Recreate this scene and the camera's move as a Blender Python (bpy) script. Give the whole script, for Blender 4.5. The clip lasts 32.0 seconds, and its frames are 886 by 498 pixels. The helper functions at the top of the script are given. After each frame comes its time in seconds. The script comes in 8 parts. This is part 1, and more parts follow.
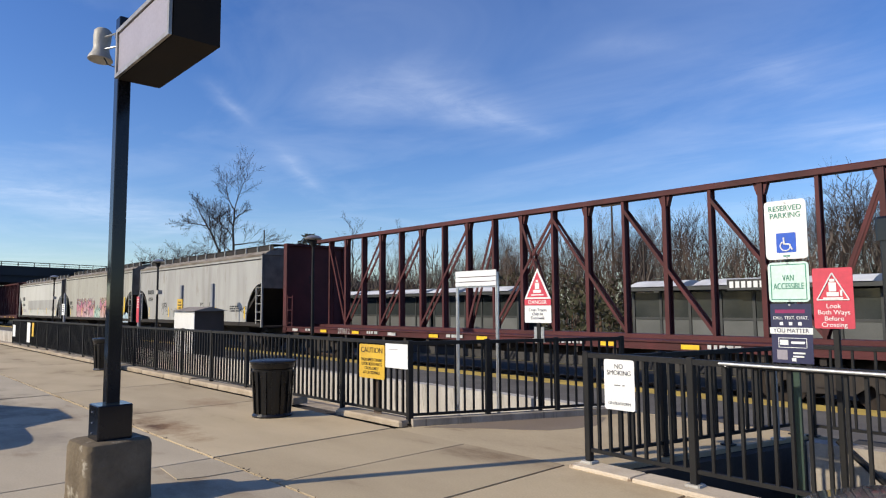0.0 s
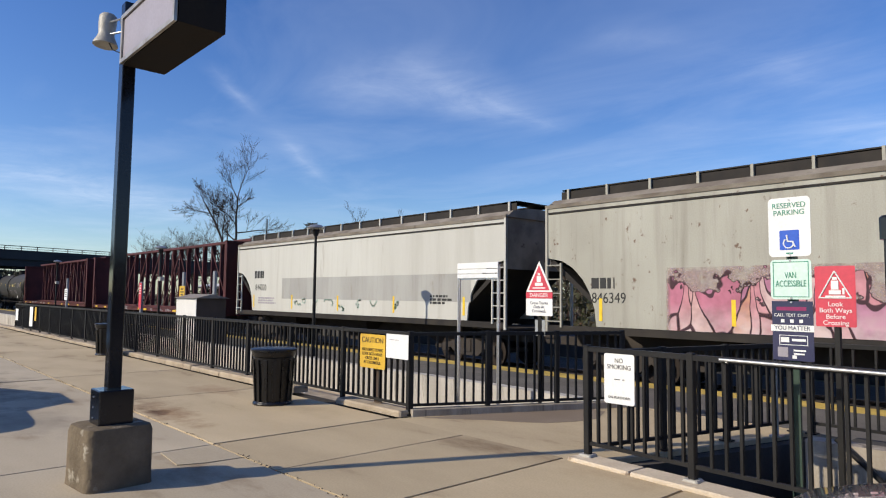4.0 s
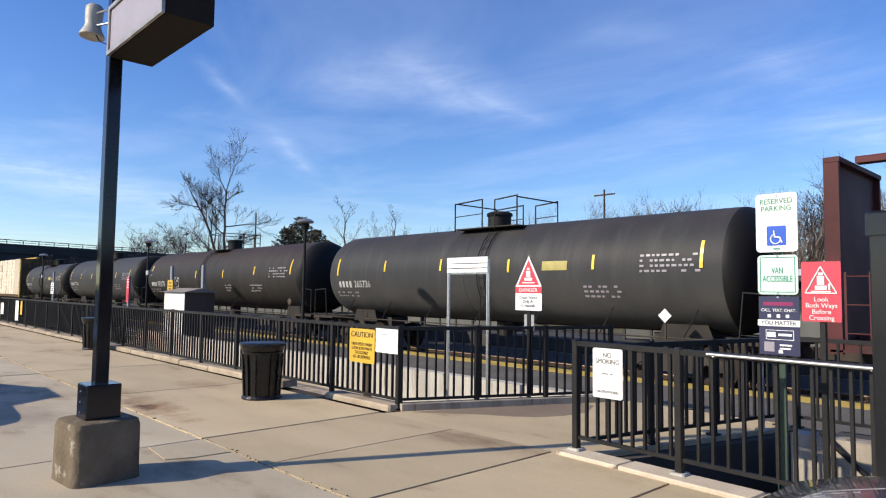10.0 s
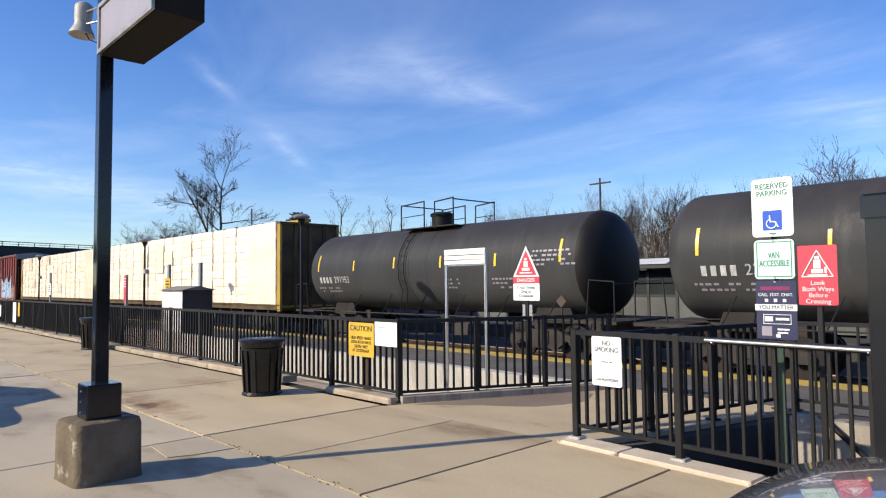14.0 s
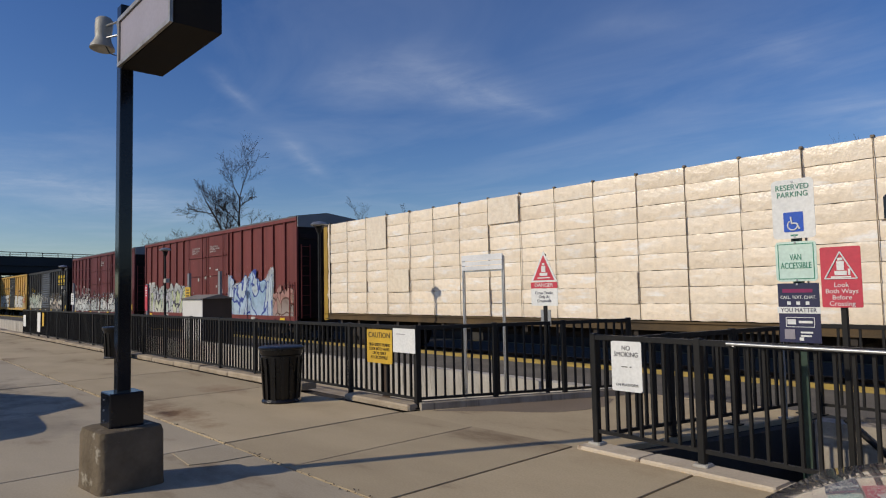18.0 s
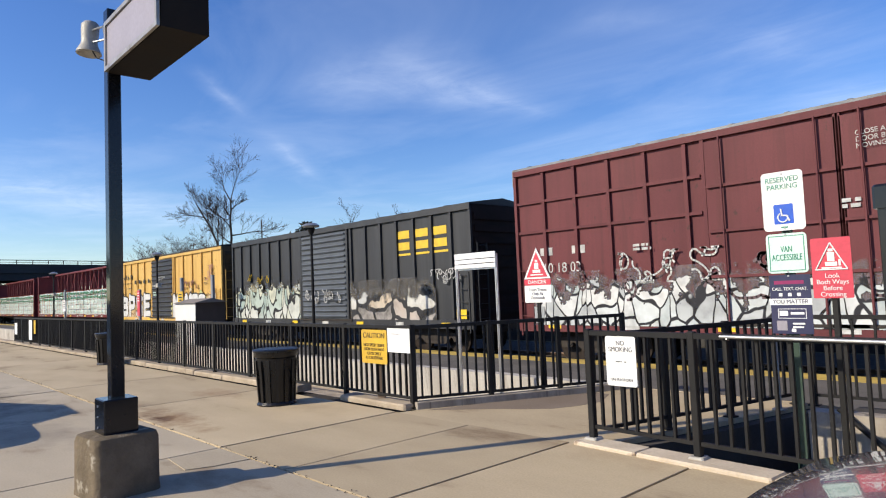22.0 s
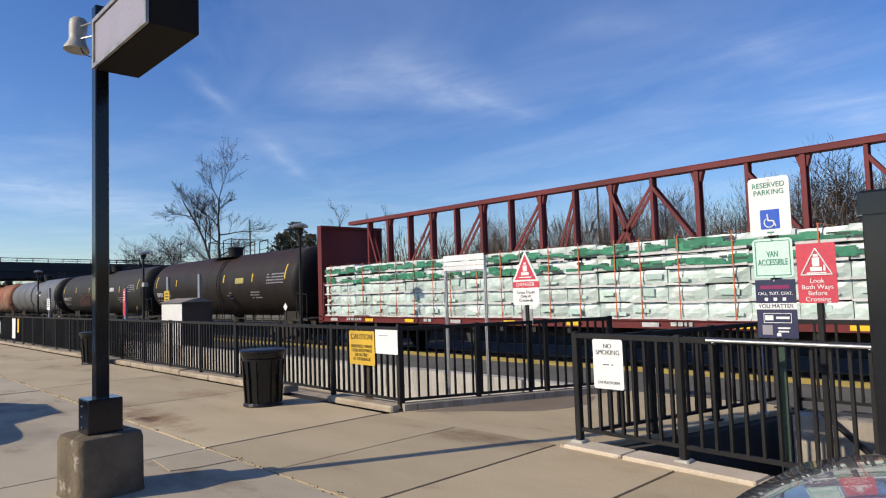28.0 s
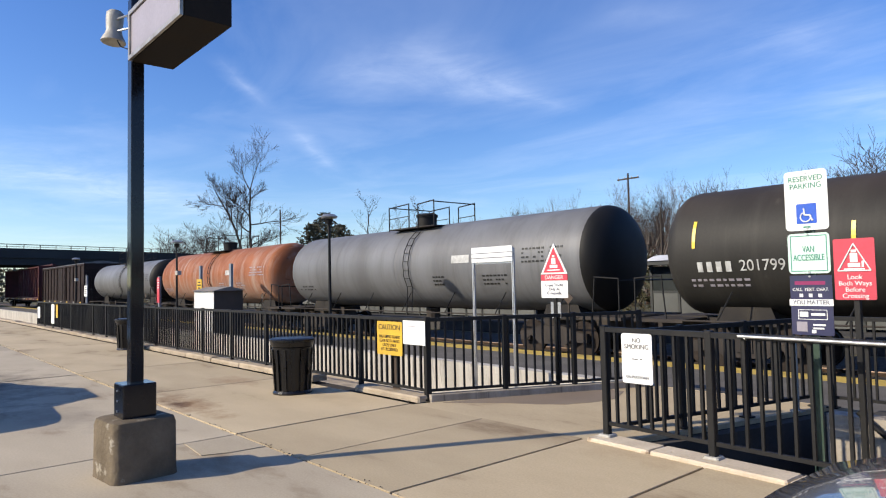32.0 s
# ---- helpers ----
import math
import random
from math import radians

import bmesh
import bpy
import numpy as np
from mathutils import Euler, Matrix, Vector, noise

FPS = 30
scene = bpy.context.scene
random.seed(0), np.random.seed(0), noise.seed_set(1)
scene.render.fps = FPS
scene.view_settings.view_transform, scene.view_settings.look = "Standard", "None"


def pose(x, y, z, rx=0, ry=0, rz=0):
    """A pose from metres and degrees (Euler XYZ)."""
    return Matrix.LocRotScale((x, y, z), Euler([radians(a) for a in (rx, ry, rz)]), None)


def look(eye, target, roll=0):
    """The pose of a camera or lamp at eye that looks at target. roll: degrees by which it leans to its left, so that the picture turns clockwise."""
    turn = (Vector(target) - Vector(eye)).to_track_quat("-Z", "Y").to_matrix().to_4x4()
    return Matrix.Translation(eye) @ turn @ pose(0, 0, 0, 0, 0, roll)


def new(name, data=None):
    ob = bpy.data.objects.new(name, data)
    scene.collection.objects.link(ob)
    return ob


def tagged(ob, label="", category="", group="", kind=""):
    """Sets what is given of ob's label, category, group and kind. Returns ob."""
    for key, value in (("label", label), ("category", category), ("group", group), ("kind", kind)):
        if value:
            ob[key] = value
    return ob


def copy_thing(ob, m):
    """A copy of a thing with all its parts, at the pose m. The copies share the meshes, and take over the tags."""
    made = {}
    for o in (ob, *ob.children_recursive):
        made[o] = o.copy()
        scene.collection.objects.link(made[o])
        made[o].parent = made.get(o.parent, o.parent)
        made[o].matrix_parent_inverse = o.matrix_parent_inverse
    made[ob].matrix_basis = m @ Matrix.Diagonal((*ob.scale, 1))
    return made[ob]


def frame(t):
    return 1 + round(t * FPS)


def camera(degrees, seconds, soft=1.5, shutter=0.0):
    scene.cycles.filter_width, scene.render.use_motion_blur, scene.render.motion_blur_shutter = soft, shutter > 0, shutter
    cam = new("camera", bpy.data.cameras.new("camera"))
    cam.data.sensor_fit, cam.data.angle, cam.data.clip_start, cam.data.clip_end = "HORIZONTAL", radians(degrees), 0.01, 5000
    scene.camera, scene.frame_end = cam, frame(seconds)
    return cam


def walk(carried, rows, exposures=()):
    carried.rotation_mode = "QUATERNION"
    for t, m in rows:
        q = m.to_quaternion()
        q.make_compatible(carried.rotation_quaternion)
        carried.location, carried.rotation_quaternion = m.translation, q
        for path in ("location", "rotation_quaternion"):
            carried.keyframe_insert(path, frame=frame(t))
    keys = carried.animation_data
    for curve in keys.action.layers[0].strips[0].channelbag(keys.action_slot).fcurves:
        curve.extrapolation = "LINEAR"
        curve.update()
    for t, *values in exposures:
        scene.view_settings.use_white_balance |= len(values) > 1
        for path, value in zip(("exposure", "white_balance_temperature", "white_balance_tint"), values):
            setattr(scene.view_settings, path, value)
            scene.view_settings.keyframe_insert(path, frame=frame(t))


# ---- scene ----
cam = camera(67.9, 32.0, soft=1.15)
PATH = [
    (0, (0.0, 0.005, 1.456), (-1.466, 1.354, 1.626), -0.4),
    (0.5, (0.0, 0.005, 1.456), (-1.465, 1.356, 1.622), -0.2),
    (1, (0.0, 0.005, 1.456), (-1.467, 1.354, 1.618), -0.1),
    (1.5, (0.0, 0.005, 1.456), (-1.468, 1.353, 1.615), 0.0),
    (2, (0.0, 0.005, 1.456), (-1.468, 1.353, 1.612), 0.2),
    (2.5, (0.0, 0.005, 1.456), (-1.471, 1.351, 1.61), 0.3),
    (3, (0.0, 0.005, 1.456), (-1.473, 1.349, 1.608), 0.4),
    (3.5, (0.0, 0.005, 1.456), (-1.476, 1.346, 1.604), 0.5),
    (5.5, (0.0, 0.005, 1.456), (-1.451, 1.375, 1.589), 1.0),
    (6, (0.0, 0.005, 1.456), (-1.446, 1.38, 1.594), 0.9),
    (6.5, (0.0, 0.005, 1.456), (-1.443, 1.382, 1.598), 0.7),
    (7, (0.0, 0.005, 1.456), (-1.446, 1.379, 1.602), 0.6),
    (7.5, (0.0, 0.005, 1.456), (-1.45, 1.373, 1.606), 0.7),
    (8, (0.0, 0.005, 1.456), (-1.454, 1.37, 1.609), 0.9),
    (8.5, (0.0, 0.005, 1.456), (-1.456, 1.367, 1.609), 0.9),
    (9, (0.0, 0.005, 1.456), (-1.457, 1.366, 1.61), 0.6),
    (9.5, (0.0, 0.005, 1.456), (-1.455, 1.37, 1.597), 0.9),
    (10, (0.0, 0.005, 1.456), (-1.452, 1.374, 1.584), 0.7),
    (10.5, (0.0, 0.005, 1.456), (-1.449, 1.378, 1.574), -0.5),
    (11, (0.0, 0.005, 1.456), (-1.449, 1.379, 1.567), -1.3),
    (11.5, (0.0, 0.005, 1.456), (-1.45, 1.378, 1.565), -1.4),
    (12, (0.0, 0.005, 1.456), (-1.451, 1.377, 1.564), -1.2),
    (12.5, (0.0, 0.005, 1.456), (-1.45, 1.378, 1.563), -0.6),
    (13, (0.0, 0.005, 1.456), (-1.448, 1.38, 1.561), -0.5),
    (13.5, (0.0, 0.005, 1.456), (-1.447, 1.381, 1.56), -0.6),
    (14, (0.0, 0.005, 1.456), (-1.447, 1.382, 1.56), -0.6),
    (14.5, (0.0, 0.005, 1.456), (-1.448, 1.38, 1.56), -0.6),
    (16.5, (0.0, 0.005, 1.456), (-1.465, 1.361, 1.57), -1.1),
    (17, (0.0, 0.005, 1.456), (-1.472, 1.353, 1.575), -1.1),
    (17.5, (0.0, 0.005, 1.456), (-1.477, 1.348, 1.578), -1.0),
    (18, (0.0, 0.005, 1.456), (-1.481, 1.343, 1.579), -1.2),
    (18.5, (0.0, 0.005, 1.456), (-1.483, 1.341, 1.576), -1.5),
    (19, (0.0, 0.005, 1.456), (-1.482, 1.342, 1.574), -2.0),
    (19.5, (0.0, 0.005, 1.456), (-1.483, 1.341, 1.573), -2.7),
    (20, (0.0, 0.005, 1.456), (-1.481, 1.343, 1.573), -2.8),
    (20.5, (0.0, 0.005, 1.456), (-1.479, 1.346, 1.574), -2.6),
    (21, (0.0, 0.005, 1.456), (-1.476, 1.349, 1.573), -2.6),
    (21.5, (0.0, 0.005, 1.456), (-1.473, 1.352, 1.574), -2.4),
    (22, (0.0, 0.005, 1.456), (-1.466, 1.359, 1.575), -2.4),
    (22.5, (0.0, 0.005, 1.456), (-1.462, 1.364, 1.576), -2.6),
    (23, (0.0, 0.005, 1.456), (-1.456, 1.37, 1.578), -2.6),
    (23.5, (0.0, 0.005, 1.456), (-1.453, 1.373, 1.579), -2.7),
    (24, (0.0, 0.005, 1.456), (-1.451, 1.376, 1.581), -2.6),
    (24.5, (0.0, 0.005, 1.456), (-1.449, 1.377, 1.581), -2.7),
    (25, (0.0, 0.005, 1.456), (-1.45, 1.376, 1.582), -2.6),
    (25.5, (0.0, 0.005, 1.456), (-1.45, 1.376, 1.58), -2.6),
    (27.5, (0.0, 0.005, 1.456), (-1.445, 1.382, 1.579), -2.0),
    (28, (0.0, 0.005, 1.456), (-1.443, 1.384, 1.579), -1.9),
    (28.5, (0.0, 0.005, 1.456), (-1.437, 1.39, 1.574), -0.8),
    (29, (0.0, 0.005, 1.456), (-1.437, 1.391, 1.564), -0.3),
    (29.5, (0.0, 0.005, 1.456), (-1.444, 1.385, 1.556), -0.1),
    (30, (0.0, 0.005, 1.456), (-1.448, 1.38, 1.561), 0.3),
    (30.5, (0.0, 0.005, 1.456), (-1.455, 1.373, 1.565), 0.7),
    (31, (0.0, 0.005, 1.456), (-1.467, 1.359, 1.564), -0.1),
    (31.5, (0.0, 0.005, 1.456), (-1.485, 1.34, 1.56), -0.8),
    (32, (0.0, 0.005, 1.456), (-1.502, 1.321, 1.556), -1.2),
]
walk(cam, [(t, look(e, g, r)) for t, e, g, r in PATH],
     exposures=[(0, -0.06), (1, 0.04), (2, -0.01), (3, -0.13), (3.5, -0.13), (6, 0.09), (7, 0.16), (9, 0.18), (13, 0.21), (14.5, 0.14),
                (16.5, -0.93), (17, -0.88), (18, -0.80), (19, -0.63), (20, -0.03), (21, 0.07), (23, 0.12), (24, -0.05), (25, -0.25),
                (28, -0.16), (29, -0.16), (30, 0.22), (32, 0.20)])

# ---- light and sky ----
SUN_EL, SUN_AZ = radians(30), radians(180 + 25)
sun_way = Vector((math.sin(SUN_AZ) * math.cos(SUN_EL), math.cos(SUN_AZ) * math.cos(SUN_EL), math.sin(SUN_EL)))
sun = new("sun", bpy.data.lights.new("sun", "SUN"))
sun.data.energy, sun.data.angle, sun.data.color = 5.0, radians(0.55), (1.0, 0.89, 0.71)
sun.matrix_world = look(sun_way * 50, (0, 0, 0))


def sky_world():
    w = bpy.data.worlds.new("sky")
    scene.world = w
    w.use_nodes = True
    n, l = w.node_tree.nodes, w.node_tree.links
    n.clear()
    out, bg = n.new("ShaderNodeOutputWorld"), n.new("ShaderNodeBackground")
    sky = n.new("ShaderNodeTexSky")
    sky.sky_type, sky.sun_disc = "NISHITA", False
    sky.sun_elevation, sky.sun_rotation = SUN_EL, SUN_AZ
    sky.air_density, sky.dust_density, sky.ozone_density, sky.altitude = 1.0, 0.45, 4.0, 100
    tc = n.new("ShaderNodeTexCoord")
    # thin streaks of high cloud: the direction is flattened onto a high plane, so that they lie level
    sep, div = n.new("ShaderNodeSeparateXYZ"), n.new("ShaderNodeMath")
    l.new(tc.outputs["Generated"], sep.inputs[0])
    div.operation = "MAXIMUM"
    div.inputs[1].default_value = 0.04
    l.new(sep.outputs[2], div.inputs[0])
    comb = n.new("ShaderNodeCombineXYZ")
    for i in (0, 1):
        q = n.new("ShaderNodeMath")
        q.operation = "DIVIDE"
        l.new(sep.outputs[i], q.inputs[0])
        l.new(div.outputs[0], q.inputs[1])
        l.new(q.outputs[0], comb.inputs[i])
    mp = n.new("ShaderNodeMapping")
    mp.inputs["Rotation"].default_value = (0, 0, radians(38))
    mp.inputs["Scale"].default_value = (0.42, 0.7, 1)
    l.new(comb.outputs[0], mp.inputs[0])
    big, fine = n.new("ShaderNodeTexNoise"), n.new("ShaderNodeTexNoise")
    big.inputs["Scale"].default_value, big.inputs["Detail"].default_value, big.inputs["Roughness"].default_value = 1.1, 6, 0.6
    big.inputs["Distortion"].default_value = 0.7
    l.new(mp.outputs[0], big.inputs["Vector"])
    ramp = n.new("ShaderNodeValToRGB")
    ramp.color_ramp.elements[0].position, ramp.color_ramp.elements[1].position = 0.45, 0.85
    ramp.color_ramp.elements[1].color = (0.17, 0.17, 0.17, 1)
    l.new(big.outputs["Fac"], ramp.inputs[0])
    mix = n.new("ShaderNodeMix")
    mix.data_type = "RGBA"

    def math_node(op, *ins, clamp=False):
        q = n.new("ShaderNodeMath")
        q.operation, q.use_clamp = op, clamp
        for i, v in enumerate(ins):
            if isinstance(v, (int, float)):
                q.inputs[i].default_value = v
            else:
                l.new(v, q.inputs[i])
        return q.outputs[0]

    su = n.new("ShaderNodeSeparateXYZ")
    wob = n.new("ShaderNodeTexNoise")
    wob.inputs["Scale"].default_value, wob.inputs["Detail"].default_value, wob.inputs["Roughness"].default_value = 1.3, 7, 0.62
    l.new(comb.outputs[0], wob.inputs["Vector"])
    l.new(comb.outputs[0], su.inputs[0])
    cover = ramp.outputs[0]
    fine.inputs["Scale"].default_value, fine.inputs["Detail"].default_value, fine.inputs["Roughness"].default_value = 2.6, 8, 0.66
    fine.inputs["Distortion"].default_value = 1.2
    l.new(mp.outputs[0], fine.inputs["Vector"])
    # single brush strokes of cirrus and one old vapour trail on the high plane
    for u0, v0, u1, v1, width, amount in ((-2.70, 1.10, -3.43, 1.69, 0.09, 0.24), (-3.53, 1.85, -5.02, 3.15, 0.15, 0.32), (-2.05, 1.55, -2.60, 2.95, 0.42, 0.25), (-2.26, 2.10, -2.41, 3.26, 0.24, 0.24), (-2.57, 1.46, -2.41, 2.20, 0.70, 0.22), (-1.12, 3.43, -1.05, 5.74, 0.60, 0.30), (-1.20, 2.33, -0.93, 3.75, 0.50, 0.20), (-7.98, 0.95, -6.19, 2.52, 6.34, 0.34), (-2.59, 3.02, -2.61, 5.73, 1.47, 0.10), (-1.41, 1.97, -1.23, 2.49, 0.24, 0.14)):
        d = Vector((u1 - u0, v1 - v0))
        ln = d.length
        d.normalize()
        along = math_node("ADD", math_node("MULTIPLY", su.outputs[0], d.x), math_node("ADD", math_node("MULTIPLY", su.outputs[1], d.y), -(u0 * d.x + v0 * d.y)))
        off = math_node("ADD", math_node("MULTIPLY", su.outputs[0], -d.y), math_node("ADD", math_node("MULTIPLY", su.outputs[1], d.x), u0 * d.y - v0 * d.x))
        off = math_node("ADD", off, math_node("MULTIPLY", math_node("SUBTRACT", wob.outputs["Fac"], 0.5), width * 1.5))
        core = math_node("POWER", math_node("SUBTRACT", 1.0, math_node("DIVIDE", math_node("ABSOLUTE", off), width), clamp=True), 1.6)
        head = math_node("DIVIDE", along, ln * 0.4, clamp=True)
        tail = math_node("DIVIDE", math_node("SUBTRACT", ln, along), ln * 0.4, clamp=True)
        k = math_node("MULTIPLY", math_node("MULTIPLY", core, math_node("MULTIPLY", head, tail)), math_node("MULTIPLY", math_node("MULTIPLY_ADD", fine.outputs["Fac"], 1.7, -0.32, clamp=True), amount))
        cover = math_node("ADD", cover, k, clamp=True)
    l.new(cover, mix.inputs[0])
    deep = n.new("ShaderNodeHueSaturation")
    deep.inputs["Hue"].default_value, deep.inputs["Saturation"].default_value = 0.514, 1.21
    l.new(sky.outputs[0], deep.inputs["Color"])
    l.new(deep.outputs[0], mix.inputs["A"])
    mix.inputs["B"].default_value = (6.4, 7.0, 8.2, 1)
    l.new(mix.outputs["Result"], bg.inputs[0])
    bg.inputs[1].default_value = 0.158
    l.new(bg.outputs[0], out.inputs[0])


sky_world()


# ---- materials ----
def surf(name, col, col2=None, scale=1.5, rough=0.6, metal=0.0, bump=0.15, fine=40.0, spots=None, stretch=(1, 1, 1), rnd=0.0, coat=0.0):
    """A worn surface: two tones in large patches, fine grain, relief, spots of another colour (colour, amount, scale)."""
    m = bpy.data.materials.new(name)
    m.use_nodes = True
    n, l = m.node_tree.nodes, m.node_tree.links
    b = n["Principled BSDF"]
    tc, mp = n.new("ShaderNodeTexCoord"), n.new("ShaderNodeMapping")
    mp.inputs["Scale"].default_value = stretch
    l.new(tc.outputs["Object"], mp.inputs[0])
    info = n.new("ShaderNodeObjectInfo")
    add = n.new("ShaderNodeVectorMath")
    add.operation = "ADD"
    l.new(mp.outputs[0], add.inputs[0])
    wide = n.new("ShaderNodeMath")
    wide.operation = "MULTIPLY"
    wide.inputs[1].default_value = 37.0
    l.new(info.outputs["Random"], wide.inputs[0])
    l.new(wide.outputs[0], add.inputs[1])
    big, small = n.new("ShaderNodeTexNoise"), n.new("ShaderNodeTexNoise")
    big.inputs["Scale"].default_value, big.inputs["Detail"].default_value = scale, 5
    small.inputs["Scale"].default_value, small.inputs["Detail"].default_value = fine, 3
    l.new(add.outputs[0], big.inputs["Vector"])
    l.new(tc.outputs["Object"], small.inputs["Vector"])
    col2 = col2 or tuple(c * 0.72 for c in col)
    mix = n.new("ShaderNodeMix")
    mix.data_type = "RGBA"
    rg = n.new("ShaderNodeMapRange")
    rg.inputs[1].default_value, rg.inputs[2].default_value = 0.35, 0.68
    l.new(big.outputs["Fac"], rg.inputs[0])
    l.new(rg.outputs[0], mix.inputs[0])
    mix.inputs["A"].default_value, mix.inputs["B"].default_value = (*col, 1), (*col2, 1)
    last = mix.outputs["Result"]
    if spots:
        sc, amount, ss = spots
        sp = n.new("ShaderNodeTexNoise")
        sp.inputs["Scale"].default_value, sp.inputs["Detail"].default_value, sp.inputs["Roughness"].default_value = ss, 6, 0.65
        l.new(add.outputs[0], sp.inputs["Vector"])
        r2 = n.new("ShaderNodeMapRange")
        r2.inputs[1].default_value, r2.inputs[2].default_value = 0.72 - amount * 0.4, 0.80 - amount * 0.25
        l.new(sp.outputs["Fac"], r2.inputs[0])
        m2 = n.new("ShaderNodeMix")
        m2.data_type = "RGBA"
        l.new(r2.outputs[0], m2.inputs[0])
        l.new(last, m2.inputs["A"])
        m2.inputs["B"].default_value = (*sc, 1)
        last = m2.outputs["Result"]
    grain = n.new("ShaderNodeMapRange")
    grain.inputs[3].default_value, grain.inputs[4].default_value = 0.82, 1.16
    l.new(small.outputs["Fac"], grain.inputs[0])
    hsv = n.new("ShaderNodeHueSaturation")
    if rnd:
        r3, mu = n.new("ShaderNodeMapRange"), n.new("ShaderNodeMath")
        r3.inputs[3].default_value, r3.inputs[4].default_value = 1 - rnd, 1 + rnd
        l.new(info.outputs["Random"], r3.inputs[0])
        mu.operation = "MULTIPLY"
        l.new(r3.outputs[0], mu.inputs[0])
        l.new(grain.outputs[0], mu.inputs[1])
        l.new(mu.outputs[0], hsv.inputs["Value"])
    else:
        l.new(grain.outputs[0], hsv.inputs["Value"])
    l.new(last, hsv.inputs["Color"])
    l.new(hsv.outputs[0], b.inputs["Base Color"])
    rr = n.new("ShaderNodeMapRange")
    rr.inputs[3].default_value, rr.inputs[4].default_value = max(rough - 0.12, 0.03), min(rough + 0.12, 1)
    l.new(big.outputs["Fac"], rr.inputs[0])
    l.new(rr.outputs[0], b.inputs["Roughness"])
    b.inputs["Metallic"].default_value = metal
    b.inputs["Specular IOR Level"].default_value = 0.22 if rough > 0.5 else 0.4
    b.inputs["Coat Weight"].default_value = coat
    if bump:
        bp = n.new("ShaderNodeBump")
        bp.inputs["Strength"].default_value, bp.inputs["Distance"].default_value = bump, 0.02
        l.new(small.outputs["Fac"], bp.inputs["Height"])
        l.new(bp.outputs[0], b.inputs["Normal"])
    return m


MAT = {}


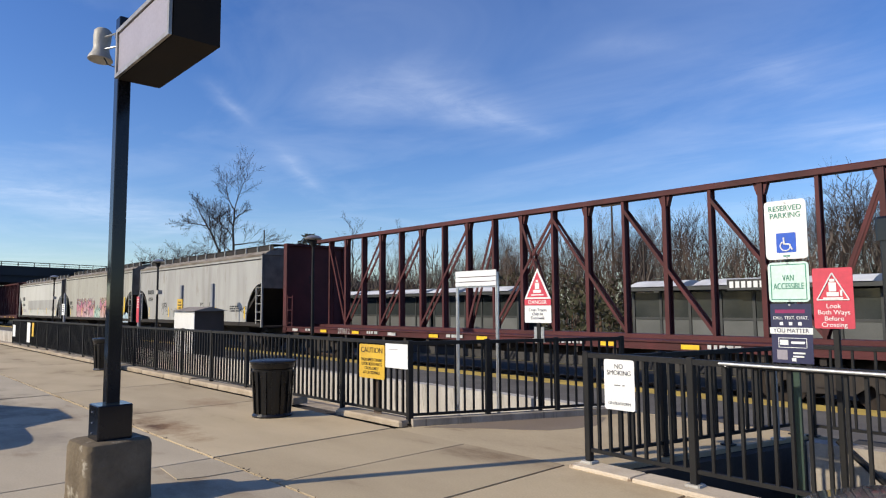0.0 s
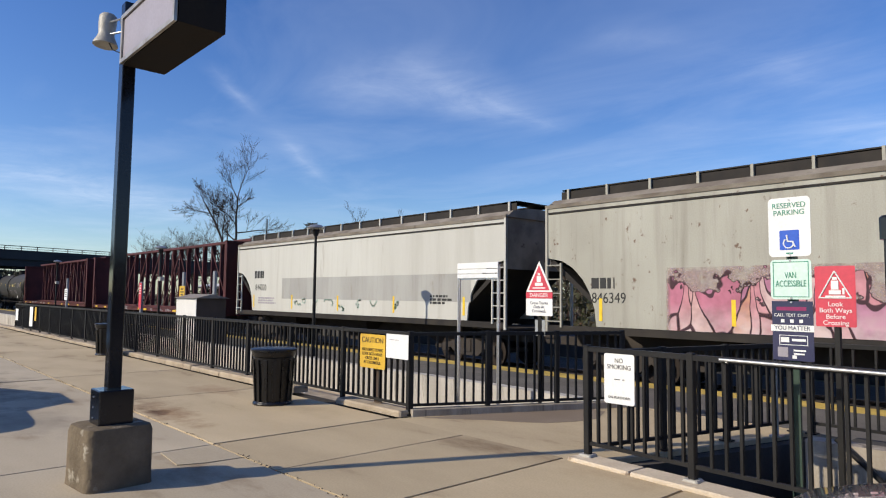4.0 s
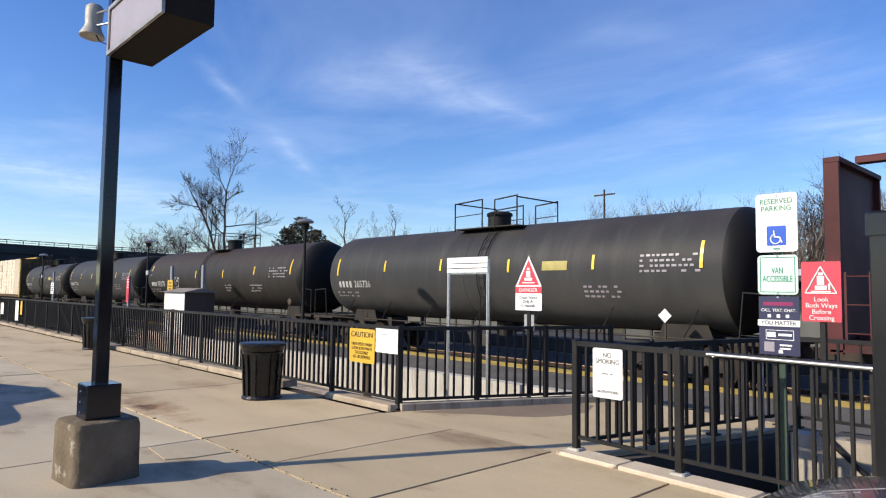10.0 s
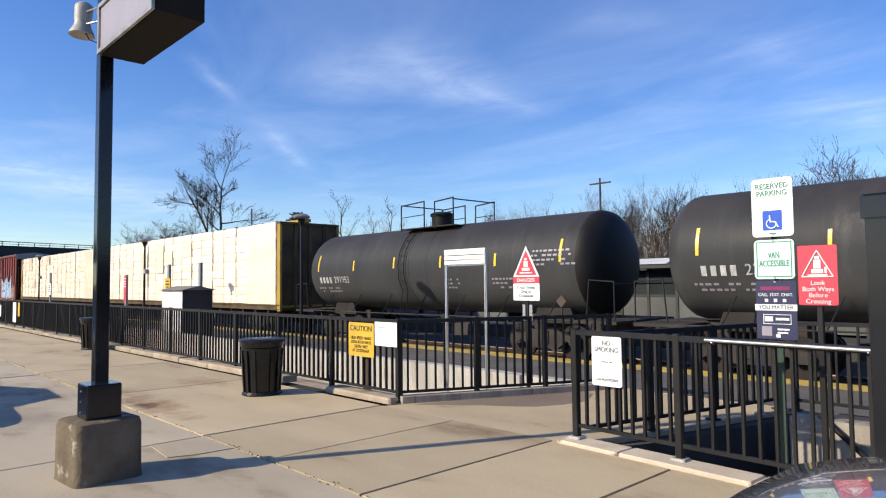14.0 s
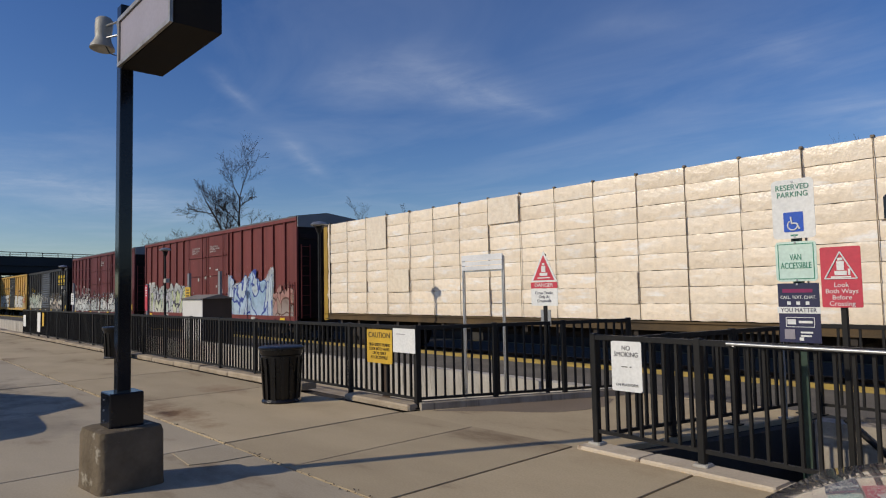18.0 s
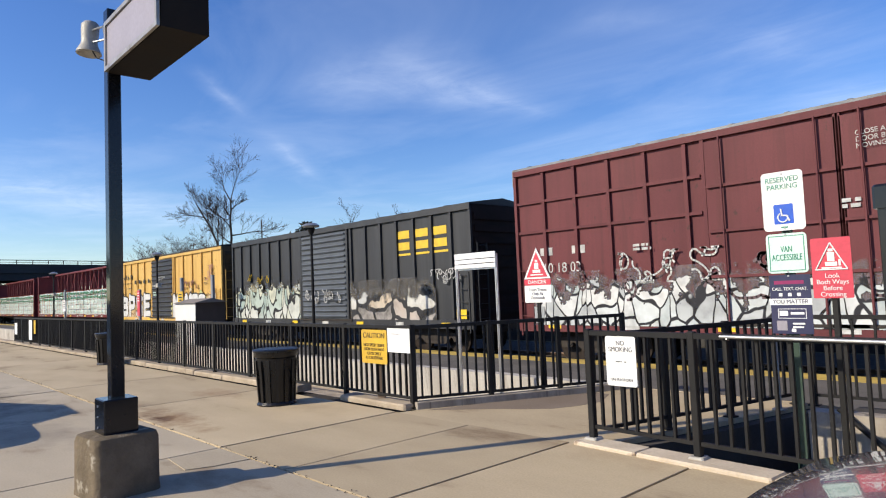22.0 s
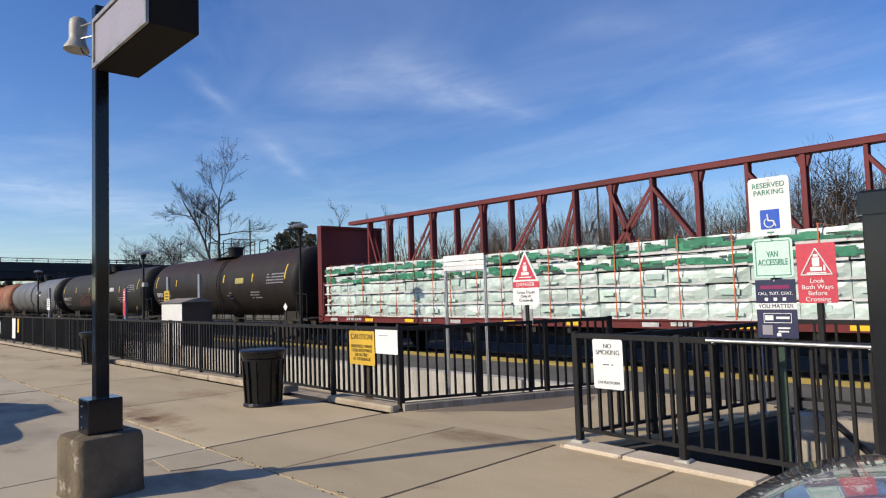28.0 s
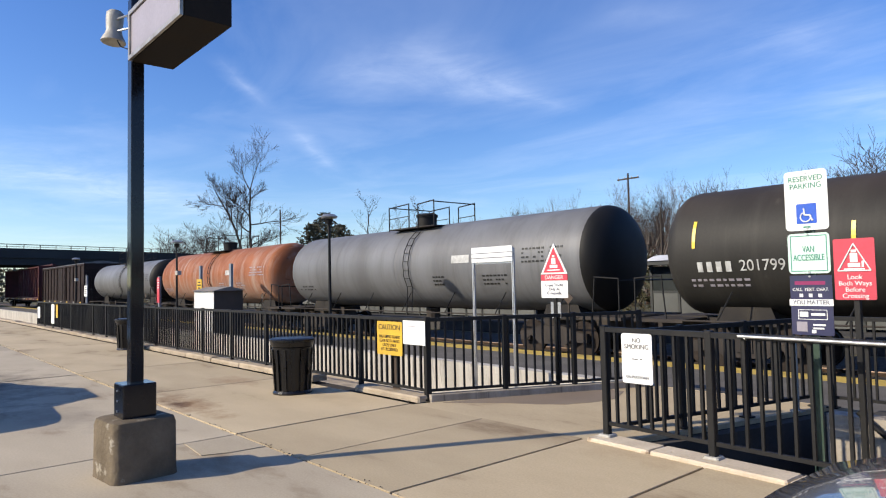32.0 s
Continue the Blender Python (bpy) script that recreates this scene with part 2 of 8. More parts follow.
def mats():
    S = surf
    MAT.update(
        concrete=S("concrete", (0.50, 0.402, 0.258), (0.405, 0.322, 0.206), 0.7, 0.85, bump=0.07, fine=60, spots=((0.25, 0.18, 0.11), 0.34, 0.7), stretch=(0.7, 1.6, 1), rnd=0.09),
        curb=S("curb concrete", (0.43, 0.355, 0.26), (0.31, 0.25, 0.18), 2.6, 0.85, bump=0.4, fine=40, spots=((0.16, 0.12, 0.085), 0.26, 2.5), rnd=0.14),
        kerb_pale=S("pale kerb concrete", (0.60, 0.51, 0.39), (0.48, 0.40, 0.30), 2.6, 0.85, bump=0.3, fine=40, spots=((0.26, 0.19, 0.13), 0.22, 3.0), rnd=0.08),
        damp=S("damp concrete", (0.20, 0.155, 0.115), (0.25, 0.20, 0.15), 1.2, 0.8, bump=0.07, fine=60),
        concrete_pale=S("greyer concrete", (0.475, 0.402, 0.29), (0.385, 0.322, 0.232), 0.7, 0.85, bump=0.07, fine=60, spots=((0.25, 0.19, 0.125), 0.34, 0.7), stretch=(0.7, 1.6, 1), rnd=0.09),
        joint=S("joint dirt", (0.06, 0.05, 0.04), None, 3, 0.95),
        wallc=S("wall concrete", (0.52, 0.49, 0.435), (0.36, 0.335, 0.295), 1.6, 0.85, bump=0.25, fine=30, spots=((0.15, 0.135, 0.118), 0.42, 3.0), stretch=(1.6, 1.6, 0.25)),
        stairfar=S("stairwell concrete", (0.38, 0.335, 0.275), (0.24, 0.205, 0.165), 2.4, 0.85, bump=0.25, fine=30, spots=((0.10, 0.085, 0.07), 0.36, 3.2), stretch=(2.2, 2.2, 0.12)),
        # dark base colour stands for the shade down the stairwell
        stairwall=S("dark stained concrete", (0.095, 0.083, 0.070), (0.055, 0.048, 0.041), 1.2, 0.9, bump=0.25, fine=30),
        block=S("weathered concrete block", (0.185, 0.145, 0.098), (0.10, 0.078, 0.052), 3.0, 0.9, bump=0.55, fine=26, spots=((0.46, 0.42, 0.34), 0.34, 5.2)),
        asphalt=S("asphalt", (0.075, 0.072, 0.07), (0.055, 0.053, 0.052), 1.0, 0.9, bump=0.4, fine=120),
        platform_asphalt=S("worn platform asphalt", (0.135, 0.125, 0.112), (0.10, 0.092, 0.084), 1.2, 0.9, bump=0.4, fine=90, spots=((0.20, 0.185, 0.16), 0.2, 2.0)),
        ballast=S("ballast", (0.075, 0.066, 0.058), (0.045, 0.04, 0.036), 6.0, 0.95, bump=0.9, fine=30),
        earth=S("dry grass and earth", (0.15, 0.13, 0.075), (0.10, 0.095, 0.05), 0.4, 0.95, bump=0.5, fine=8),
        yellow_strip=S("yellow tactile strip", (0.54, 0.385, 0.09), (0.36, 0.26, 0.075), 2.0, 0.75, bump=0.4, fine=30),
        rail=S("rail steel", (0.16, 0.11, 0.08), None, 4, 0.5, 0.7),
        wood_tie=S("tie wood", (0.09, 0.07, 0.05), None, 4, 0.9, rnd=0.2),
        black=S("black painted steel", (0.012, 0.012, 0.013), (0.02, 0.019, 0.018), 3, 0.51, 0.0, bump=0.08, fine=50, spots=((0.10, 0.07, 0.05), 0.04, 9.0)),
        black_pole=S("black pole paint", (0.007, 0.008, 0.011), (0.012, 0.013, 0.017), 2, 0.13, bump=0.01),
        bin_black=S("black bin plastic", (0.009, 0.0085, 0.0085), (0.014, 0.013, 0.013), 5, 0.3, bump=0.1),
        green_post=S("dark green steel", (0.03, 0.06, 0.045), (0.045, 0.07, 0.055), 6, 0.5, 0.2),
        galv=S("galvanised steel", (0.45, 0.46, 0.47), (0.33, 0.34, 0.35), 6, 0.4, 0.7),
        alu=S("aluminium", (0.62, 0.63, 0.64), (0.5, 0.5, 0.52), 6, 0.35, 0.8, bump=0.03),
        horn=S("off white horn", (0.46, 0.44, 0.39), (0.33, 0.31, 0.27), 6, 0.5),
        face=S("grey sign face", (0.33, 0.30, 0.34), (0.28, 0.26, 0.29), 1.5, 0.45, bump=0.02),
        box_frame=S("dark bronze frame", (0.012, 0.010, 0.0095), (0.022, 0.017, 0.013), 3, 0.85, 0.0, bump=0.05),
        box_edge=S("brushed edge", (0.42, 0.40, 0.36), (0.25, 0.23, 0.2), 8, 0.4, 0.6),
        white=S("white sign sheet", (0.8, 0.8, 0.78), (0.72, 0.73, 0.72), 3, 0.62, bump=0.02),
        slat=S("white slat", (0.78, 0.78, 0.78), (0.66, 0.67, 0.68), 3, 0.45, bump=0.02),
        caution=S("caution yellow", (0.66, 0.42, 0.04), (0.55, 0.34, 0.04), 4, 0.5, bump=0.02),
        red_sign=S("sign red", (0.62, 0.06, 0.09), (0.52, 0.05, 0.08), 3, 0.4, bump=0.02),
        pale_green=S("pale green sheet", (0.6, 0.76, 0.68), (0.53, 0.7, 0.63), 3, 0.4, bump=0.02),
        sign_green=S("sign green", (0.05, 0.30, 0.20), None, 3, 0.4, bump=0.02),
        sign_blue=S("sign blue", (0.02, 0.10, 0.55), None, 3, 0.4, bump=0.02),
        navy=S("navy sheet", (0.02, 0.025, 0.07), (0.03, 0.03, 0.08), 3, 0.4, bump=0.02),
        magenta=S("magenta print", (0.30, 0.02, 0.12), None, 3, 0.4, bump=0.02),
        faded_ink=S("faded ink", (0.16, 0.16, 0.17), None, 3, 0.6, bump=0.0),
        ink=S("black ink", (0.02, 0.02, 0.02), None, 3, 0.5, bump=0.0),
        paint_white=S("white stencil", (0.5626, 0.5626, 0.5432), (0.3298, 0.3298, 0.3201), 5, 0.6, bump=0.02),
        paint_yellow=S("yellow stencil", (0.6984, 0.485, 0.0291), (0.582, 0.388, 0.0388), 5, 0.5, bump=0.02),
        refl=S("yellow reflector", (0.8245, 0.5626, 0.0291), (0.679, 0.4462, 0.0291), 6, 0.35, bump=0.02),
        cb_red=S("oxide red steel", (0.098, 0.0255, 0.0265), (0.060, 0.0195, 0.0198), 0.9, 0.62, bump=0.12, fine=24, spots=((0.0388, 0.02425, 0.02134), 0.26, 1.4)),
        cb_red2=S("bright oxide red steel", (0.160, 0.0275, 0.0285), (0.110, 0.0240, 0.0245), 0.8, 0.55, bump=0.1, fine=24, spots=((0.0679, 0.0291, 0.0291), 0.15, 1.4)),
        cb_yellow=S("yellow steel", (0.4462, 0.2813, 0.0485), (0.291, 0.1843, 0.0485), 1.0, 0.6, bump=0.1, spots=((0.097, 0.0582, 0.0388), 0.2, 2)),
        under=S("grimy underframe", (0.03395, 0.0291, 0.02716), (0.0582, 0.0485, 0.04074), 2, 0.85, bump=0.2),
        wheel=S("wheel steel", (0.02522, 0.0194, 0.01649), (0.04365, 0.03298, 0.02619), 6, 0.6, 0.5),
        hop_white=S("dirty white hopper", (0.385, 0.385, 0.367), (0.315, 0.312, 0.295), 0.7, 0.62, bump=0.03, spots=((0.2425, 0.2134, 0.1746), 0.28, 1.6), stretch=(1.2, 1, 0.3)),
        hop_grey=S("weathered grey hopper", (0.40, 0.395, 0.345), (0.315, 0.305, 0.262), 0.6, 0.66, bump=0.06, spots=((0.15, 0.11, 0.08), 0.12, 4.5), stretch=(1, 1, 0.5)),
        hop_cream=S("pale hopper", (0.5335, 0.5335, 0.4947), (0.4559, 0.4511, 0.4171), 0.5, 0.6, bump=0.05, spots=((0.3492, 0.3201, 0.2716), 0.12, 1.0), stretch=(1, 1, 0.22)),
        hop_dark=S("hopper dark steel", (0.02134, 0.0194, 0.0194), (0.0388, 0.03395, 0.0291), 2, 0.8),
        tank_black=S("black tank", (0.024, 0.025, 0.028), (0.036, 0.036, 0.038), 0.7, 0.58, bump=0.03, fine=18, spots=((0.078, 0.074, 0.070), 0.20, 1.3), stretch=(1, 1, 0.35)),
        tank_brown=S("brown black tank", (0.0130, 0.0105, 0.0100), (0.0190, 0.0140, 0.0125), 0.6, 0.6, bump=0.03, fine=18, spots=((0.036, 0.0185, 0.0125), 0.18, 0.9)),
        tank_dark=S("dull black tank", (0.01806, 0.01703, 0.0166), (0.02666, 0.02408, 0.02236), 0.6, 0.62, bump=0.03, fine=18, spots=((0.0516, 0.0344, 0.0258), 0.16, 0.9), stretch=(1, 1, 0.4)),
        panel_dull=S("dull yellow panel", (0.4074, 0.3492, 0.097), (0.3298, 0.2716, 0.0873), 4, 0.5, bump=0.02),
        hop_grime_and_shade=S("grimy hopper edge", (0.2619, 0.2328, 0.194), (0.1552, 0.131, 0.1067), 1.6, 0.7, bump=0.1, spots=((0.0873, 0.0679, 0.05335), 0.25, 3)),
        tank_grey=S("grey tank", (0.165, 0.168, 0.176), (0.105, 0.105, 0.108), 0.6, 0.5, bump=0.05, spots=((0.0774, 0.0731, 0.0688), 0.2, 0.8), stretch=(1, 1, 0.3)),
        tank_rust=S("rust orange tank", (0.3096, 0.1032, 0.0387), (0.2236, 0.0731, 0.0301), 0.9, 0.6, bump=0.08, spots=((0.344, 0.2752, 0.2322), 0.20, 0.7)),
        tank_dusk=S("dusty black tank", (0.022, 0.021, 0.019), (0.033, 0.031, 0.028), 0.7, 0.6, bump=0.03, fine=18, spots=((0.0602, 0.05504, 0.04816), 0.2, 1.6), stretch=(1, 1, 0.4)),
        dome_and_head_shade=S("black tank end", (0.0086, 0.0086, 0.0086), (0.01376, 0.0129, 0.0129), 1.0, 0.6),
        box_brown=S("boxcar brown", (0.20, 0.053, 0.048), (0.155, 0.042, 0.040), 0.5, 0.58, bump=0.06, spots=((0.085, 0.034, 0.030), 0.22, 1.6), stretch=(1, 1, 0.4)),
        box_brown2=S("boxcar dull brown", (0.142, 0.038, 0.042), (0.108, 0.031, 0.035), 0.5, 0.6, bump=0.06, spots=((0.06305, 0.0291, 0.02522), 0.2, 0.9), stretch=(1, 1, 0.4)),
        box_black=S("boxcar black", (0.0225, 0.0235, 0.0265), (0.036, 0.037, 0.040), 0.5, 0.5, bump=0.06, spots=((0.0679, 0.06305, 0.0582), 0.15, 1.2), stretch=(1, 1, 0.3)),
        box_yellow=S("boxcar yellow", (0.6402, 0.4171, 0.1261), (0.5432, 0.3346, 0.097), 0.5, 0.55, bump=0.02, spots=((0.291, 0.1455, 0.0582), 0.18, 1.3), stretch=(1, 1, 0.3)),
        box_dark_and_shade=S("grimy car end", (0.02522, 0.01261, 0.01164), (0.01552, 0.01067, 0.0097), 1.0, 0.7, bump=0.06),
        cb_sill_and_shade=S("grimy brown sill", (0.1261, 0.08245, 0.0388), (0.0582, 0.04365, 0.0291), 1.2, 0.7, bump=0.1),
        shed_side=S("shed brown side", (0.088, 0.064, 0.050), (0.07, 0.052, 0.041), 1.5, 0.7),
        door_grey=S("blue grey door", (0.097, 0.1115, 0.131), (0.0679, 0.0776, 0.09215), 0.8, 0.5, bump=0.05),
        roof_grey=S("galvanised roof", (0.17, 0.175, 0.19), (0.10, 0.10, 0.105), 1.0, 0.5, 0.4),
        # white spots in this wrap's colour stand for glare on the plastic
        wrap=S("cream plastic wrap", (0.90, 0.785, 0.635), (0.85, 0.715, 0.55), 1.6, 0.28, bump=0.8, fine=9, spots=((0.93, 0.89, 0.84), 0.44, 1.9), stretch=(0.55, 1, 2.2), rnd=0.07),
        wrap_gloss=S("glossy loose wrap", (0.88, 0.77, 0.62), (0.82, 0.69, 0.53), 3.0, 0.16, bump=0.9, fine=9, stretch=(1.5, 1, 0.6), coat=0.4),
        strap=S("brown strap", (0.194, 0.1455, 0.097), None, 5, 0.5),
        strap_orange=S("orange strap", (0.6014, 0.1358, 0.0485), None, 5, 0.5),
        pack_white=S("white pack wrap", (0.66, 0.69, 0.67), (0.50, 0.57, 0.53), 4.5, 0.35, bump=0.7, fine=9, spots=((0.06, 0.27, 0.15), 0.33, 3.4), stretch=(0.55, 1, 2.4), rnd=0.12),
        pack_green=S("green printed pack wrap", (0.026, 0.16, 0.085), (0.04, 0.235, 0.13), 3.2, 0.35, bump=0.5, fine=9, spots=((0.52, 0.63, 0.58), 0.30, 6.0), stretch=(0.7, 1, 1.6), rnd=0.2),
        pack_grey=S("grey pack wrap", (0.56, 0.64, 0.60), (0.38, 0.47, 0.42), 3, 0.30, bump=0.7, fine=9, spots=((0.80, 0.82, 0.80), 0.42, 3.0), stretch=(0.8, 1, 1.8), rnd=0.2),
        print_faint=S("faint green print", (0.4268, 0.5723, 0.5044), (0.5044, 0.6305, 0.5723), 4, 0.4, bump=0.2, rnd=0.15),
        bark=S("bark", (0.07275, 0.0582, 0.0485), (0.0485, 0.04074, 0.03492), 3, 0.95, bump=0.4),
        twig=S("twigs", (0.06014, 0.04656, 0.04074), (0.0485, 0.0388, 0.03492), 0.3, 0.95, bump=0.0),
        twig_red=S("reddish twigs", (0.1552, 0.09215, 0.0679), (0.1115, 0.08245, 0.06305), 0.25, 0.95, bump=0.0),
        scrub=S("scrub leaves", (0.0485, 0.05335, 0.02716), (0.0873, 0.0679, 0.0388), 0.3, 0.9, bump=0.0),
        evergreen=S("evergreen leaves", (0.085, 0.082, 0.05), (0.125, 0.108, 0.075), 0.8, 0.85, bump=0.0),
        brush=S("brown brushwood", (0.135, 0.108, 0.092), (0.092, 0.080, 0.066), 0.2, 0.95, bump=0.0),
        bridge=S("dark bridge steel", (0.04365, 0.0485, 0.05335), (0.03395, 0.03589, 0.0388), 0.2, 0.8),
        bridge_c=S("bridge concrete", (0.2716, 0.2522, 0.2231), None, 0.3, 0.9),
        shed_white=S("shed white panel", (0.7178, 0.7081, 0.679), (0.6402, 0.6305, 0.6014), 1.5, 0.6),
        shed_grey=S("shed grey panel", (0.2522, 0.2619, 0.2813), (0.2134, 0.2231, 0.2425), 1.5, 0.6),
        shed_roof=S("shed roof", (0.27, 0.235, 0.205), (0.20, 0.175, 0.155), 2, 0.8),
        shelter_dark=S("shelter frame", (0.03, 0.034, 0.034), (0.045, 0.047, 0.046), 2, 0.5),
        shelter_panel=S("shelter panel", (0.1261, 0.131, 0.1261), (0.097, 0.1018, 0.097), 1, 0.6, rnd=0.15),
        shelter_glass=S("shelter dark glass", (0.025, 0.03, 0.03), (0.04, 0.045, 0.045), 1, 0.12, bump=0.0),
        shelter_roof=S("white shelter roof", (0.679, 0.679, 0.6596), (0.485, 0.485, 0.485), 1, 0.5),
        car_paint=S("dark grey car paint", (0.10, 0.10, 0.115), (0.11, 0.11, 0.125), 2, 0.24, 0.3, bump=0.0, coat=1.0),
        car_black=S("black car paint", (0.012, 0.012, 0.014), None, 2, 0.16, 0.1, bump=0.0, coat=1.0),
        car_glass=S("car glass", (0.02, 0.025, 0.025), None, 2, 0.05, bump=0.0),
        rubber=S("tyre rubber", (0.02, 0.02, 0.02), None, 6, 0.85),
        headlight=S("headlight lens", (0.6, 0.62, 0.64), None, 3, 0.1),
    )
    for k, c in dict(g_white=(0.62, 0.62, 0.605), g_black=(0.0194, 0.0194, 0.02425), g_salmon=(0.5626, 0.291, 0.2522), g_mint=(0.4074, 0.5626, 0.485), g_red=(0.5335, 0.0679, 0.0485), g_faint=(0.1649, 0.08245, 0.08245), g_haze=(0.16, 0.1115, 0.1212)).items():
        MAT[k] = S("spray " + k[2:], c, tuple(x * 0.8 for x in c), 2.5, 0.55, bump=0.02, fine=14)


def stains():
    """Rusty brown stains of their own shape on the pavement, and painted shade."""
    for key in ("concrete", "concrete_pale"):
        t = MAT[key].node_tree
        n, l = t.nodes, t.links
        b = n["Principled BSDF"]
        last = b.inputs["Base Color"].links[0].from_socket
        geo, wob = n.new("ShaderNodeNewGeometry"), n.new("ShaderNodeTexNoise")
        wob.inputs["Scale"].default_value, wob.inputs["Detail"].default_value, wob.inputs["Roughness"].default_value = 2.4, 6, 0.7
        l.new(geo.outputs["Position"], wob.inputs["Vector"])
        # the wide dark entry at (-12.5, 1.2) deepens the parked car's shadow
        for x, y, sx, sy, amount, col in ((-8.3, 3.02, 1.15, 0.34, 0.8, (0.22, 0.11, 0.042)), (-8.45, 2.95, 0.48, 0.15, 0.95, (0.075, 0.034, 0.016)), (-9.9, 4.3, 0.8, 0.35, 0.6, (0.24, 0.125, 0.06)), (-8.7, 1.75, 1.3, 0.55, 0.45, (0.17, 0.15, 0.125)), (-9.2, 3.1, 1.2, 0.5, 0.35, (0.17, 0.11, 0.06)), (-12.5, 1.2, 3.2, 1.3, 0.85, (0.10, 0.085, 0.07)), (-20, 1.0, 5, 1.6, 0.5, (0.16, 0.14, 0.12)), (-7.6, 4.5, 0.9, 0.35, 0.25, (0.2, 0.14, 0.09)), (-3.1, 4.8, 1.2, 0.3, 0.3, (0.22, 0.13, 0.07))):
            mp, ln, mr, mx = n.new("ShaderNodeMapping"), n.new("ShaderNodeVectorMath"), n.new("ShaderNodeMath"), n.new("ShaderNodeMix")
            mp.inputs["Location"].default_value, mp.inputs["Scale"].default_value = (-x / sx, -y / sy, 0), (1 / sx, 1 / sy, 0)
            l.new(geo.outputs["Position"], mp.inputs[0])
            ln.operation = "LENGTH"
            l.new(mp.outputs[0], ln.inputs[0])
            k = n.new("ShaderNodeMath")
            k.operation = "MULTIPLY_ADD"
            l.new(wob.outputs["Fac"], k.inputs[0])
            k.inputs[1].default_value, k.inputs[2].default_value = 2.6, -0.35
            mr.operation, mr.use_clamp = "SUBTRACT", True
            l.new(k.outputs[0], mr.inputs[0])
            l.new(ln.outputs["Value"], mr.inputs[1])
            am = n.new("ShaderNodeMath")
            am.operation = "MULTIPLY"
            am.inputs[1].default_value = amount
            l.new(mr.outputs[0], am.inputs[0])
            mx.data_type = "RGBA"
            l.new(am.outputs[0], mx.inputs[0])
            l.new(last, mx.inputs["A"])
            mx.inputs["B"].default_value = (*col, 1)
            last = mx.outputs["Result"]
        l.new(last, b.inputs["Base Color"])


def rusty_tops():
    """A brown rust bloom that thins out down from the crown of the tank shells."""
    for key, rust, z0, z1 in (("tank_dark", (0.06, 0.034, 0.024), 3.0, 4.1), ("tank_brown", (0.060, 0.027, 0.018), 3.1, 4.2), ("tank_black", (0.060, 0.046, 0.040), 3.4, 4.3), ("tank_dusk", (0.06, 0.042, 0.032), 3.2, 4.2), ("tank_rust", (0.20, 0.07, 0.03), 3.2, 4.2)):
        t = MAT[key].node_tree
        n, l = t.nodes, t.links
        b = n["Principled BSDF"]
        last = b.inputs["Base Color"].links[0].from_socket
        tc, sep, mr, wob, mu, mx = (n.new("ShaderNode" + k) for k in ("TexCoord", "SeparateXYZ", "MapRange", "TexNoise", "Math", "Mix"))
        l.new(tc.outputs["Object"], sep.inputs[0])
        l.new(sep.outputs[2], mr.inputs[0])
        mr.inputs[1].default_value, mr.inputs[2].default_value = z0, z1
        wob.inputs["Scale"].default_value, wob.inputs["Detail"].default_value, wob.inputs["Roughness"].default_value = 0.9, 7, 0.65
        l.new(tc.outputs["Object"], wob.inputs["Vector"])
        mu.operation, mu.use_clamp = "MULTIPLY", True
        l.new(mr.outputs[0], mu.inputs[0])
        l.new(wob.outputs["Fac"], mu.inputs[1])
        mx.data_type = "RGBA"
        l.new(mu.outputs[0], mx.inputs[0])
        l.new(last, mx.inputs["A"])
        mx.inputs["B"].default_value = (*rust, 1)
        last = mx.outputs["Result"]
        if key in ("tank_black", "tank_rust"):
            # pale road dust that thickens down to the belly
            mr, mu, mx = (n.new("ShaderNode" + k) for k in ("MapRange", "Math", "Mix"))
            l.new(sep.outputs[2], mr.inputs[0])
            mr.inputs[1].default_value, mr.inputs[2].default_value = 2.7, 1.2
            mu.operation, mu.use_clamp = "MULTIPLY", True
            l.new(mr.outputs[0], mu.inputs[0])
            l.new(wob.outputs["Fac"], mu.inputs[1])
            mx.data_type = "RGBA"
            l.new(mu.outputs[0], mx.inputs[0])
            l.new(last, mx.inputs["A"])
            mx.inputs["B"].default_value = (0.15, 0.145, 0.138, 1) if key == "tank_black" else (0.42, 0.36, 0.30, 1)
            last = mx.outputs["Result"]
        l.new(last, b.inputs["Base Color"])


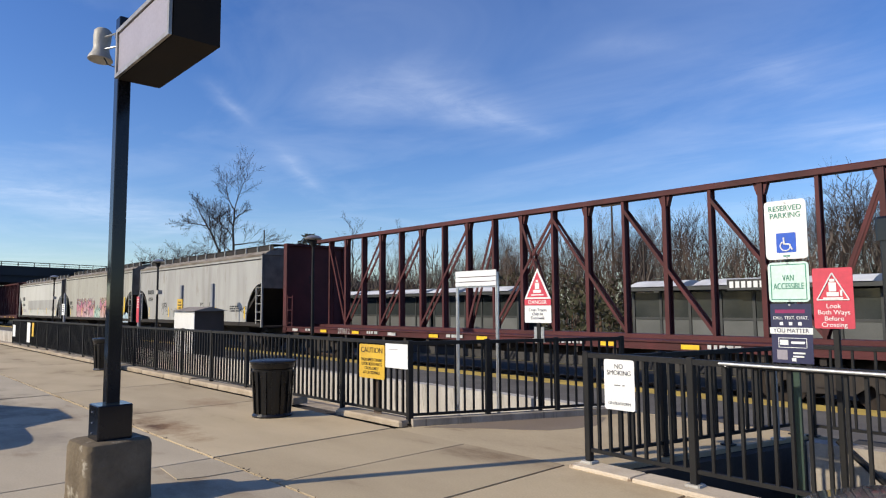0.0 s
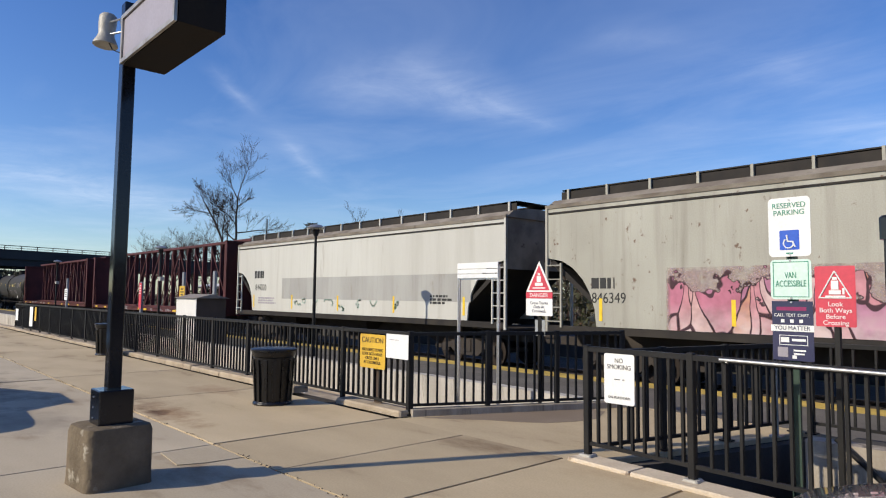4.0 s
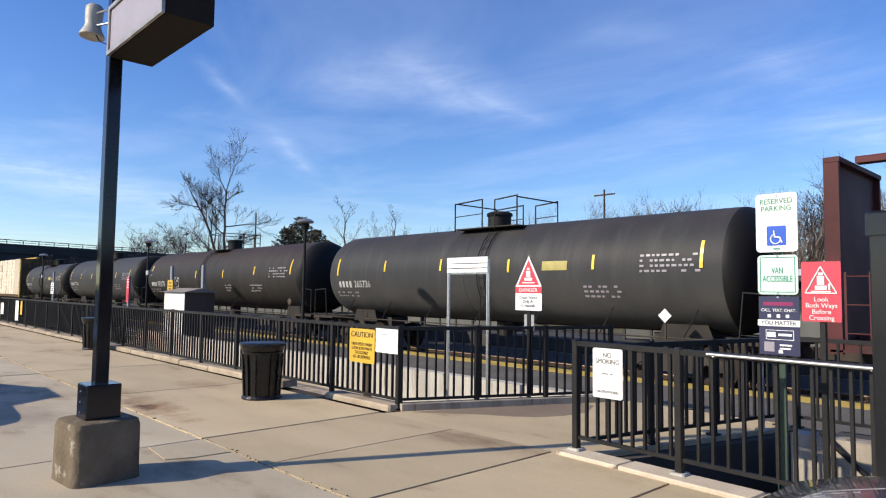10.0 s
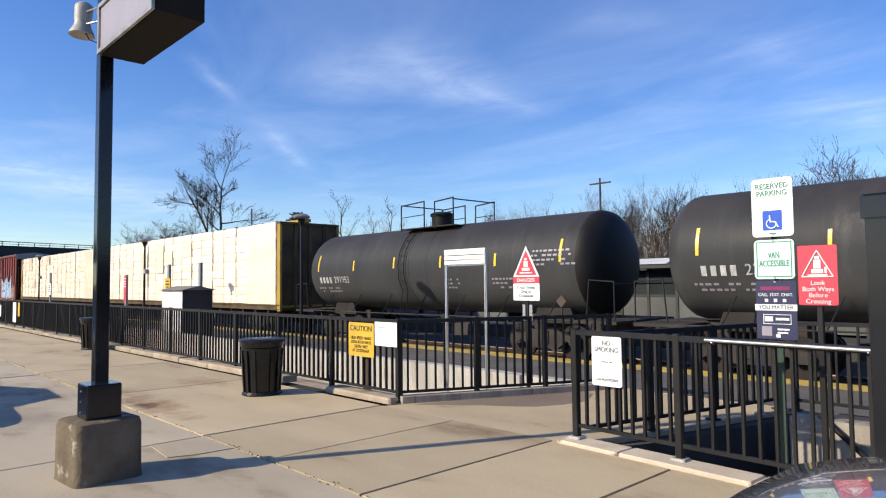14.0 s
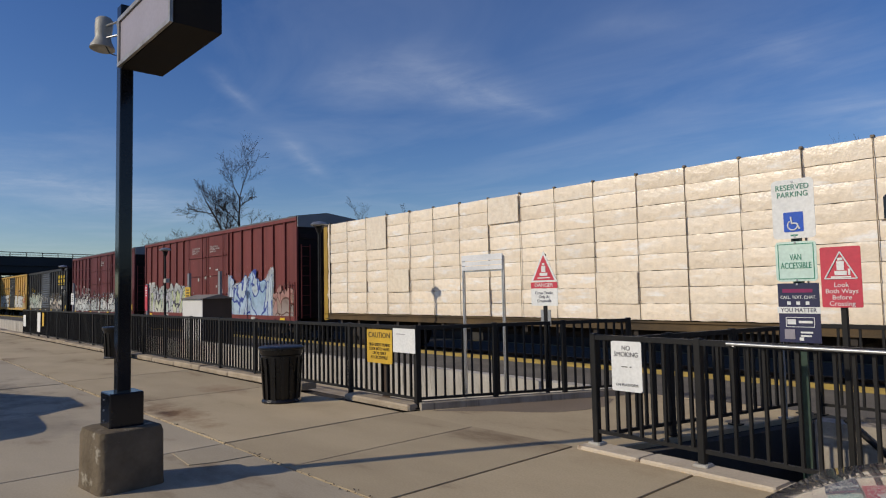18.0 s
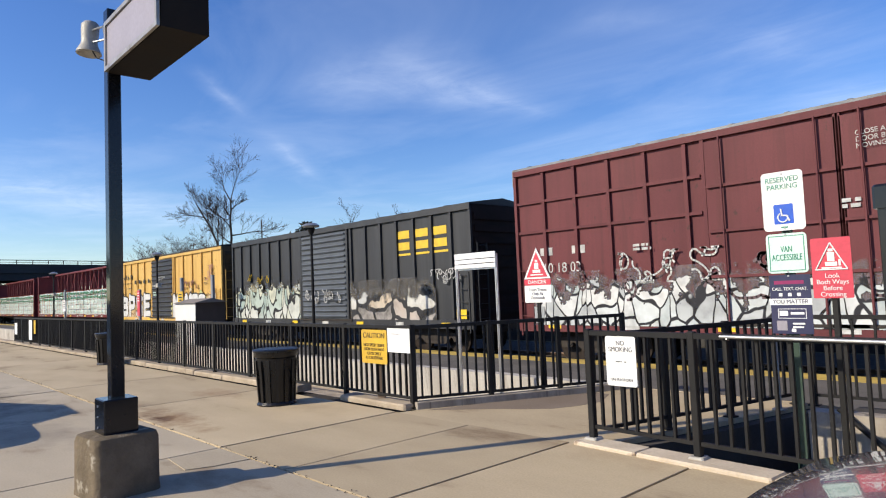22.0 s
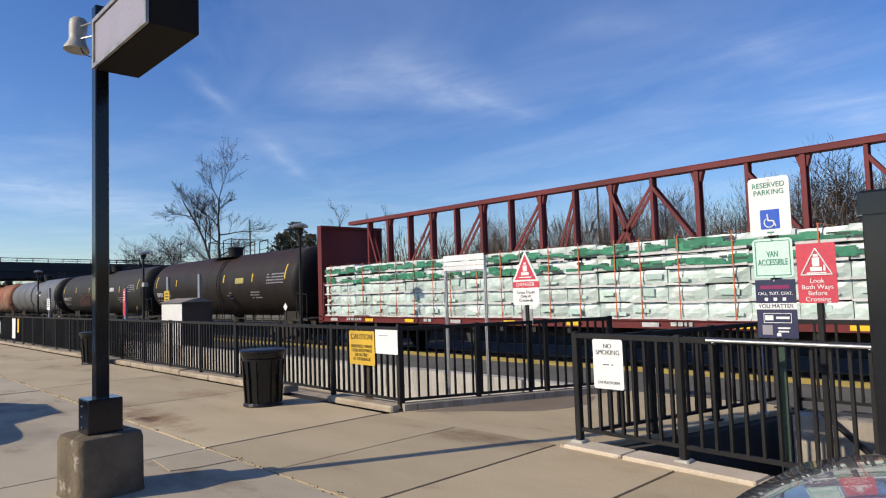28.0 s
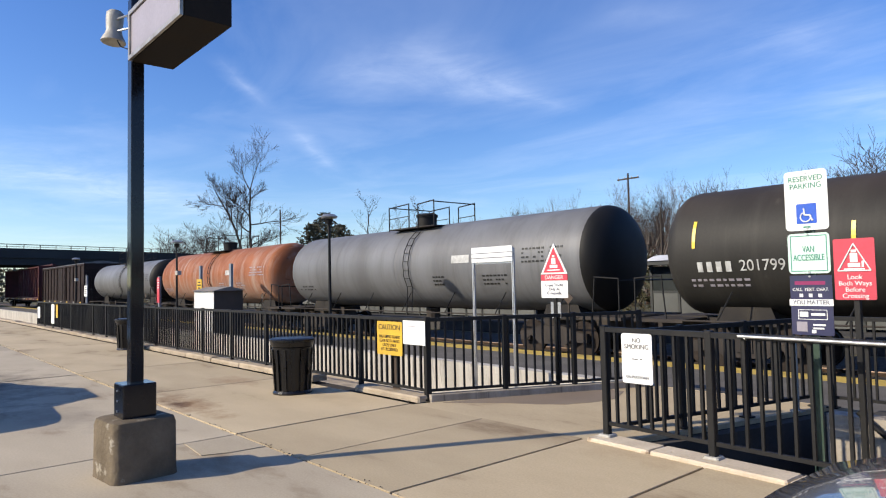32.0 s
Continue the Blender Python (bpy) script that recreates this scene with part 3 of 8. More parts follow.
def weathering():
    """Rain streaks and rust runs on the sides of the cars: long upright stains, and clustered rust specks on some."""
    for key, dark, amount, specks in (("hop_white", (0.22, 0.205, 0.185), 0.42, None), ("hop_grey", (0.20, 0.18, 0.15), 0.5, (0.12, 0.06, 0.035)), ("hop_cream", (0.36, 0.34, 0.30), 0.4, None), ("box_brown", (0.085, 0.028, 0.025), 0.6, (0.26, 0.13, 0.11)),
                                      ("box_brown2", (0.07, 0.026, 0.026), 0.5, (0.055, 0.03, 0.026)), ("box_yellow", (0.40, 0.21, 0.06), 0.5, (0.20, 0.085, 0.035)), ("box_black", (0.060, 0.062, 0.066), 0.5, None), ("cb_red", (0.05, 0.025, 0.022), 0.4, None),
                                      ("tank_grey", (0.08, 0.078, 0.075), 0.55, None), ("tank_rust", (0.42, 0.36, 0.31), 0.6, (0.12, 0.05, 0.03)), ("tank_black", (0.068, 0.066, 0.063), 0.4, None), ("tank_dark", (0.055, 0.045, 0.038), 0.4, None), ("tank_dusk", (0.055, 0.050, 0.044), 0.4, None), ("tank_brown", (0.05, 0.03, 0.022), 0.4, None), ("door_grey", (0.05, 0.055, 0.06), 0.5, None)):
        t = MAT[key].node_tree
        n, l = t.nodes, t.links
        b = n["Principled BSDF"]
        last = b.inputs["Base Color"].links[0].from_socket
        tc, info, off = n.new("ShaderNodeTexCoord"), n.new("ShaderNodeObjectInfo"), n.new("ShaderNodeVectorMath")
        off.operation = "ADD"
        l.new(tc.outputs["Object"], off.inputs[0])
        l.new(info.outputs["Random"], off.inputs[1])
        for sx, sz, lo, hi, col, k in ((2.6, 0.16, 0.50, 0.72, dark, amount), (9.0, 0.45, 0.54, 0.76, dark, amount * 0.7)) + (((5.0, 4.2, 0.64, 0.70, specks, 0.85),) if specks else ()):
            mp, nz, mr, mu, mx = (n.new("ShaderNode" + q) for q in ("Mapping", "TexNoise", "MapRange", "Math", "Mix"))
            mp.inputs["Scale"].default_value = (sx, 1, sz)
            l.new(off.outputs[0], mp.inputs[0])
            nz.inputs["Scale"].default_value, nz.inputs["Detail"].default_value, nz.inputs["Roughness"].default_value = 1.0, 7, 0.62
            l.new(mp.outputs[0], nz.inputs["Vector"])
            mr.inputs[1].default_value, mr.inputs[2].default_value = lo, hi
            l.new(nz.outputs["Fac"], mr.inputs[0])
            mu.operation = "MULTIPLY"
            mu.inputs[1].default_value = k
            l.new(mr.outputs[0], mu.inputs[0])
            mx.data_type = "RGBA"
            l.new(mu.outputs[0], mx.inputs[0])
            l.new(last, mx.inputs["A"])
            mx.inputs["B"].default_value = (*col, 1)
            last = mx.outputs["Result"]
        l.new(last, b.inputs["Base Color"])


mats()
stains()
rusty_tops()
weathering()


# ---- mesh tools ----
class Geo:
    """A plain list of corners and faces that grows by boxes, rods and profiles."""

    def __init__(self):
        self.v, self.f = [], []

    def box(self, x0, x1, y0, y1, z0, z1, m=None):
        c = [(x, y, z) for z in (z0, z1) for y in (y0, y1) for x in (x0, x1)]
        return self.take(c, [(0, 2, 3, 1), (4, 5, 7, 6), (0, 1, 5, 4), (2, 6, 7, 3), (0, 4, 6, 2), (1, 3, 7, 5)], m)

    def bbox(self, x0, x1, y0, y1, z0, z1, b=0.01, m=None):
        """A box with its four upright edges and its top rim cut off by b."""
        ring = lambda i, z: [(x0 + b + i, y0 + i, z), (x1 - b - i, y0 + i, z), (x1 - i, y0 + b + i, z), (x1 - i, y1 - b - i, z), (x1 - b - i, y1 - i, z), (x0 + b + i, y1 - i, z), (x0 + i, y1 - b - i, z), (x0 + i, y0 + b + i, z)]
        c = ring(0, z0) + ring(0, z1 - b) + ring(b * 0.7, z1)
        f = [tuple(reversed(range(8))), tuple(range(16, 24))]
        for k in (0, 8):
            f += [(k + i, k + (i + 1) % 8, k + 8 + (i + 1) % 8, k + 8 + i) for i in range(8)]
        return self.take(c, f, m)

    def take(self, c, f, m=None):
        k = len(self.v)
        self.v += [tuple(m @ Vector(p)) for p in c] if m else c
        self.f += [tuple(k + i for i in q) for q in f]
        return self

    def rod(self, a, b, r, n=8, r2=None, caps=True):
        a, b = Vector(a), Vector(b)
        r2 = r if r2 is None else r2
        q = (b - a).to_track_quat("Z", "Y")
        c = []
        for p, s in ((a, r), (b, r2)):
            c += [tuple(p + q @ Vector((s * math.cos(2 * math.pi * i / n), s * math.sin(2 * math.pi * i / n), 0))) for i in range(n)]
        f = [(i, (i + 1) % n, n + (i + 1) % n, n + i) for i in range(n)]
        if caps:
            f += [tuple(reversed(range(n))), tuple(range(n, 2 * n))]
        return self.take(c, f)

    def path(self, pts, r, n=6):
        """One bent tube through the points, mitred at its corners."""
        pts = [Vector(p) for p in pts]
        d = [(b - a).normalized() for a, b in zip(pts, pts[1:])]
        q = d[0].to_track_quat("Z", "Y")
        side, up = q @ Vector((1, 0, 0)), q @ Vector((0, 1, 0))
        c, f = [], []
        for k, p in enumerate(pts):
            if 0 < k < len(d):
                turn = d[k - 1].rotation_difference(d[k])
                plane = (d[k - 1] + d[k]).normalized()
            for i in range(n):
                a = 2 * math.pi * i / n
                o = side * (r * math.cos(a)) + up * (r * math.sin(a))
                if 0 < k < len(d):
                    o -= d[k - 1] * max(-3 * r, min(3 * r, o.dot(plane) / max(d[k - 1].dot(plane), 0.2)))
                c.append(tuple(p + o))
            if 0 < k < len(d):
                side, up = turn @ side, turn @ up
        for k in range(len(d)):
            f += [(k * n + i, k * n + (i + 1) % n, (k + 1) * n + (i + 1) % n, (k + 1) * n + i) for i in range(n)]
        m = len(d) * n
        return self.take(c, f + [tuple(reversed(range(n))), tuple(range(m, m + n))])

    def prof(self, pts, x0, x1):
        """A closed (y, z) outline, drawn out along x."""
        n = len(pts)
        c = [(x, y, z) for x in (x0, x1) for y, z in pts]
        return self.take(c, [(i, (i + 1) % n, n + (i + 1) % n, n + i) for i in range(n)] + [tuple(reversed(range(n))), tuple(range(n, 2 * n))])

    def slab(self, pts, z0, z1):
        """A closed (x, y) outline, drawn up along z."""
        n = len(pts)
        c = [(x, y, z) for z in (z0, z1) for x, y in pts]
        return self.take(c, [(i, (i + 1) % n, n + (i + 1) % n, n + i) for i in range(n)] + [tuple(reversed(range(n))), tuple(range(n, 2 * n))])

    def plate(self, pts, y0, y1):
        """A closed (x, z) outline, drawn out along y."""
        n = len(pts)
        c = [(x, y, z) for y in (y0, y1) for x, z in pts]
        return self.take(c, [(i, (i + 1) % n, n + (i + 1) % n, n + i) for i in range(n)] + [tuple(reversed(range(n))), tuple(range(n, 2 * n))])

    def lathe(self, prof, n=16, m=None):
        """(radius, z) points turned round z."""
        c = [(r * math.cos(2 * math.pi * i / n), r * math.sin(2 * math.pi * i / n), z) for r, z in prof for i in range(n)]
        f = []
        for k in range(len(prof) - 1):
            f += [(k * n + i, k * n + (i + 1) % n, (k + 1) * n + (i + 1) % n, (k + 1) * n + i) for i in range(n)]
        f += [tuple(reversed(range(n))), tuple(range((len(prof) - 1) * n, len(prof) * n))]
        return self.take(c, f, m)

    def mesh(self, name, mat, smooth=False):
        me = bpy.data.meshes.new(name)
        me.from_pydata(self.v, [], self.f)
        bm = bmesh.new()
        bm.from_mesh(me)
        bmesh.ops.recalc_face_normals(bm, faces=bm.faces)
        bm.to_mesh(me)
        bm.free()
        if smooth:
            me.shade_smooth()
            me.set_sharp_from_angle(angle=radians(40))
        me.materials.append(MAT[mat])
        return me


def part(name, g, mat, parent, label="", smooth=False):
    ob = new(name, g.mesh(name, mat, smooth) if isinstance(g, Geo) else g)
    ob.parent = parent
    if label:
        ob["label"] = label
    return ob


def again(ob, parent, loc):
    """Another piece on the same mesh."""
    o = new(ob.name.split(".")[0], ob.data)
    o.parent, o.location = parent, loc
    return o


def thing(name, label, category, loc=(0, 0, 0), group="", kind="", rz=0):
    e = new(name)
    e.location, e.rotation_euler = loc, (0, 0, radians(rz))
    return tagged(e, label, category, group, kind)


def structure(name, g, mat, label="", smooth=False):
    return tagged(new(name, g.mesh(name, mat, smooth)), label, "", "", "structure")


def lettering(text, size, mat, m, align="CENTER", wide=1.0, swell=0.0, extrude=0.0015):
    """Built-in font as a flat mesh, standing in the (x, z) plane and facing -y."""
    cu = bpy.data.curves.new("text", "FONT")
    cu.body, cu.size, cu.align_x, cu.align_y, cu.extrude = text, size, align, "CENTER", extrude
    cu.offset = swell
    cu.space_line = 0.95
    ob = bpy.data.objects.new("text", cu)
    scene.collection.objects.link(ob)
    bpy.context.view_layer.update()
    me = bpy.data.meshes.new_from_object(ob)
    bpy.data.objects.remove(ob)
    me.transform(m @ Matrix.Rotation(radians(90), 4, "X") @ Matrix.Diagonal((wide, 1, 1, 1)))
    me.materials.clear()
    me.materials.append(MAT[mat])
    return me


def rounded(x0, x1, z0, z1, r, n=4):
    pts = []
    for cx, cz, a0 in ((x1 - r, z0 + r, -90), (x1 - r, z1 - r, 0), (x0 + r, z1 - r, 90), (x0 + r, z0 + r, 180)):
        pts += [(cx + r * math.cos(radians(a0 + 90 * i / n)), cz + r * math.sin(radians(a0 + 90 * i / n))) for i in range(n + 1)]
    return pts


# ---- ground, pavement, platform ----
RAIL_Z, TRACK_Y = -0.60, 15.20


def setting():
    # the land, with a hole where the stairwell goes down
    g = Geo()
    z = -0.80
    for x0, x1, y0, y1 in ((-2500, 2500, 8.0, 3000), (-2500, 2500, -2500, 5.2), (-2500, -6, 5.2, 8.0), (6, 2500, 5.2, 8.0)):
        g.take([(x0, y0, z), (x1, y0, z), (x1, y1, z), (x0, y1, z)], [(0, 1, 2, 3)])
    structure("ground", g, "earth", "dry winter grass and bare earth reaching the horizon")
    # base of the pavement, dark in its joints
    g = Geo().slab([(-75, -9), (9, -9), (9, 5.17), (-3.47, 5.17), (-2.73, 8.05), (-4.95, 8.05), (-6.2, 5.36), (-75, 5.36)], -0.79, -0.055)
    pave = structure("pavement", g, "joint", "sand-coloured concrete pavement laid in large slabs")
    # walk and ramp beyond
    g = Geo().take([(-4.95, 8.05, 0.0), (-2.80, 8.05, 0.0), (-2.3, 9.7, -0.34), (-4.6, 9.7, -0.34), (-4.95, 8.05, -0.7), (-2.80, 8.05, -0.7), (-2.3, 9.7, -0.7), (-4.6, 9.7, -0.7)],
                   [(0, 1, 2, 3), (4, 7, 6, 5), (0, 4, 5, 1), (1, 5, 6, 2), (2, 6, 7, 3), (3, 7, 4, 0)])
    structure("ramp", g, "curb", "sloping concrete walk down to the platform")
    structure("platform", Geo().slab([(-120, 8.21), (40, 8.21), (40, 12.2), (-120, 12.2)], -0.79, -0.345), "platform_asphalt", "dark asphalt station platform")
    structure("platform_strip", Geo().slab([(-120, 12.2), (40, 12.2), (40, 12.85), (-120, 12.85)], -0.79, -0.34), "yellow_strip", "yellow tactile strip along the platform edge")
    structure("ramp_lane", Geo().slab([(-75, 5.37), (-6.28, 5.37), (-5.02, 7.99), (-75, 7.99)], -0.795, -0.62), "curb", "concrete lane behind the railing")
    structure("wall_ramp", Geo().take([(x, y, z) for x, zt in ((-75, 0.015), (-7.3, 0.015), (-4.97, 0.0)) for y in (8.0, 8.2) for z in (-0.79, zt)], [(0, 1, 3, 2), (0, 4, 5, 1), (4, 8, 9, 5), (2, 3, 7, 6), (6, 7, 11, 10), (1, 5, 7, 3), (5, 9, 11, 7), (8, 10, 11, 9), (0, 2, 6, 4), (4, 6, 10, 8)]), "wallc", "low stained white concrete wall beside the lane")
    structure("kerb_walk", Geo().slab([(-6.38, 5.28), (-6.22, 5.22), (-4.90, 7.98), (-5.06, 7.99)], -0.62, 0.075), "stairfar", "low pale concrete kerb under the railing beside the walk")
    # stairwell, its shade put into the dark colour of walls, floor and steps
    structure("wall_stair_side", Geo().slab([(-3.465, 5.175), (-2.725, 8.04), (-2.60, 8.04), (-3.34, 5.175)], -3.2, -0.06), "stairwall", "concrete stairwell wall darkened for shade")
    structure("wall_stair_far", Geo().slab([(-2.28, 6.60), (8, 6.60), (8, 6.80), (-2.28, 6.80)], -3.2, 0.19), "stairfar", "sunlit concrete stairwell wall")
    structure("stair_backfill", Geo().slab([(-2.26, 6.81), (8, 6.81), (8, 8.04), (-2.26, 8.04)], -3.2, 0.012), "asphalt", "dark asphalt beyond the stairwell wall")
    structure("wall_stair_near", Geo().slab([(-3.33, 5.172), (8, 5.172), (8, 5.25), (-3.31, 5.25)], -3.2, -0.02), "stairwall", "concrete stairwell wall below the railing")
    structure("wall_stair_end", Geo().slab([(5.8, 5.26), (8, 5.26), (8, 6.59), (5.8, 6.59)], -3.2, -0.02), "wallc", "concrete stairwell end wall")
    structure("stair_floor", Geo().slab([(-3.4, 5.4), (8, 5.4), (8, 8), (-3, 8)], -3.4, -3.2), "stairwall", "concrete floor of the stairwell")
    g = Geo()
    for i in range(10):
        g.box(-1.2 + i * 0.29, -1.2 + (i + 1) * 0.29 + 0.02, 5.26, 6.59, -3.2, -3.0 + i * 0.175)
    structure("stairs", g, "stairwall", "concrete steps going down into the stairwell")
    # track
    structure("ballast", Geo().prof([(12.86, -0.79), (12.86, -0.70), (19.4, -0.70), (20.0, -0.79)], -500, 400), "ballast", "grey stone ballast")
    tr = thing("track", "steel rails on wooden ties in grey ballast", "railway track", kind="structure")
    for y in (TRACK_Y - 0.7175, TRACK_Y + 0.7175):
        r = part("rail", Geo().prof([(y - 0.07, -0.74), (y + 0.07, -0.74), (y + 0.012, -0.71), (y + 0.036, RAIL_Z - 0.02), (y - 0.036, RAIL_Z - 0.02), (y - 0.012, -0.71)], -500, 400), "rail", tr)
        part("rail_head", Geo().prof([(y - 0.037, RAIL_Z - 0.02), (y + 0.037, RAIL_Z - 0.02), (y + 0.03, RAIL_Z - 0.001), (y - 0.03, RAIL_Z - 0.001)], -500, 400), "rail", r, "dull rail head")
    tie = part("tie", Geo().box(-0.11, 0.11, -1.25, 1.25, -0.78, -0.685), "wood_tie", tr)
    tie.location = (-30, TRACK_Y, 0)
    for i in range(1, 62):
        again(tie, tr, (-30 + i * 0.53, TRACK_Y, 0))
    return pave


PAVE = setting()


def slabs():
    """Pavement slabs, each with its own edges, and the kerb stones under the railings."""
    top = 0.0
    rows = [(2.765, 4.975, [-75, -62, -50, -40, -32, -25.6, -19.2, -12.9, -9.6, -6.32, -5.07, -3.77, -2.55, -1.3, 0.0, 1.25, 2.5, 5, 9]),
            (-1.2, 2.765, [-75, -62, -50, -40, -32, -25.6, -19.2, -12.7, -9.5, -6.30, -3.2, -0.2, 2.8, 5.8, 9]),
            (-9, -1.2, [-75, -60, -48, -36, -26, -18, -12, -6, 0, 9])]
    rr = random.Random(4)
    for y0, y1, xs in rows:
        for a, b in zip(xs, xs[1:]):
            t = top + rr.uniform(-0.004, 0.004)
            j = 0.012
            part("slab", Geo().bbox(a + j, b - j, y0 + j, y1 - j, -0.054, t, 0.0035), "concrete" if y0 > 2 else "concrete_pale", PAVE)
    part("slab", Geo().slab([(-6.29, 4.972), (-3.76, 4.972), (-3.57, 5.16), (-3.46, 5.20), (-2.74, 8.04), (-4.93, 8.04), (-6.17, 5.36)], -0.054, -0.007), "concrete", PAVE)
    # a broken corner patch beside the long joint
    part("patch", Geo().slab([(-6.26, 2.25), (-6.20, 2.74), (-5.62, 2.74), (-5.64, 2.42), (-5.72, 2.2)], -0.01, 0.009), "concrete_pale", PAVE, "paler mended corner of a slab")
    # dark patch painted for the shade on the walk beside the railing
    part("damp_patch", Geo().slab([(-6.10, 5.29), (-5.80, 5.52), (-5.48, 5.80), (-5.19, 5.97), (-4.94, 6.18), (-4.78, 6.53), (-4.72, 6.9), (-4.95, 7.4), (-5.24, 7.42), (-5.62, 6.62)], -0.0085, -0.0035), "damp", PAVE, "darker patch of painted shade beside the railing")
    x = -3.70
    for w in (0.66, 1.12, 1.16, 1.2, 1.2, 1.2, 1.2):
        m = Matrix.Translation((x, 5.045 - (x + 3.59) * 0.06, 0)) @ Matrix.Rotation(-0.06, 4, "Z")
        part("kerbstone", Geo().bbox(0.006, w - 0.006, -0.13, 0.13, -0.012, 0.030 + rr.uniform(-0.006, 0.006), 0.014, m), "kerb_pale", PAVE)
        x += w
    x = -6.30
    for w0 in [1.42, -1.15] + [rr.uniform(1.2, 1.5) for _ in range(33)]:
        w = abs(w0)
        if w0 > 0:
            part("kerbstone", Geo().bbox(x - w, x - 0.012, 5.09, 5.37, -0.012, 0.07 + rr.uniform(-0.018, 0.016), 0.022), "curb", PAVE)
        x -= w


def litter():
    """Grit and dead leaf crumbs that have gathered along the long joint and the kerbs."""
    rr = random.Random(77)
    g = Geo()
    for i in range(900):
        k = rr.random()
        if k < 0.55:
            x, y = rr.uniform(-24, -3), 2.765 + rr.gauss(0, 0.02)
        elif k < 0.8:
            x, y = rr.uniform(-20, -6.4), 5.07 - abs(rr.gauss(0, 0.03))
        else:
            x, y = rr.uniform(-3.6, 0), 5.0 - abs(rr.gauss(0, 0.02))
        if rr.random() < 0.5 and noise.noise(Vector((x * 1.5, 0, 0))) < 0:
            continue
        s, a = rr.uniform(0.004, 0.013), rr.uniform(0, 6.28)
        c, d = s * math.cos(a), s * math.sin(a)
        g.take([(x + c, y + d, 0.006), (x - d, y + c, 0.006), (x - c, y - d, 0.006), (x, y, 0.006 + s * 0.8)], [(0, 1, 3), (1, 2, 3), (2, 0, 3), (0, 2, 1)])
    me = bpy.data.meshes.new("grit")
    me.from_pydata(g.v, [], g.f)
    me.materials.append(MAT["bark"])
    tagged(new("grit", me), "grit and leaf crumbs in the pavement joints", "grit", kind="stuff")


# ---- railings ----
def railing(label, pts, posts, height, feet=False, pitch=0.12):
    """A black steel railing along a line of plan points; posts: their distances along each stretch."""
    t = thing("railing", label, "railing", group="railings")
    g_post = Geo().bbox(-0.03, 0.03, -0.03, 0.03, 0.0, height + 0.012, 0.006).box(-0.055, 0.055, -0.055, 0.055, 0.0, 0.015)
    g_pick = Geo().box(-0.0108, 0.0108, -0.015, 0.015, 0.12, height - 0.03)
    post0 = pick0 = None
    for (xa, ya, za), (xb, yb, zb), stops in zip(pts, pts[1:], posts):
        a, b = Vector((xa, ya, za)), Vector((xb, yb, zb))
        d = b - a
        ln = d.length
        d.normalize()
        rz = math.atan2(d.y, d.x)
        q = Matrix.Translation(a) @ d.to_track_quat("X", "Z").to_matrix().to_4x4()
        for nm, z0, z1, w in (("top_rail", height - 0.045, height, 0.026), ("bottom_rail", 0.10, 0.132, 0.016)):
            part(nm, Geo().box(0, ln, -w, w, z0, z1, q), "black", t)
        for k in stops:
            at = a + d * k
            if not post0:
                post0 = part("post", g_post, "black", t)
                o = post0
            else:
                o = again(post0, t, at)
            o.location, o.rotation_euler = at, (0, 0, rz)
            if feet:
                part("grout_pad", Geo().bbox(-0.065, 0.065, -0.065, 0.065, -0.01, 0.018, 0.012, Matrix.Translation(at)), "horn", t, "pale grout round the post foot")
        m = round(ln / pitch)
        for i in range(1, m):
            k = i * ln / m
            if min(abs(k - c) for c in stops) < 0.05:
                continue
            if not pick0:
                pick0 = part("picket", g_pick, "black", t)
                o = pick0
            else:
                o = again(pick0, t, (0, 0, 0))
            o.location, o.rotation_euler = a + d * k, (0, 0, rz)
    return t


def evenly(ln, n):
    return [ln * i / n for i in range(n + 1)]


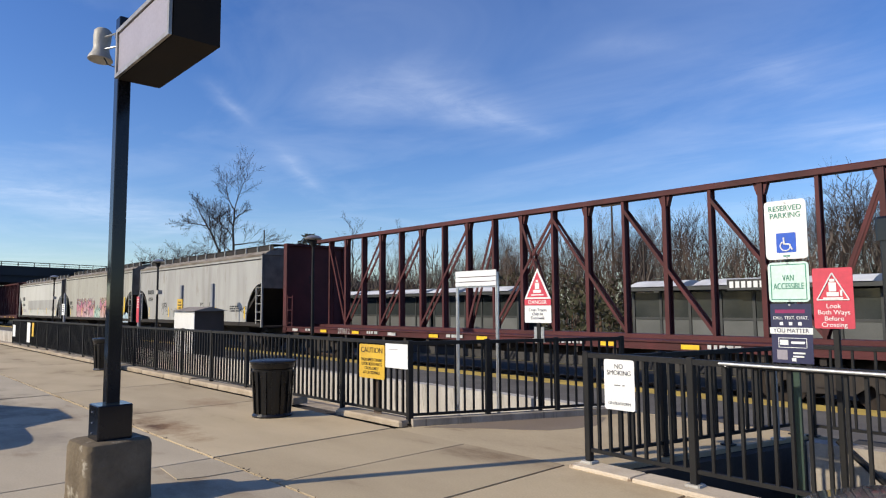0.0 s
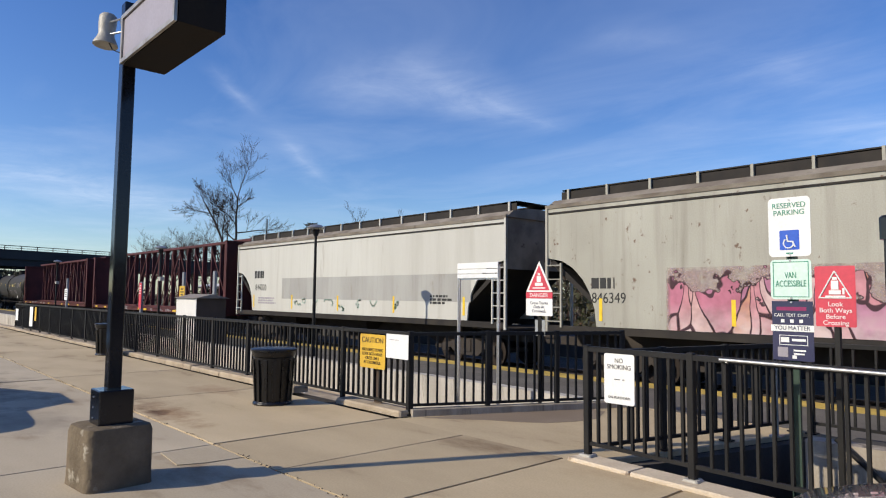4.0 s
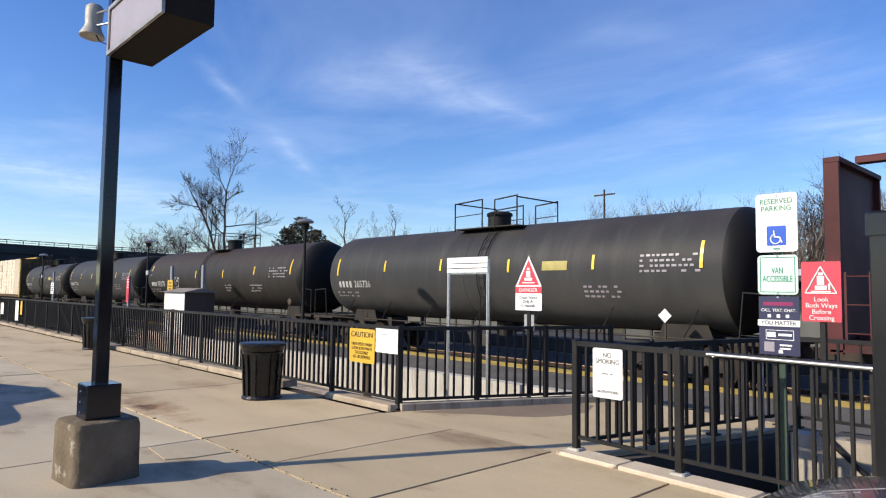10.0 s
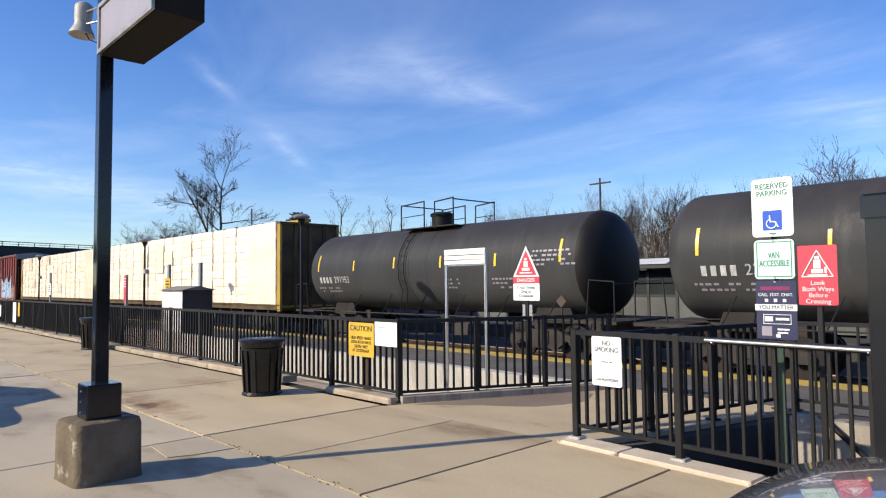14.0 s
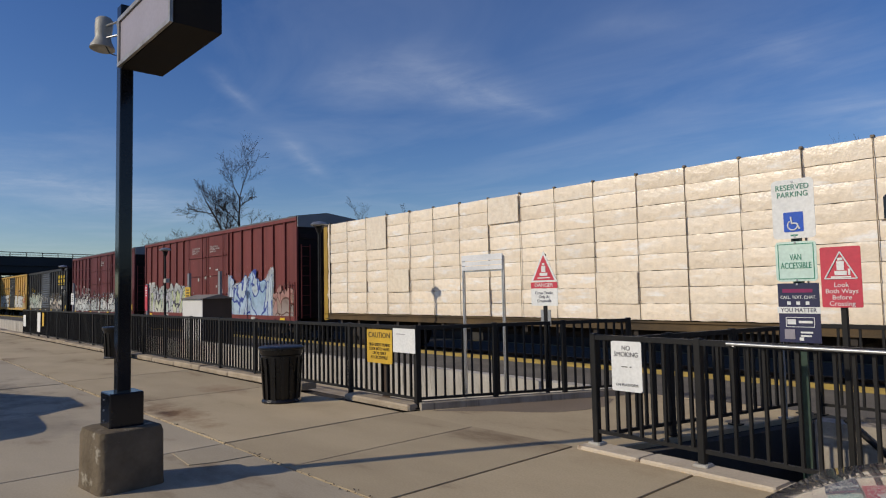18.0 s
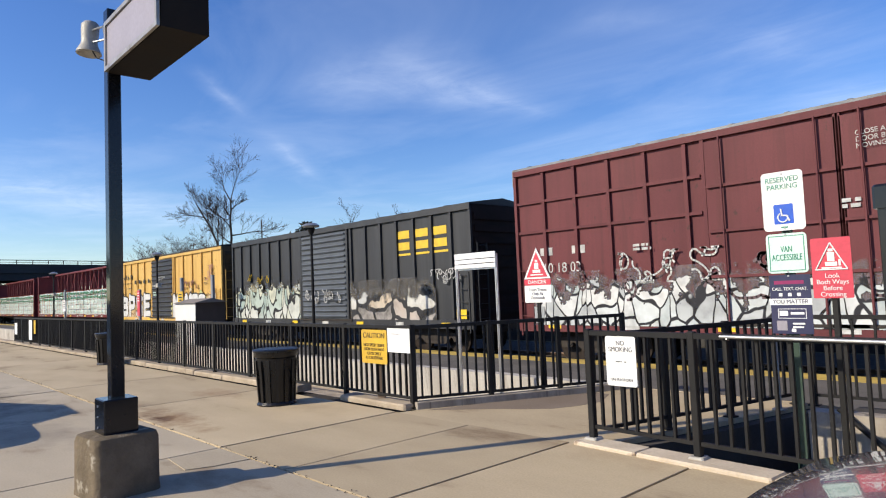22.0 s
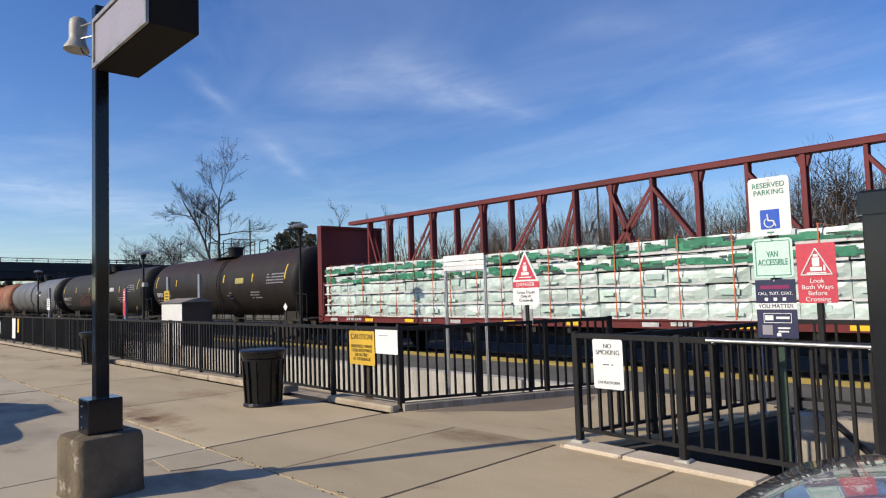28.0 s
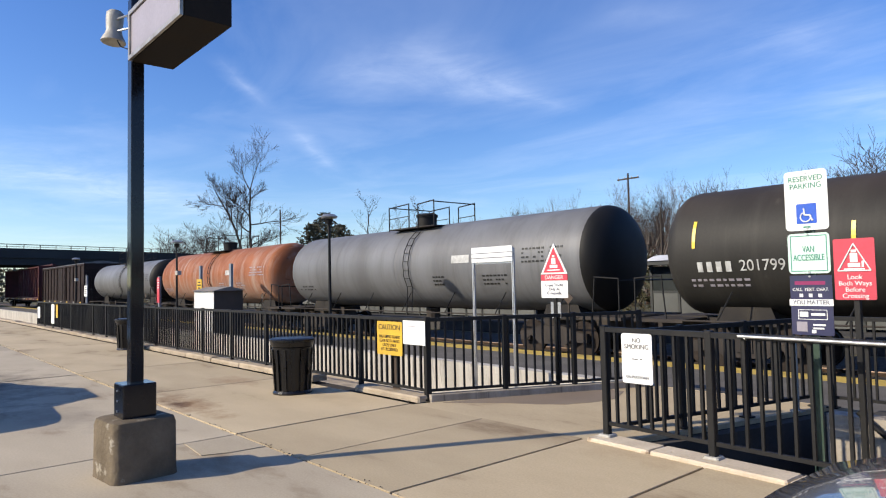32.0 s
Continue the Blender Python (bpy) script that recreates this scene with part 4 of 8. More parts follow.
def railings():
    t = railing("long black steel picket railing on a concrete kerb", [(-6.34, 5.255, 0.0), (-31.0, 5.255, 0.0)], [evenly(24.66, 17)], 1.01)
    part("infill_plate", Geo().box(-7.08, -6.92, 5.27, 5.28, 0.0, 0.52), "shed_side", t, "dull grey plate behind the pickets")
    railing("black steel picket railing beside the walk", [(-6.34, 5.255, 0.0), (-5.02, 7.95, 0.0)], [(0.02, 1.03, 2.0, 2.98)], 1.01, pitch=0.118)
    railing("black steel picket railing along the stairwell kerb", [(-3.59, 5.09, 0.032), (2.6, 4.72, 0.032)], [(0.0, 1.03, 3.09, 5.15, 6.18)], 0.985, feet=True)
    railing("black steel picket railing on the side of the stairwell", [(-3.54, 5.20, 0.0), (-2.83, 7.95, 0.0)], [(0.80, 1.70, 2.80)], 0.98)
    railing("black steel picket railing beyond the stairwell", [(-2.63, 7.83, 0.02), (4.0, 7.83, 0.02)], [(0.0, 2.2, 4.4, 6.6)], 0.98, pitch=0.205)
    h = thing("stair_handrail", "black steel handrail sloping down the stairwell wall", "handrail")
    part("tube", Geo().rod((-2.0, 6.52, 0.25), (-0.3, 6.52, -1.28), 0.024, 10), "black", h, smooth=True)
    for x in (-1.8, -1.1, -0.4):
        part("bracket", Geo().rod((x, 6.52, 0.25 - (x + 2.0) * 0.9), (x, 6.60, 0.21 - (x + 2.0) * 0.9), 0.012, 6), "black", h)
    # pale tube added for the glossy highlight, on the stairwell railing's inner side
    h = thing("grip_rail", "pale steel tube added for the stairwell railing's highlight", "handrail")
    y = lambda x: 5.09 - (x + 3.59) * 0.0598 - 0.055
    part("tube", Geo().rod((-2.30, y(-2.30), 1.0), (2.6, y(2.6), 0.99), 0.013, 10), "galv", h, smooth=True)
    for x in (-2.25, -1.2, 0, 1.2):
        part("bracket", Geo().rod((x, y(x), 0.99), (x, y(x) + 0.04, 0.975), 0.009, 6), "galv", h)
    h = thing("steel_post", "pale galvanised steel post at the end of the stairwell railing", "post", (-2.87, 7.50, 0.0))
    part("shaft", Geo().rod((0, 0, 0), (0, 0, 0.80), 0.022, 10), "galv", h, smooth=True)
    part("foot_plate", Geo().bbox(-0.06, 0.06, -0.06, 0.06, 0.0, 0.018, 0.004), "galv", h)


# ---- sign on a pole, with a horn ----
def pole_sign():
    t = thing("pole_sign", "black square pole with a lightbox sign on a weathered concrete block", "sign post", (-5.57, 1.618, 0))

    rings = [(0.250, 0.0), (0.246, 0.05), (0.244, 0.40), (0.232, 0.445), (0.21, 0.455)]
    c, f = [], []
    for hw, z in rings:
        c += [(x, y, z) for x, y in rounded(-hw, hw, -hw, hw, 0.075, 5)]
    m = len(c) // len(rings)
    for k in range(len(rings) - 1):
        f += [(k * m + i, k * m + (i + 1) % m, (k + 1) * m + (i + 1) % m, (k + 1) * m + i) for i in range(m)]
    f += [tuple(reversed(range(m))), tuple(range((len(rings) - 1) * m, len(rings) * m))]
    part("block", Geo().take(c, f, Matrix.Rotation(radians(5), 4, "Z")), "block", t, "stained concrete block", True)
    part("base_box", Geo().bbox(-0.124, 0.124, -0.124, 0.124, 0.44, 0.715, 0.008), "black_pole", t)
    for dz in (0.50, 0.58, 0.66):
        part("bolt", Geo().rod((-0.02, -0.124, dz), (-0.02, -0.132, dz), 0.008, 6), "galv", t)
    part("pole", Geo().bbox(-0.050, 0.050, -0.050, 0.050, 0.71, 3.80, 0.006), "black_pole", t)
    b = part("cabinet", Geo().box(0.053, 1.225, -0.05, 0.275, 3.268, 3.655), "box_frame", t, "dark bronze lightbox cabinet")
    part("face_panel", Geo().box(0.11, 1.185, -0.068, -0.058, 3.303, 3.62), "face", b, "plain grey sign face")
    fr = Geo()
    for x0, x1, z0, z1 in ((0.072, 1.227, 3.266, 3.298), (0.072, 1.227, 3.625, 3.657), (0.072, 0.105, 3.298, 3.625), (1.195, 1.227, 3.298, 3.625)):
        fr.box(x0, x1, -0.082, -0.061, z0, z1)
    part("frame", fr, "box_edge", b, "worn bright metal edge")
    sp = thing("horn_speaker", "off-white horn loudspeaker hung on the sign pole", "loudspeaker", (-5.79, 1.51, 3.60))
    m = Matrix.Rotation(radians(178), 4, "Y") @ Matrix.Rotation(radians(4), 4, "X") @ Matrix.Diagonal((0.86, 0.86, 0.9, 1))
    part("horn", Geo().lathe([(0.0, -0.17), (0.060, -0.17), (0.078, -0.15), (0.080, -0.10), (0.074, -0.02), (0.070, 0.01), (0.078, 0.05), (0.105, 0.10), (0.112, 0.125), (0.10, 0.13), (0.0, 0.08)], 20, m), "horn", sp, smooth=True)
    part("bracket", Geo().path([(0.04, 0, 0.07), (0.19, 0.05, 0.07), (0.19, 0.07, -0.03), (0.04, 0.0, -0.03)], 0.008), "galv", sp)
    part("cable", Geo().path([(0.07, 0, -0.10), (0.11, 0.02, -0.17), (0.19, 0.07, -0.21)], 0.005), "black", sp)


# ---- litter bins ----
def bins():
    t = thing("litter_bin", "black ribbed plastic litter bin standing by the railing", "litter bin", (-8.15, 4.38, 0), "litter bins")
    part("body", Geo().lathe([(0.0, 0.02), (0.222, 0.02), (0.226, 0.04), (0.240, 0.36), (0.268, 0.62), (0.25, 0.64), (0.0, 0.64)], 24), "bin_black", t, smooth=True)
    rib = None
    for i in range(14):
        a = 2 * math.pi * i / 14
        if not rib:
            rib = part("rib", Geo().prof([(-0.02, 0.05), (0.02, 0.05), (0.024, 0.6), (-0.024, 0.6)], 0.0, 0.022), "bin_black", t)
            o = rib
        else:
            o = again(rib, t, (0, 0, 0))
        o.location = (0.222 * math.cos(a), 0.222 * math.sin(a), 0)
        o.rotation_euler = (0, radians(3.6), a)
    part("foot_ring", Geo().lathe([(0.0, 0.0), (0.262, 0.0), (0.266, 0.02), (0.245, 0.05), (0.0, 0.05)], 24), "bin_black", t)
    part("lid", Geo().lathe([(0.0, 0.63), (0.276, 0.635), (0.288, 0.66), (0.294, 0.70), (0.304, 0.705), (0.304, 0.728), (0.288, 0.74), (0.10, 0.742), (0.0, 0.744)], 24), "bin_black", t, smooth=True)
    copy_thing(t, pose(-16.9, 4.75, 0))


# ---- signs ----
def sheet(name, x0, x1, z0, z1, y, mat, parent, r=0.015, thick=0.004, label=""):
    return part(name, Geo().plate(rounded(x0, x1, z0, z1, r), y, y + thick), mat, parent, label)


def text_part(text, size, x, z, y, mat, parent, wide=1.0, name="lettering"):
    return part(name, lettering(text, size, mat, Matrix.Translation((x, y, z)), wide=wide), None, parent)


def bars(parent, mat, x, w, z, rows, h, gap, y, seed=1):
    """Lines of writing too small to read."""
    rr = random.Random(seed)
    g = Geo()
    for i in range(rows):
        ww = w * rr.uniform(0.7, 1.0)
        g.box(x - ww / 2, x + ww / 2, y - 0.0015, y, z - i * (h + gap) - h, z - i * (h + gap))
    return part("small_print", g, mat, parent)


def fence_signs():
    t = thing("no_smoking_sign", "white no smoking sign hung on the black railing", "sign")
    a = sheet("panel", -3.36, -3.062, 0.545, 0.975, 5.012, "white", t, 0.02)
    text_part("NO\nSMOKING", 0.058, -3.211, 0.888, 5.010, "faded_ink", t, 0.92)
    part("mark", Geo().box(-3.26, -3.20, 5.0095, 5.012, 0.752, 0.759).box(-3.178, -3.158, 5.0095, 5.012, 0.752, 0.760), "ink", t)
    text_part("ON PLATFORM", 0.034, -3.211, 0.60, 5.010, "faded_ink", t, 0.95)
    t = thing("caution_sign", "yellow caution sign on the black railing", "sign")
    sheet("panel", -7.325, -6.775, 0.508, 0.95, 5.208, "caution", t, 0.02)
    text_part("CAUTION", 0.10, -7.05, 0.872, 5.206, "ink", t, 1.05)
    text_part("HIGH SPEED TRAINS\nLOOK BOTH WAYS\nCROSS ONLY\nAT CROSSWALK", 0.058, -7.05, 0.665, 5.206, "ink", t, 0.86)
    t = thing("white_notice", "blank white notice sheet on the black railing", "notice")
    sheet("panel", -6.755, -6.31, 0.672, 0.975, 5.208, "white", t, 0.006)
    part("small_print", Geo().box(-6.68, -6.5, 5.2055, 5.208, 0.90, 0.907), "face", t)
    for x, mat, lab, nm in ((-27.9, "white", "white notice board on the far end of the railing", "white_notice"), (-27.2, "caution", "small yellow caution sign on the railing", "caution_sign")):
        t = thing(nm, lab, "notice")
        w = 0.52 if mat == "white" else 0.28
        sheet("panel", x - w / 2, x + w / 2, 0.22 if mat == "white" else 0.45, 0.93, 5.20, mat, t, 0.006)
    t = thing("white_notice", "white notice on the railing end post", "notice")
    sheet("panel", -30.9, -30.4, 0.35, 0.8, 5.222, "white", t, 0.006)


def sign_posts():
    # accessible parking signs
    t = thing("parking_sign_post", "green steel post with accessible parking signs above the railing", "sign post")
    y = 5.285
    p = Geo()
    p.slab([(-1.925, 5.33), (-1.855, 5.33), (-1.855, 5.30), (-1.867, 5.30), (-1.867, 5.318), (-1.913, 5.318), (-1.913, 5.30), (-1.925, 5.30)], 0.0, 2.18)
    part("post", p, "green_post", t)
    a = sheet("parking_plate", -2.045, -1.745, 1.785, 2.235, y, "white", t, 0.03, label="white reserved parking plate with green letters")
    text_part("RESERVED\nPARKING", 0.058, -1.895, 2.145, y - 0.002, "sign_green", a, 0.92)
    sheet("blue_field", -1.965, -1.825, 1.835, 1.985, y - 0.002, "sign_blue", a, 0.008, 0.002)
    # wheel symbol
    g = Geo()
    cx, cz = -1.90, 1.885
    ring = [(cx + 0.036 * math.cos(radians(d)), cz + 0.036 * math.sin(radians(d))) for d in range(120, 400, 20)]
    for (x0, z0), (x1, z1) in zip(ring, ring[1:]):
        g.rod((x0, y - 0.004, z0), (x1, y - 0.004, z1), 0.005, 6)
    g.path([(cx - 0.012, y - 0.004, cz + 0.065), (cx - 0.006, y - 0.004, cz + 0.015), (cx + 0.028, y - 0.004, cz + 0.012), (cx + 0.048, y - 0.004, cz - 0.03)], 0.006)
    part("symbol", g, "white", a)
    part("small_print", Geo().box(-1.92, -1.87, y - 0.0015, y, 1.803, 1.815), "sign_green", a)
    b = sheet("van_plate", -2.038, -1.748, 1.462, 1.762, y, "pale_green", t, 0.03, label="pale green van accessible plate")
    g = Geo()
    for x0, x1, z0, z1 in ((-2.02, -1.766, 1.478, 1.484), (-2.02, -1.766, 1.74, 1.746), (-2.02, -2.014, 1.484, 1.74), (-1.772, -1.766, 1.484, 1.74)):
        g.box(x0, x1, y - 0.0018, y, z0, z1)
    part("border", g, "sign_green", b)
    text_part("VAN\nACCESSIBLE", 0.066, -1.893, 1.61, y - 0.002, "sign_green", b, 0.62)
    c = sheet("help_plate", -2.034, -1.744, 1.005, 1.448, y, "navy", t, 0.004, label="navy help notice with white band")
    part("white_band", Geo().box(-2.042, -1.74, y - 0.003, y, 1.222, 1.270), "white", c)
    text_part("YOU MATTER", 0.043, -1.891, 1.246, y - 0.0045, "navy", c, 0.95)
    text_part("CALL. TEXT. CHAT.", 0.034, -1.891, 1.342, y - 0.002, "white", c, 0.85)
    part("print", Geo().box(-2.0, -1.79, y - 0.0015, y, 1.378, 1.405), "magenta", c, "dim magenta line of print")
    for x0, x1, z0, z1 in ((-1.97, -1.945, 1.287, 1.312), (-1.905, -1.88, 1.287, 1.312), (-1.84, -1.815, 1.287, 1.312), (-1.975, -1.915, 1.14, 1.178), (-1.895, -1.80, 1.15, 1.168), (-1.885, -1.80, 1.075, 1.088), (-1.885, -1.81, 1.05, 1.062), (-1.895, -1.865, 1.02, 1.045)):
        part("print", Geo().box(x0, x1, y - 0.0015, y, z0, z1), "white", c)
    part("print_square", Geo().box(-1.998, -1.925, y - 0.0015, y, 1.03, 1.103), "face", c, "pale printed square")
    g = Geo()
    for x0, x1, z0, z1 in ((-1.985, -1.785, 1.12, 1.124), (-1.985, -1.785, 1.19, 1.194), (-1.985, -1.981, 1.124, 1.19), (-1.789, -1.785, 1.124, 1.19)):
        g.box(x0, x1, y - 0.0015, y, z0, z1)
    part("print_frame", g, "white", c)
    for pl, zz in ((a, 2.215), (a, 1.80), (b, 1.752), (b, 1.472), (c, 1.44)):
        part("bolt", Geo().rod((-1.893, y, zz), (-1.893, y - 0.006, zz), 0.008, 6), "galv", pl)
    # red crossing sign
    t = thing("crossing_sign_post", "red look both ways crossing sign on a dark post", "sign post")
    part("post", Geo().bbox(-1.615, -1.575, 5.30, 5.34, -0.02, 1.66, 0.004), "black", t)
    a = sheet("plate", -1.727, -1.465, 1.268, 1.705, 5.285, "red_sign", t, 0.012, label="faded red plate with white print")
    tri = [(-1.70, 1.475), (-1.492, 1.475), (-1.596, 1.668)]
    g = Geo()
    for p, q in zip(tri, tri[1:] + tri[:1]):
        g.rod((p[0], 5.282, p[1]), (q[0], 5.282, q[1]), 0.005, 5)
    g.box(-1.62, -1.572, 5.28, 5.284, 1.535, 1.60).box(-1.635, -1.557, 5.28, 5.284, 1.50, 1.53).box(-1.66, -1.53, 5.28, 5.284, 1.482, 1.492).box(-1.612, -1.58, 5.28, 5.284, 1.605, 1.625).box(-1.548, -1.534, 5.28, 5.284, 1.50, 1.545)
    part("symbol", g, "white", a)
    text_part("Look\nBoth Ways\nBefore\nCrossing", 0.047, -1.596, 1.362, 5.283, "white", a, 1.0)
    # danger sign by the walk
    t = thing("danger_sign_post", "red and white triangular danger sign on a steel post", "sign post")
    part("post", Geo().box(-5.60, -5.575, 6.86, 6.885, 0.0, 1.9).box(-5.625, -5.605, 6.86, 6.885, 0.0, 1.45), "black", t)
    a = part("triangle", Geo().plate([(-5.81, 1.53), (-5.365, 1.53), (-5.585, 1.94)], 6.84, 6.846), "white", t, "white-edged red triangle")
    part("red_field", Geo().plate([(-5.765, 1.552), (-5.41, 1.552), (-5.585, 1.885)], 6.836, 6.8395), "red_sign", a)
    g = Geo()
    g.box(-5.62, -5.55, 6.832, 6.836, 1.66, 1.74).box(-5.65, -5.52, 6.832, 6.836, 1.61, 1.65).box(-5.69, -5.48, 6.832, 6.836, 1.575, 1.59).box(-5.605, -5.565, 6.832, 6.836, 1.75, 1.78)
    part("symbol", g, "white", a)
    b = part("danger_band", Geo().plate(rounded(-5.81, -5.365, 1.445, 1.525, 0.01), 6.838, 6.846), "red_sign", t)
    text_part("DANGER", 0.07, -5.588, 1.485, 6.836, "white", b, 1.1)
    c = part("lower_plate", Geo().plate(rounded(-5.81, -5.365, 1.215, 1.442, 0.012), 6.84, 6.846), "white", t)
    text_part("Cross Tracks\nOnly At\nCrosswalk", 0.056, -5.588, 1.33, 6.838, "navy", c, 1.0)
    part("back_plate", Geo().box(-5.68, -5.62, 6.87, 6.88, 0.95, 1.16).box(-5.565, -5.515, 6.87, 6.88, 0.95, 1.16), "galv", t)
    # frame with three white slats
    t = thing("board_stand", "aluminium two-post stand with three white slats at the top", "sign stand")
    for x in (-7.204, -6.396):
        part("post", Geo().box(x, x + 0.018, 6.893, 6.92, -0.62, 1.924).box(x + 0.029, x + 0.043, 6.893, 6.92, -0.62, 1.924), "alu", t)
    for i in range(3):
        z = 1.732 + i * 0.070
        part("slat", Geo().bbox(-7.198, -6.362, 6.876, 6.893, z, z + (0.058 if i < 2 else 0.085), 0.004), "slat", t)
    part("cross_bar", Geo().box(-7.18, -6.373, 6.905, 6.925, 1.71, 1.73), "alu", t)


# ---- things on the platform ----
def platform_things():
    t = thing("utility_shed", "small pale utility shed with a shallow gable roof on the platform", "shed", (-22.25, 9.15, -0.345))
    # wall is darker than the front panel, with its shade in the colour
    part("wall", Geo().box(-0.85, 0.85, -0.5, 0.5, 0.0, 1.66), "shed_side", t)
    part("front_panel", Geo().box(-0.86, 0.86, -0.515, -0.501, 0.02, 1.66), "shed_white", t, "sunlit white front")
    part("roof", Geo().take([(-0.95, -0.6, 1.66), (0.95, -0.6, 1.66), (0.95, 0.6, 1.66), (-0.95, 0.6, 1.66), (-0.95, 0, 1.80), (0.95, 0, 1.80)], [(0, 1, 5, 4), (2, 3, 4, 5), (0, 4, 3), (1, 2, 5), (0, 3, 2, 1)]), "shed_roof", t)
    lamp = thing("platform_lamp", "slim black platform lamp with a round pale-topped head", "street lamp", (-17.18, 10.5, -0.345), "platform lamps")
    part("pole", Geo().rod((0, 0, 0), (0, 0, 3.6), 0.055, 10, 0.04), "black", lamp, smooth=True)
    part("base", Geo().lathe([(0, 0), (0.12, 0), (0.12, 0.05), (0.07, 0.25), (0, 0.25)], 12), "black", lamp)
    h = part("head", Geo().lathe([(0, 3.58), (0.06, 3.58), (0.12, 3.74), (0.10, 3.78), (0, 3.78)], 14), "black", lamp, smooth=True)
    part("cap", Geo().lathe([(0, 3.86), (0.24, 3.80), (0.26, 3.84), (0.17, 3.91), (0, 3.94)], 16), "galv", h, "pale metal cap", True)
    for i in range(3):
        a = i * 2.1
        part("strut", Geo().rod((0.09 * math.cos(a), 0.09 * math.sin(a), 3.74), (0.18 * math.cos(a), 0.18 * math.sin(a), 3.83), 0.008, 5), "black", h)
    for x, y in ((-30.19, 10.5), (-49.2, 10.5)):
        o = copy_thing(lamp, pose(x, y, -0.345))
        sp = thing("lamp_speaker", "small pale loudspeaker bracketed on a platform lamp", "loudspeaker", (x, y, 2.1))
        part("body", Geo().bbox(0.06, 0.32, -0.1, 0.1, -0.08, 0.10, 0.02), "horn", sp)
        part("arm", Geo().rod((0, 0, 0), (0.1, 0, 0), 0.02, 6), "black", sp)
    for x, y, w, z0, z1, mat, lab in ((-27.5, 10.5, 0.55, 1.20, 1.78, "caution", "pale yellow notice plate on a grey post"), (-32.5, 10.45, 0.34, 0.75, 1.95, "red_sign", "tall narrow red sign on a post"),
                                      (-24.9, 10.7, 0.0, 0, 2.35, "galv", "bare grey steel post on the platform"), (-46.5, 10.5, 0.7, 1.0, 1.7, "white", "white notice plate on a post")):
        t = thing("platform_sign", lab, "sign post")
        part("post", Geo().bbox(x - 0.09, x + 0.09, y, y + 0.10, -0.345, max(z1, 2.35) if mat != "red_sign" else 2.0, 0.01), "shed_grey", t)
        if w:
            p = part("plate", Geo().plate(rounded(x - w / 2, x + w / 2, z0, z1, 0.02), y - 0.02, y - 0.002), mat, t)
            bars(p, "ink" if mat != "red_sign" else "white", x, w * 0.7, z1 - 0.1, 4, 0.05, 0.07, y - 0.021, 8)
    # far platform shelters
    structure("far_platform", Geo().slab([(-70, 20.6), (20, 20.6), (20, 26), (-70, 26)], -0.79, -0.30), "asphalt", "asphalt platform across the track")
    sh = thing("platform_shelter", "dark glazed platform shelter with a white curved roof", "shelter", (-30, 22.4, -0.30), "platform shelters")
    W = 5.6
    for i in range(6):
        x = i * W / 5
        part("post", Geo().box(x - 0.05, x + 0.05, -0.05, 0.05, 0, 2.25), "shelter_dark", sh)
        if i < 5:
            for z0, z1, m in ((0.08, 1.18, "shelter_panel"), (1.26, 2.16, "shelter_glass")):
                part("panel" if z0 < 1 else "pane", Geo().box(x + 0.06, x + W / 5 - 0.06, -0.015, 0.015, z0, z1), m, sh)
    part("rail", Geo().box(-0.05, W + 0.05, -0.04, 0.04, 1.18, 1.26), "shelter_dark", sh)
    part("fascia", Geo().box(-0.2, W + 0.2, -0.55, 0.4, 2.22, 2.36), "shelter_dark", sh)
    prof = [(-0.6 + 2.2 * i / 8, 2.37 + 0.24 * math.sin(math.pi * i / 8)) for i in range(9)]
    for xa, xb in ((0.1, 2.15), (2.65, W - 0.1)):
        part("roof", Geo().prof(prof, xa, xb), "shelter_roof", sh, "white curved roof")
    part("back_wall", Geo().box(0, W, 1.5, 1.56, 0, 2.3), "shelter_dark", sh)
    for x in (-7.7, -25.0, -30.9, -36.8, -42.7, -48.6, -54.5):
        copy_thing(sh, pose(x, 22.4, -0.30))
    sh.location = (-13.6, 22.4, -0.30)
    t = thing("name_board", "dark station name board with white characters under the shelter roof", "sign")
    part("board", Geo().bbox(-9.75, -7.9, 21.80, 21.849, 1.88, 2.24, 0.006), "shelter_dark", t)
    for i in range(9):
        x = -9.66 + 0.195 * i
        part("character", Geo().box(x, x + 0.13, 21.795, 21.80, 1.96, 2.17), "white", t)


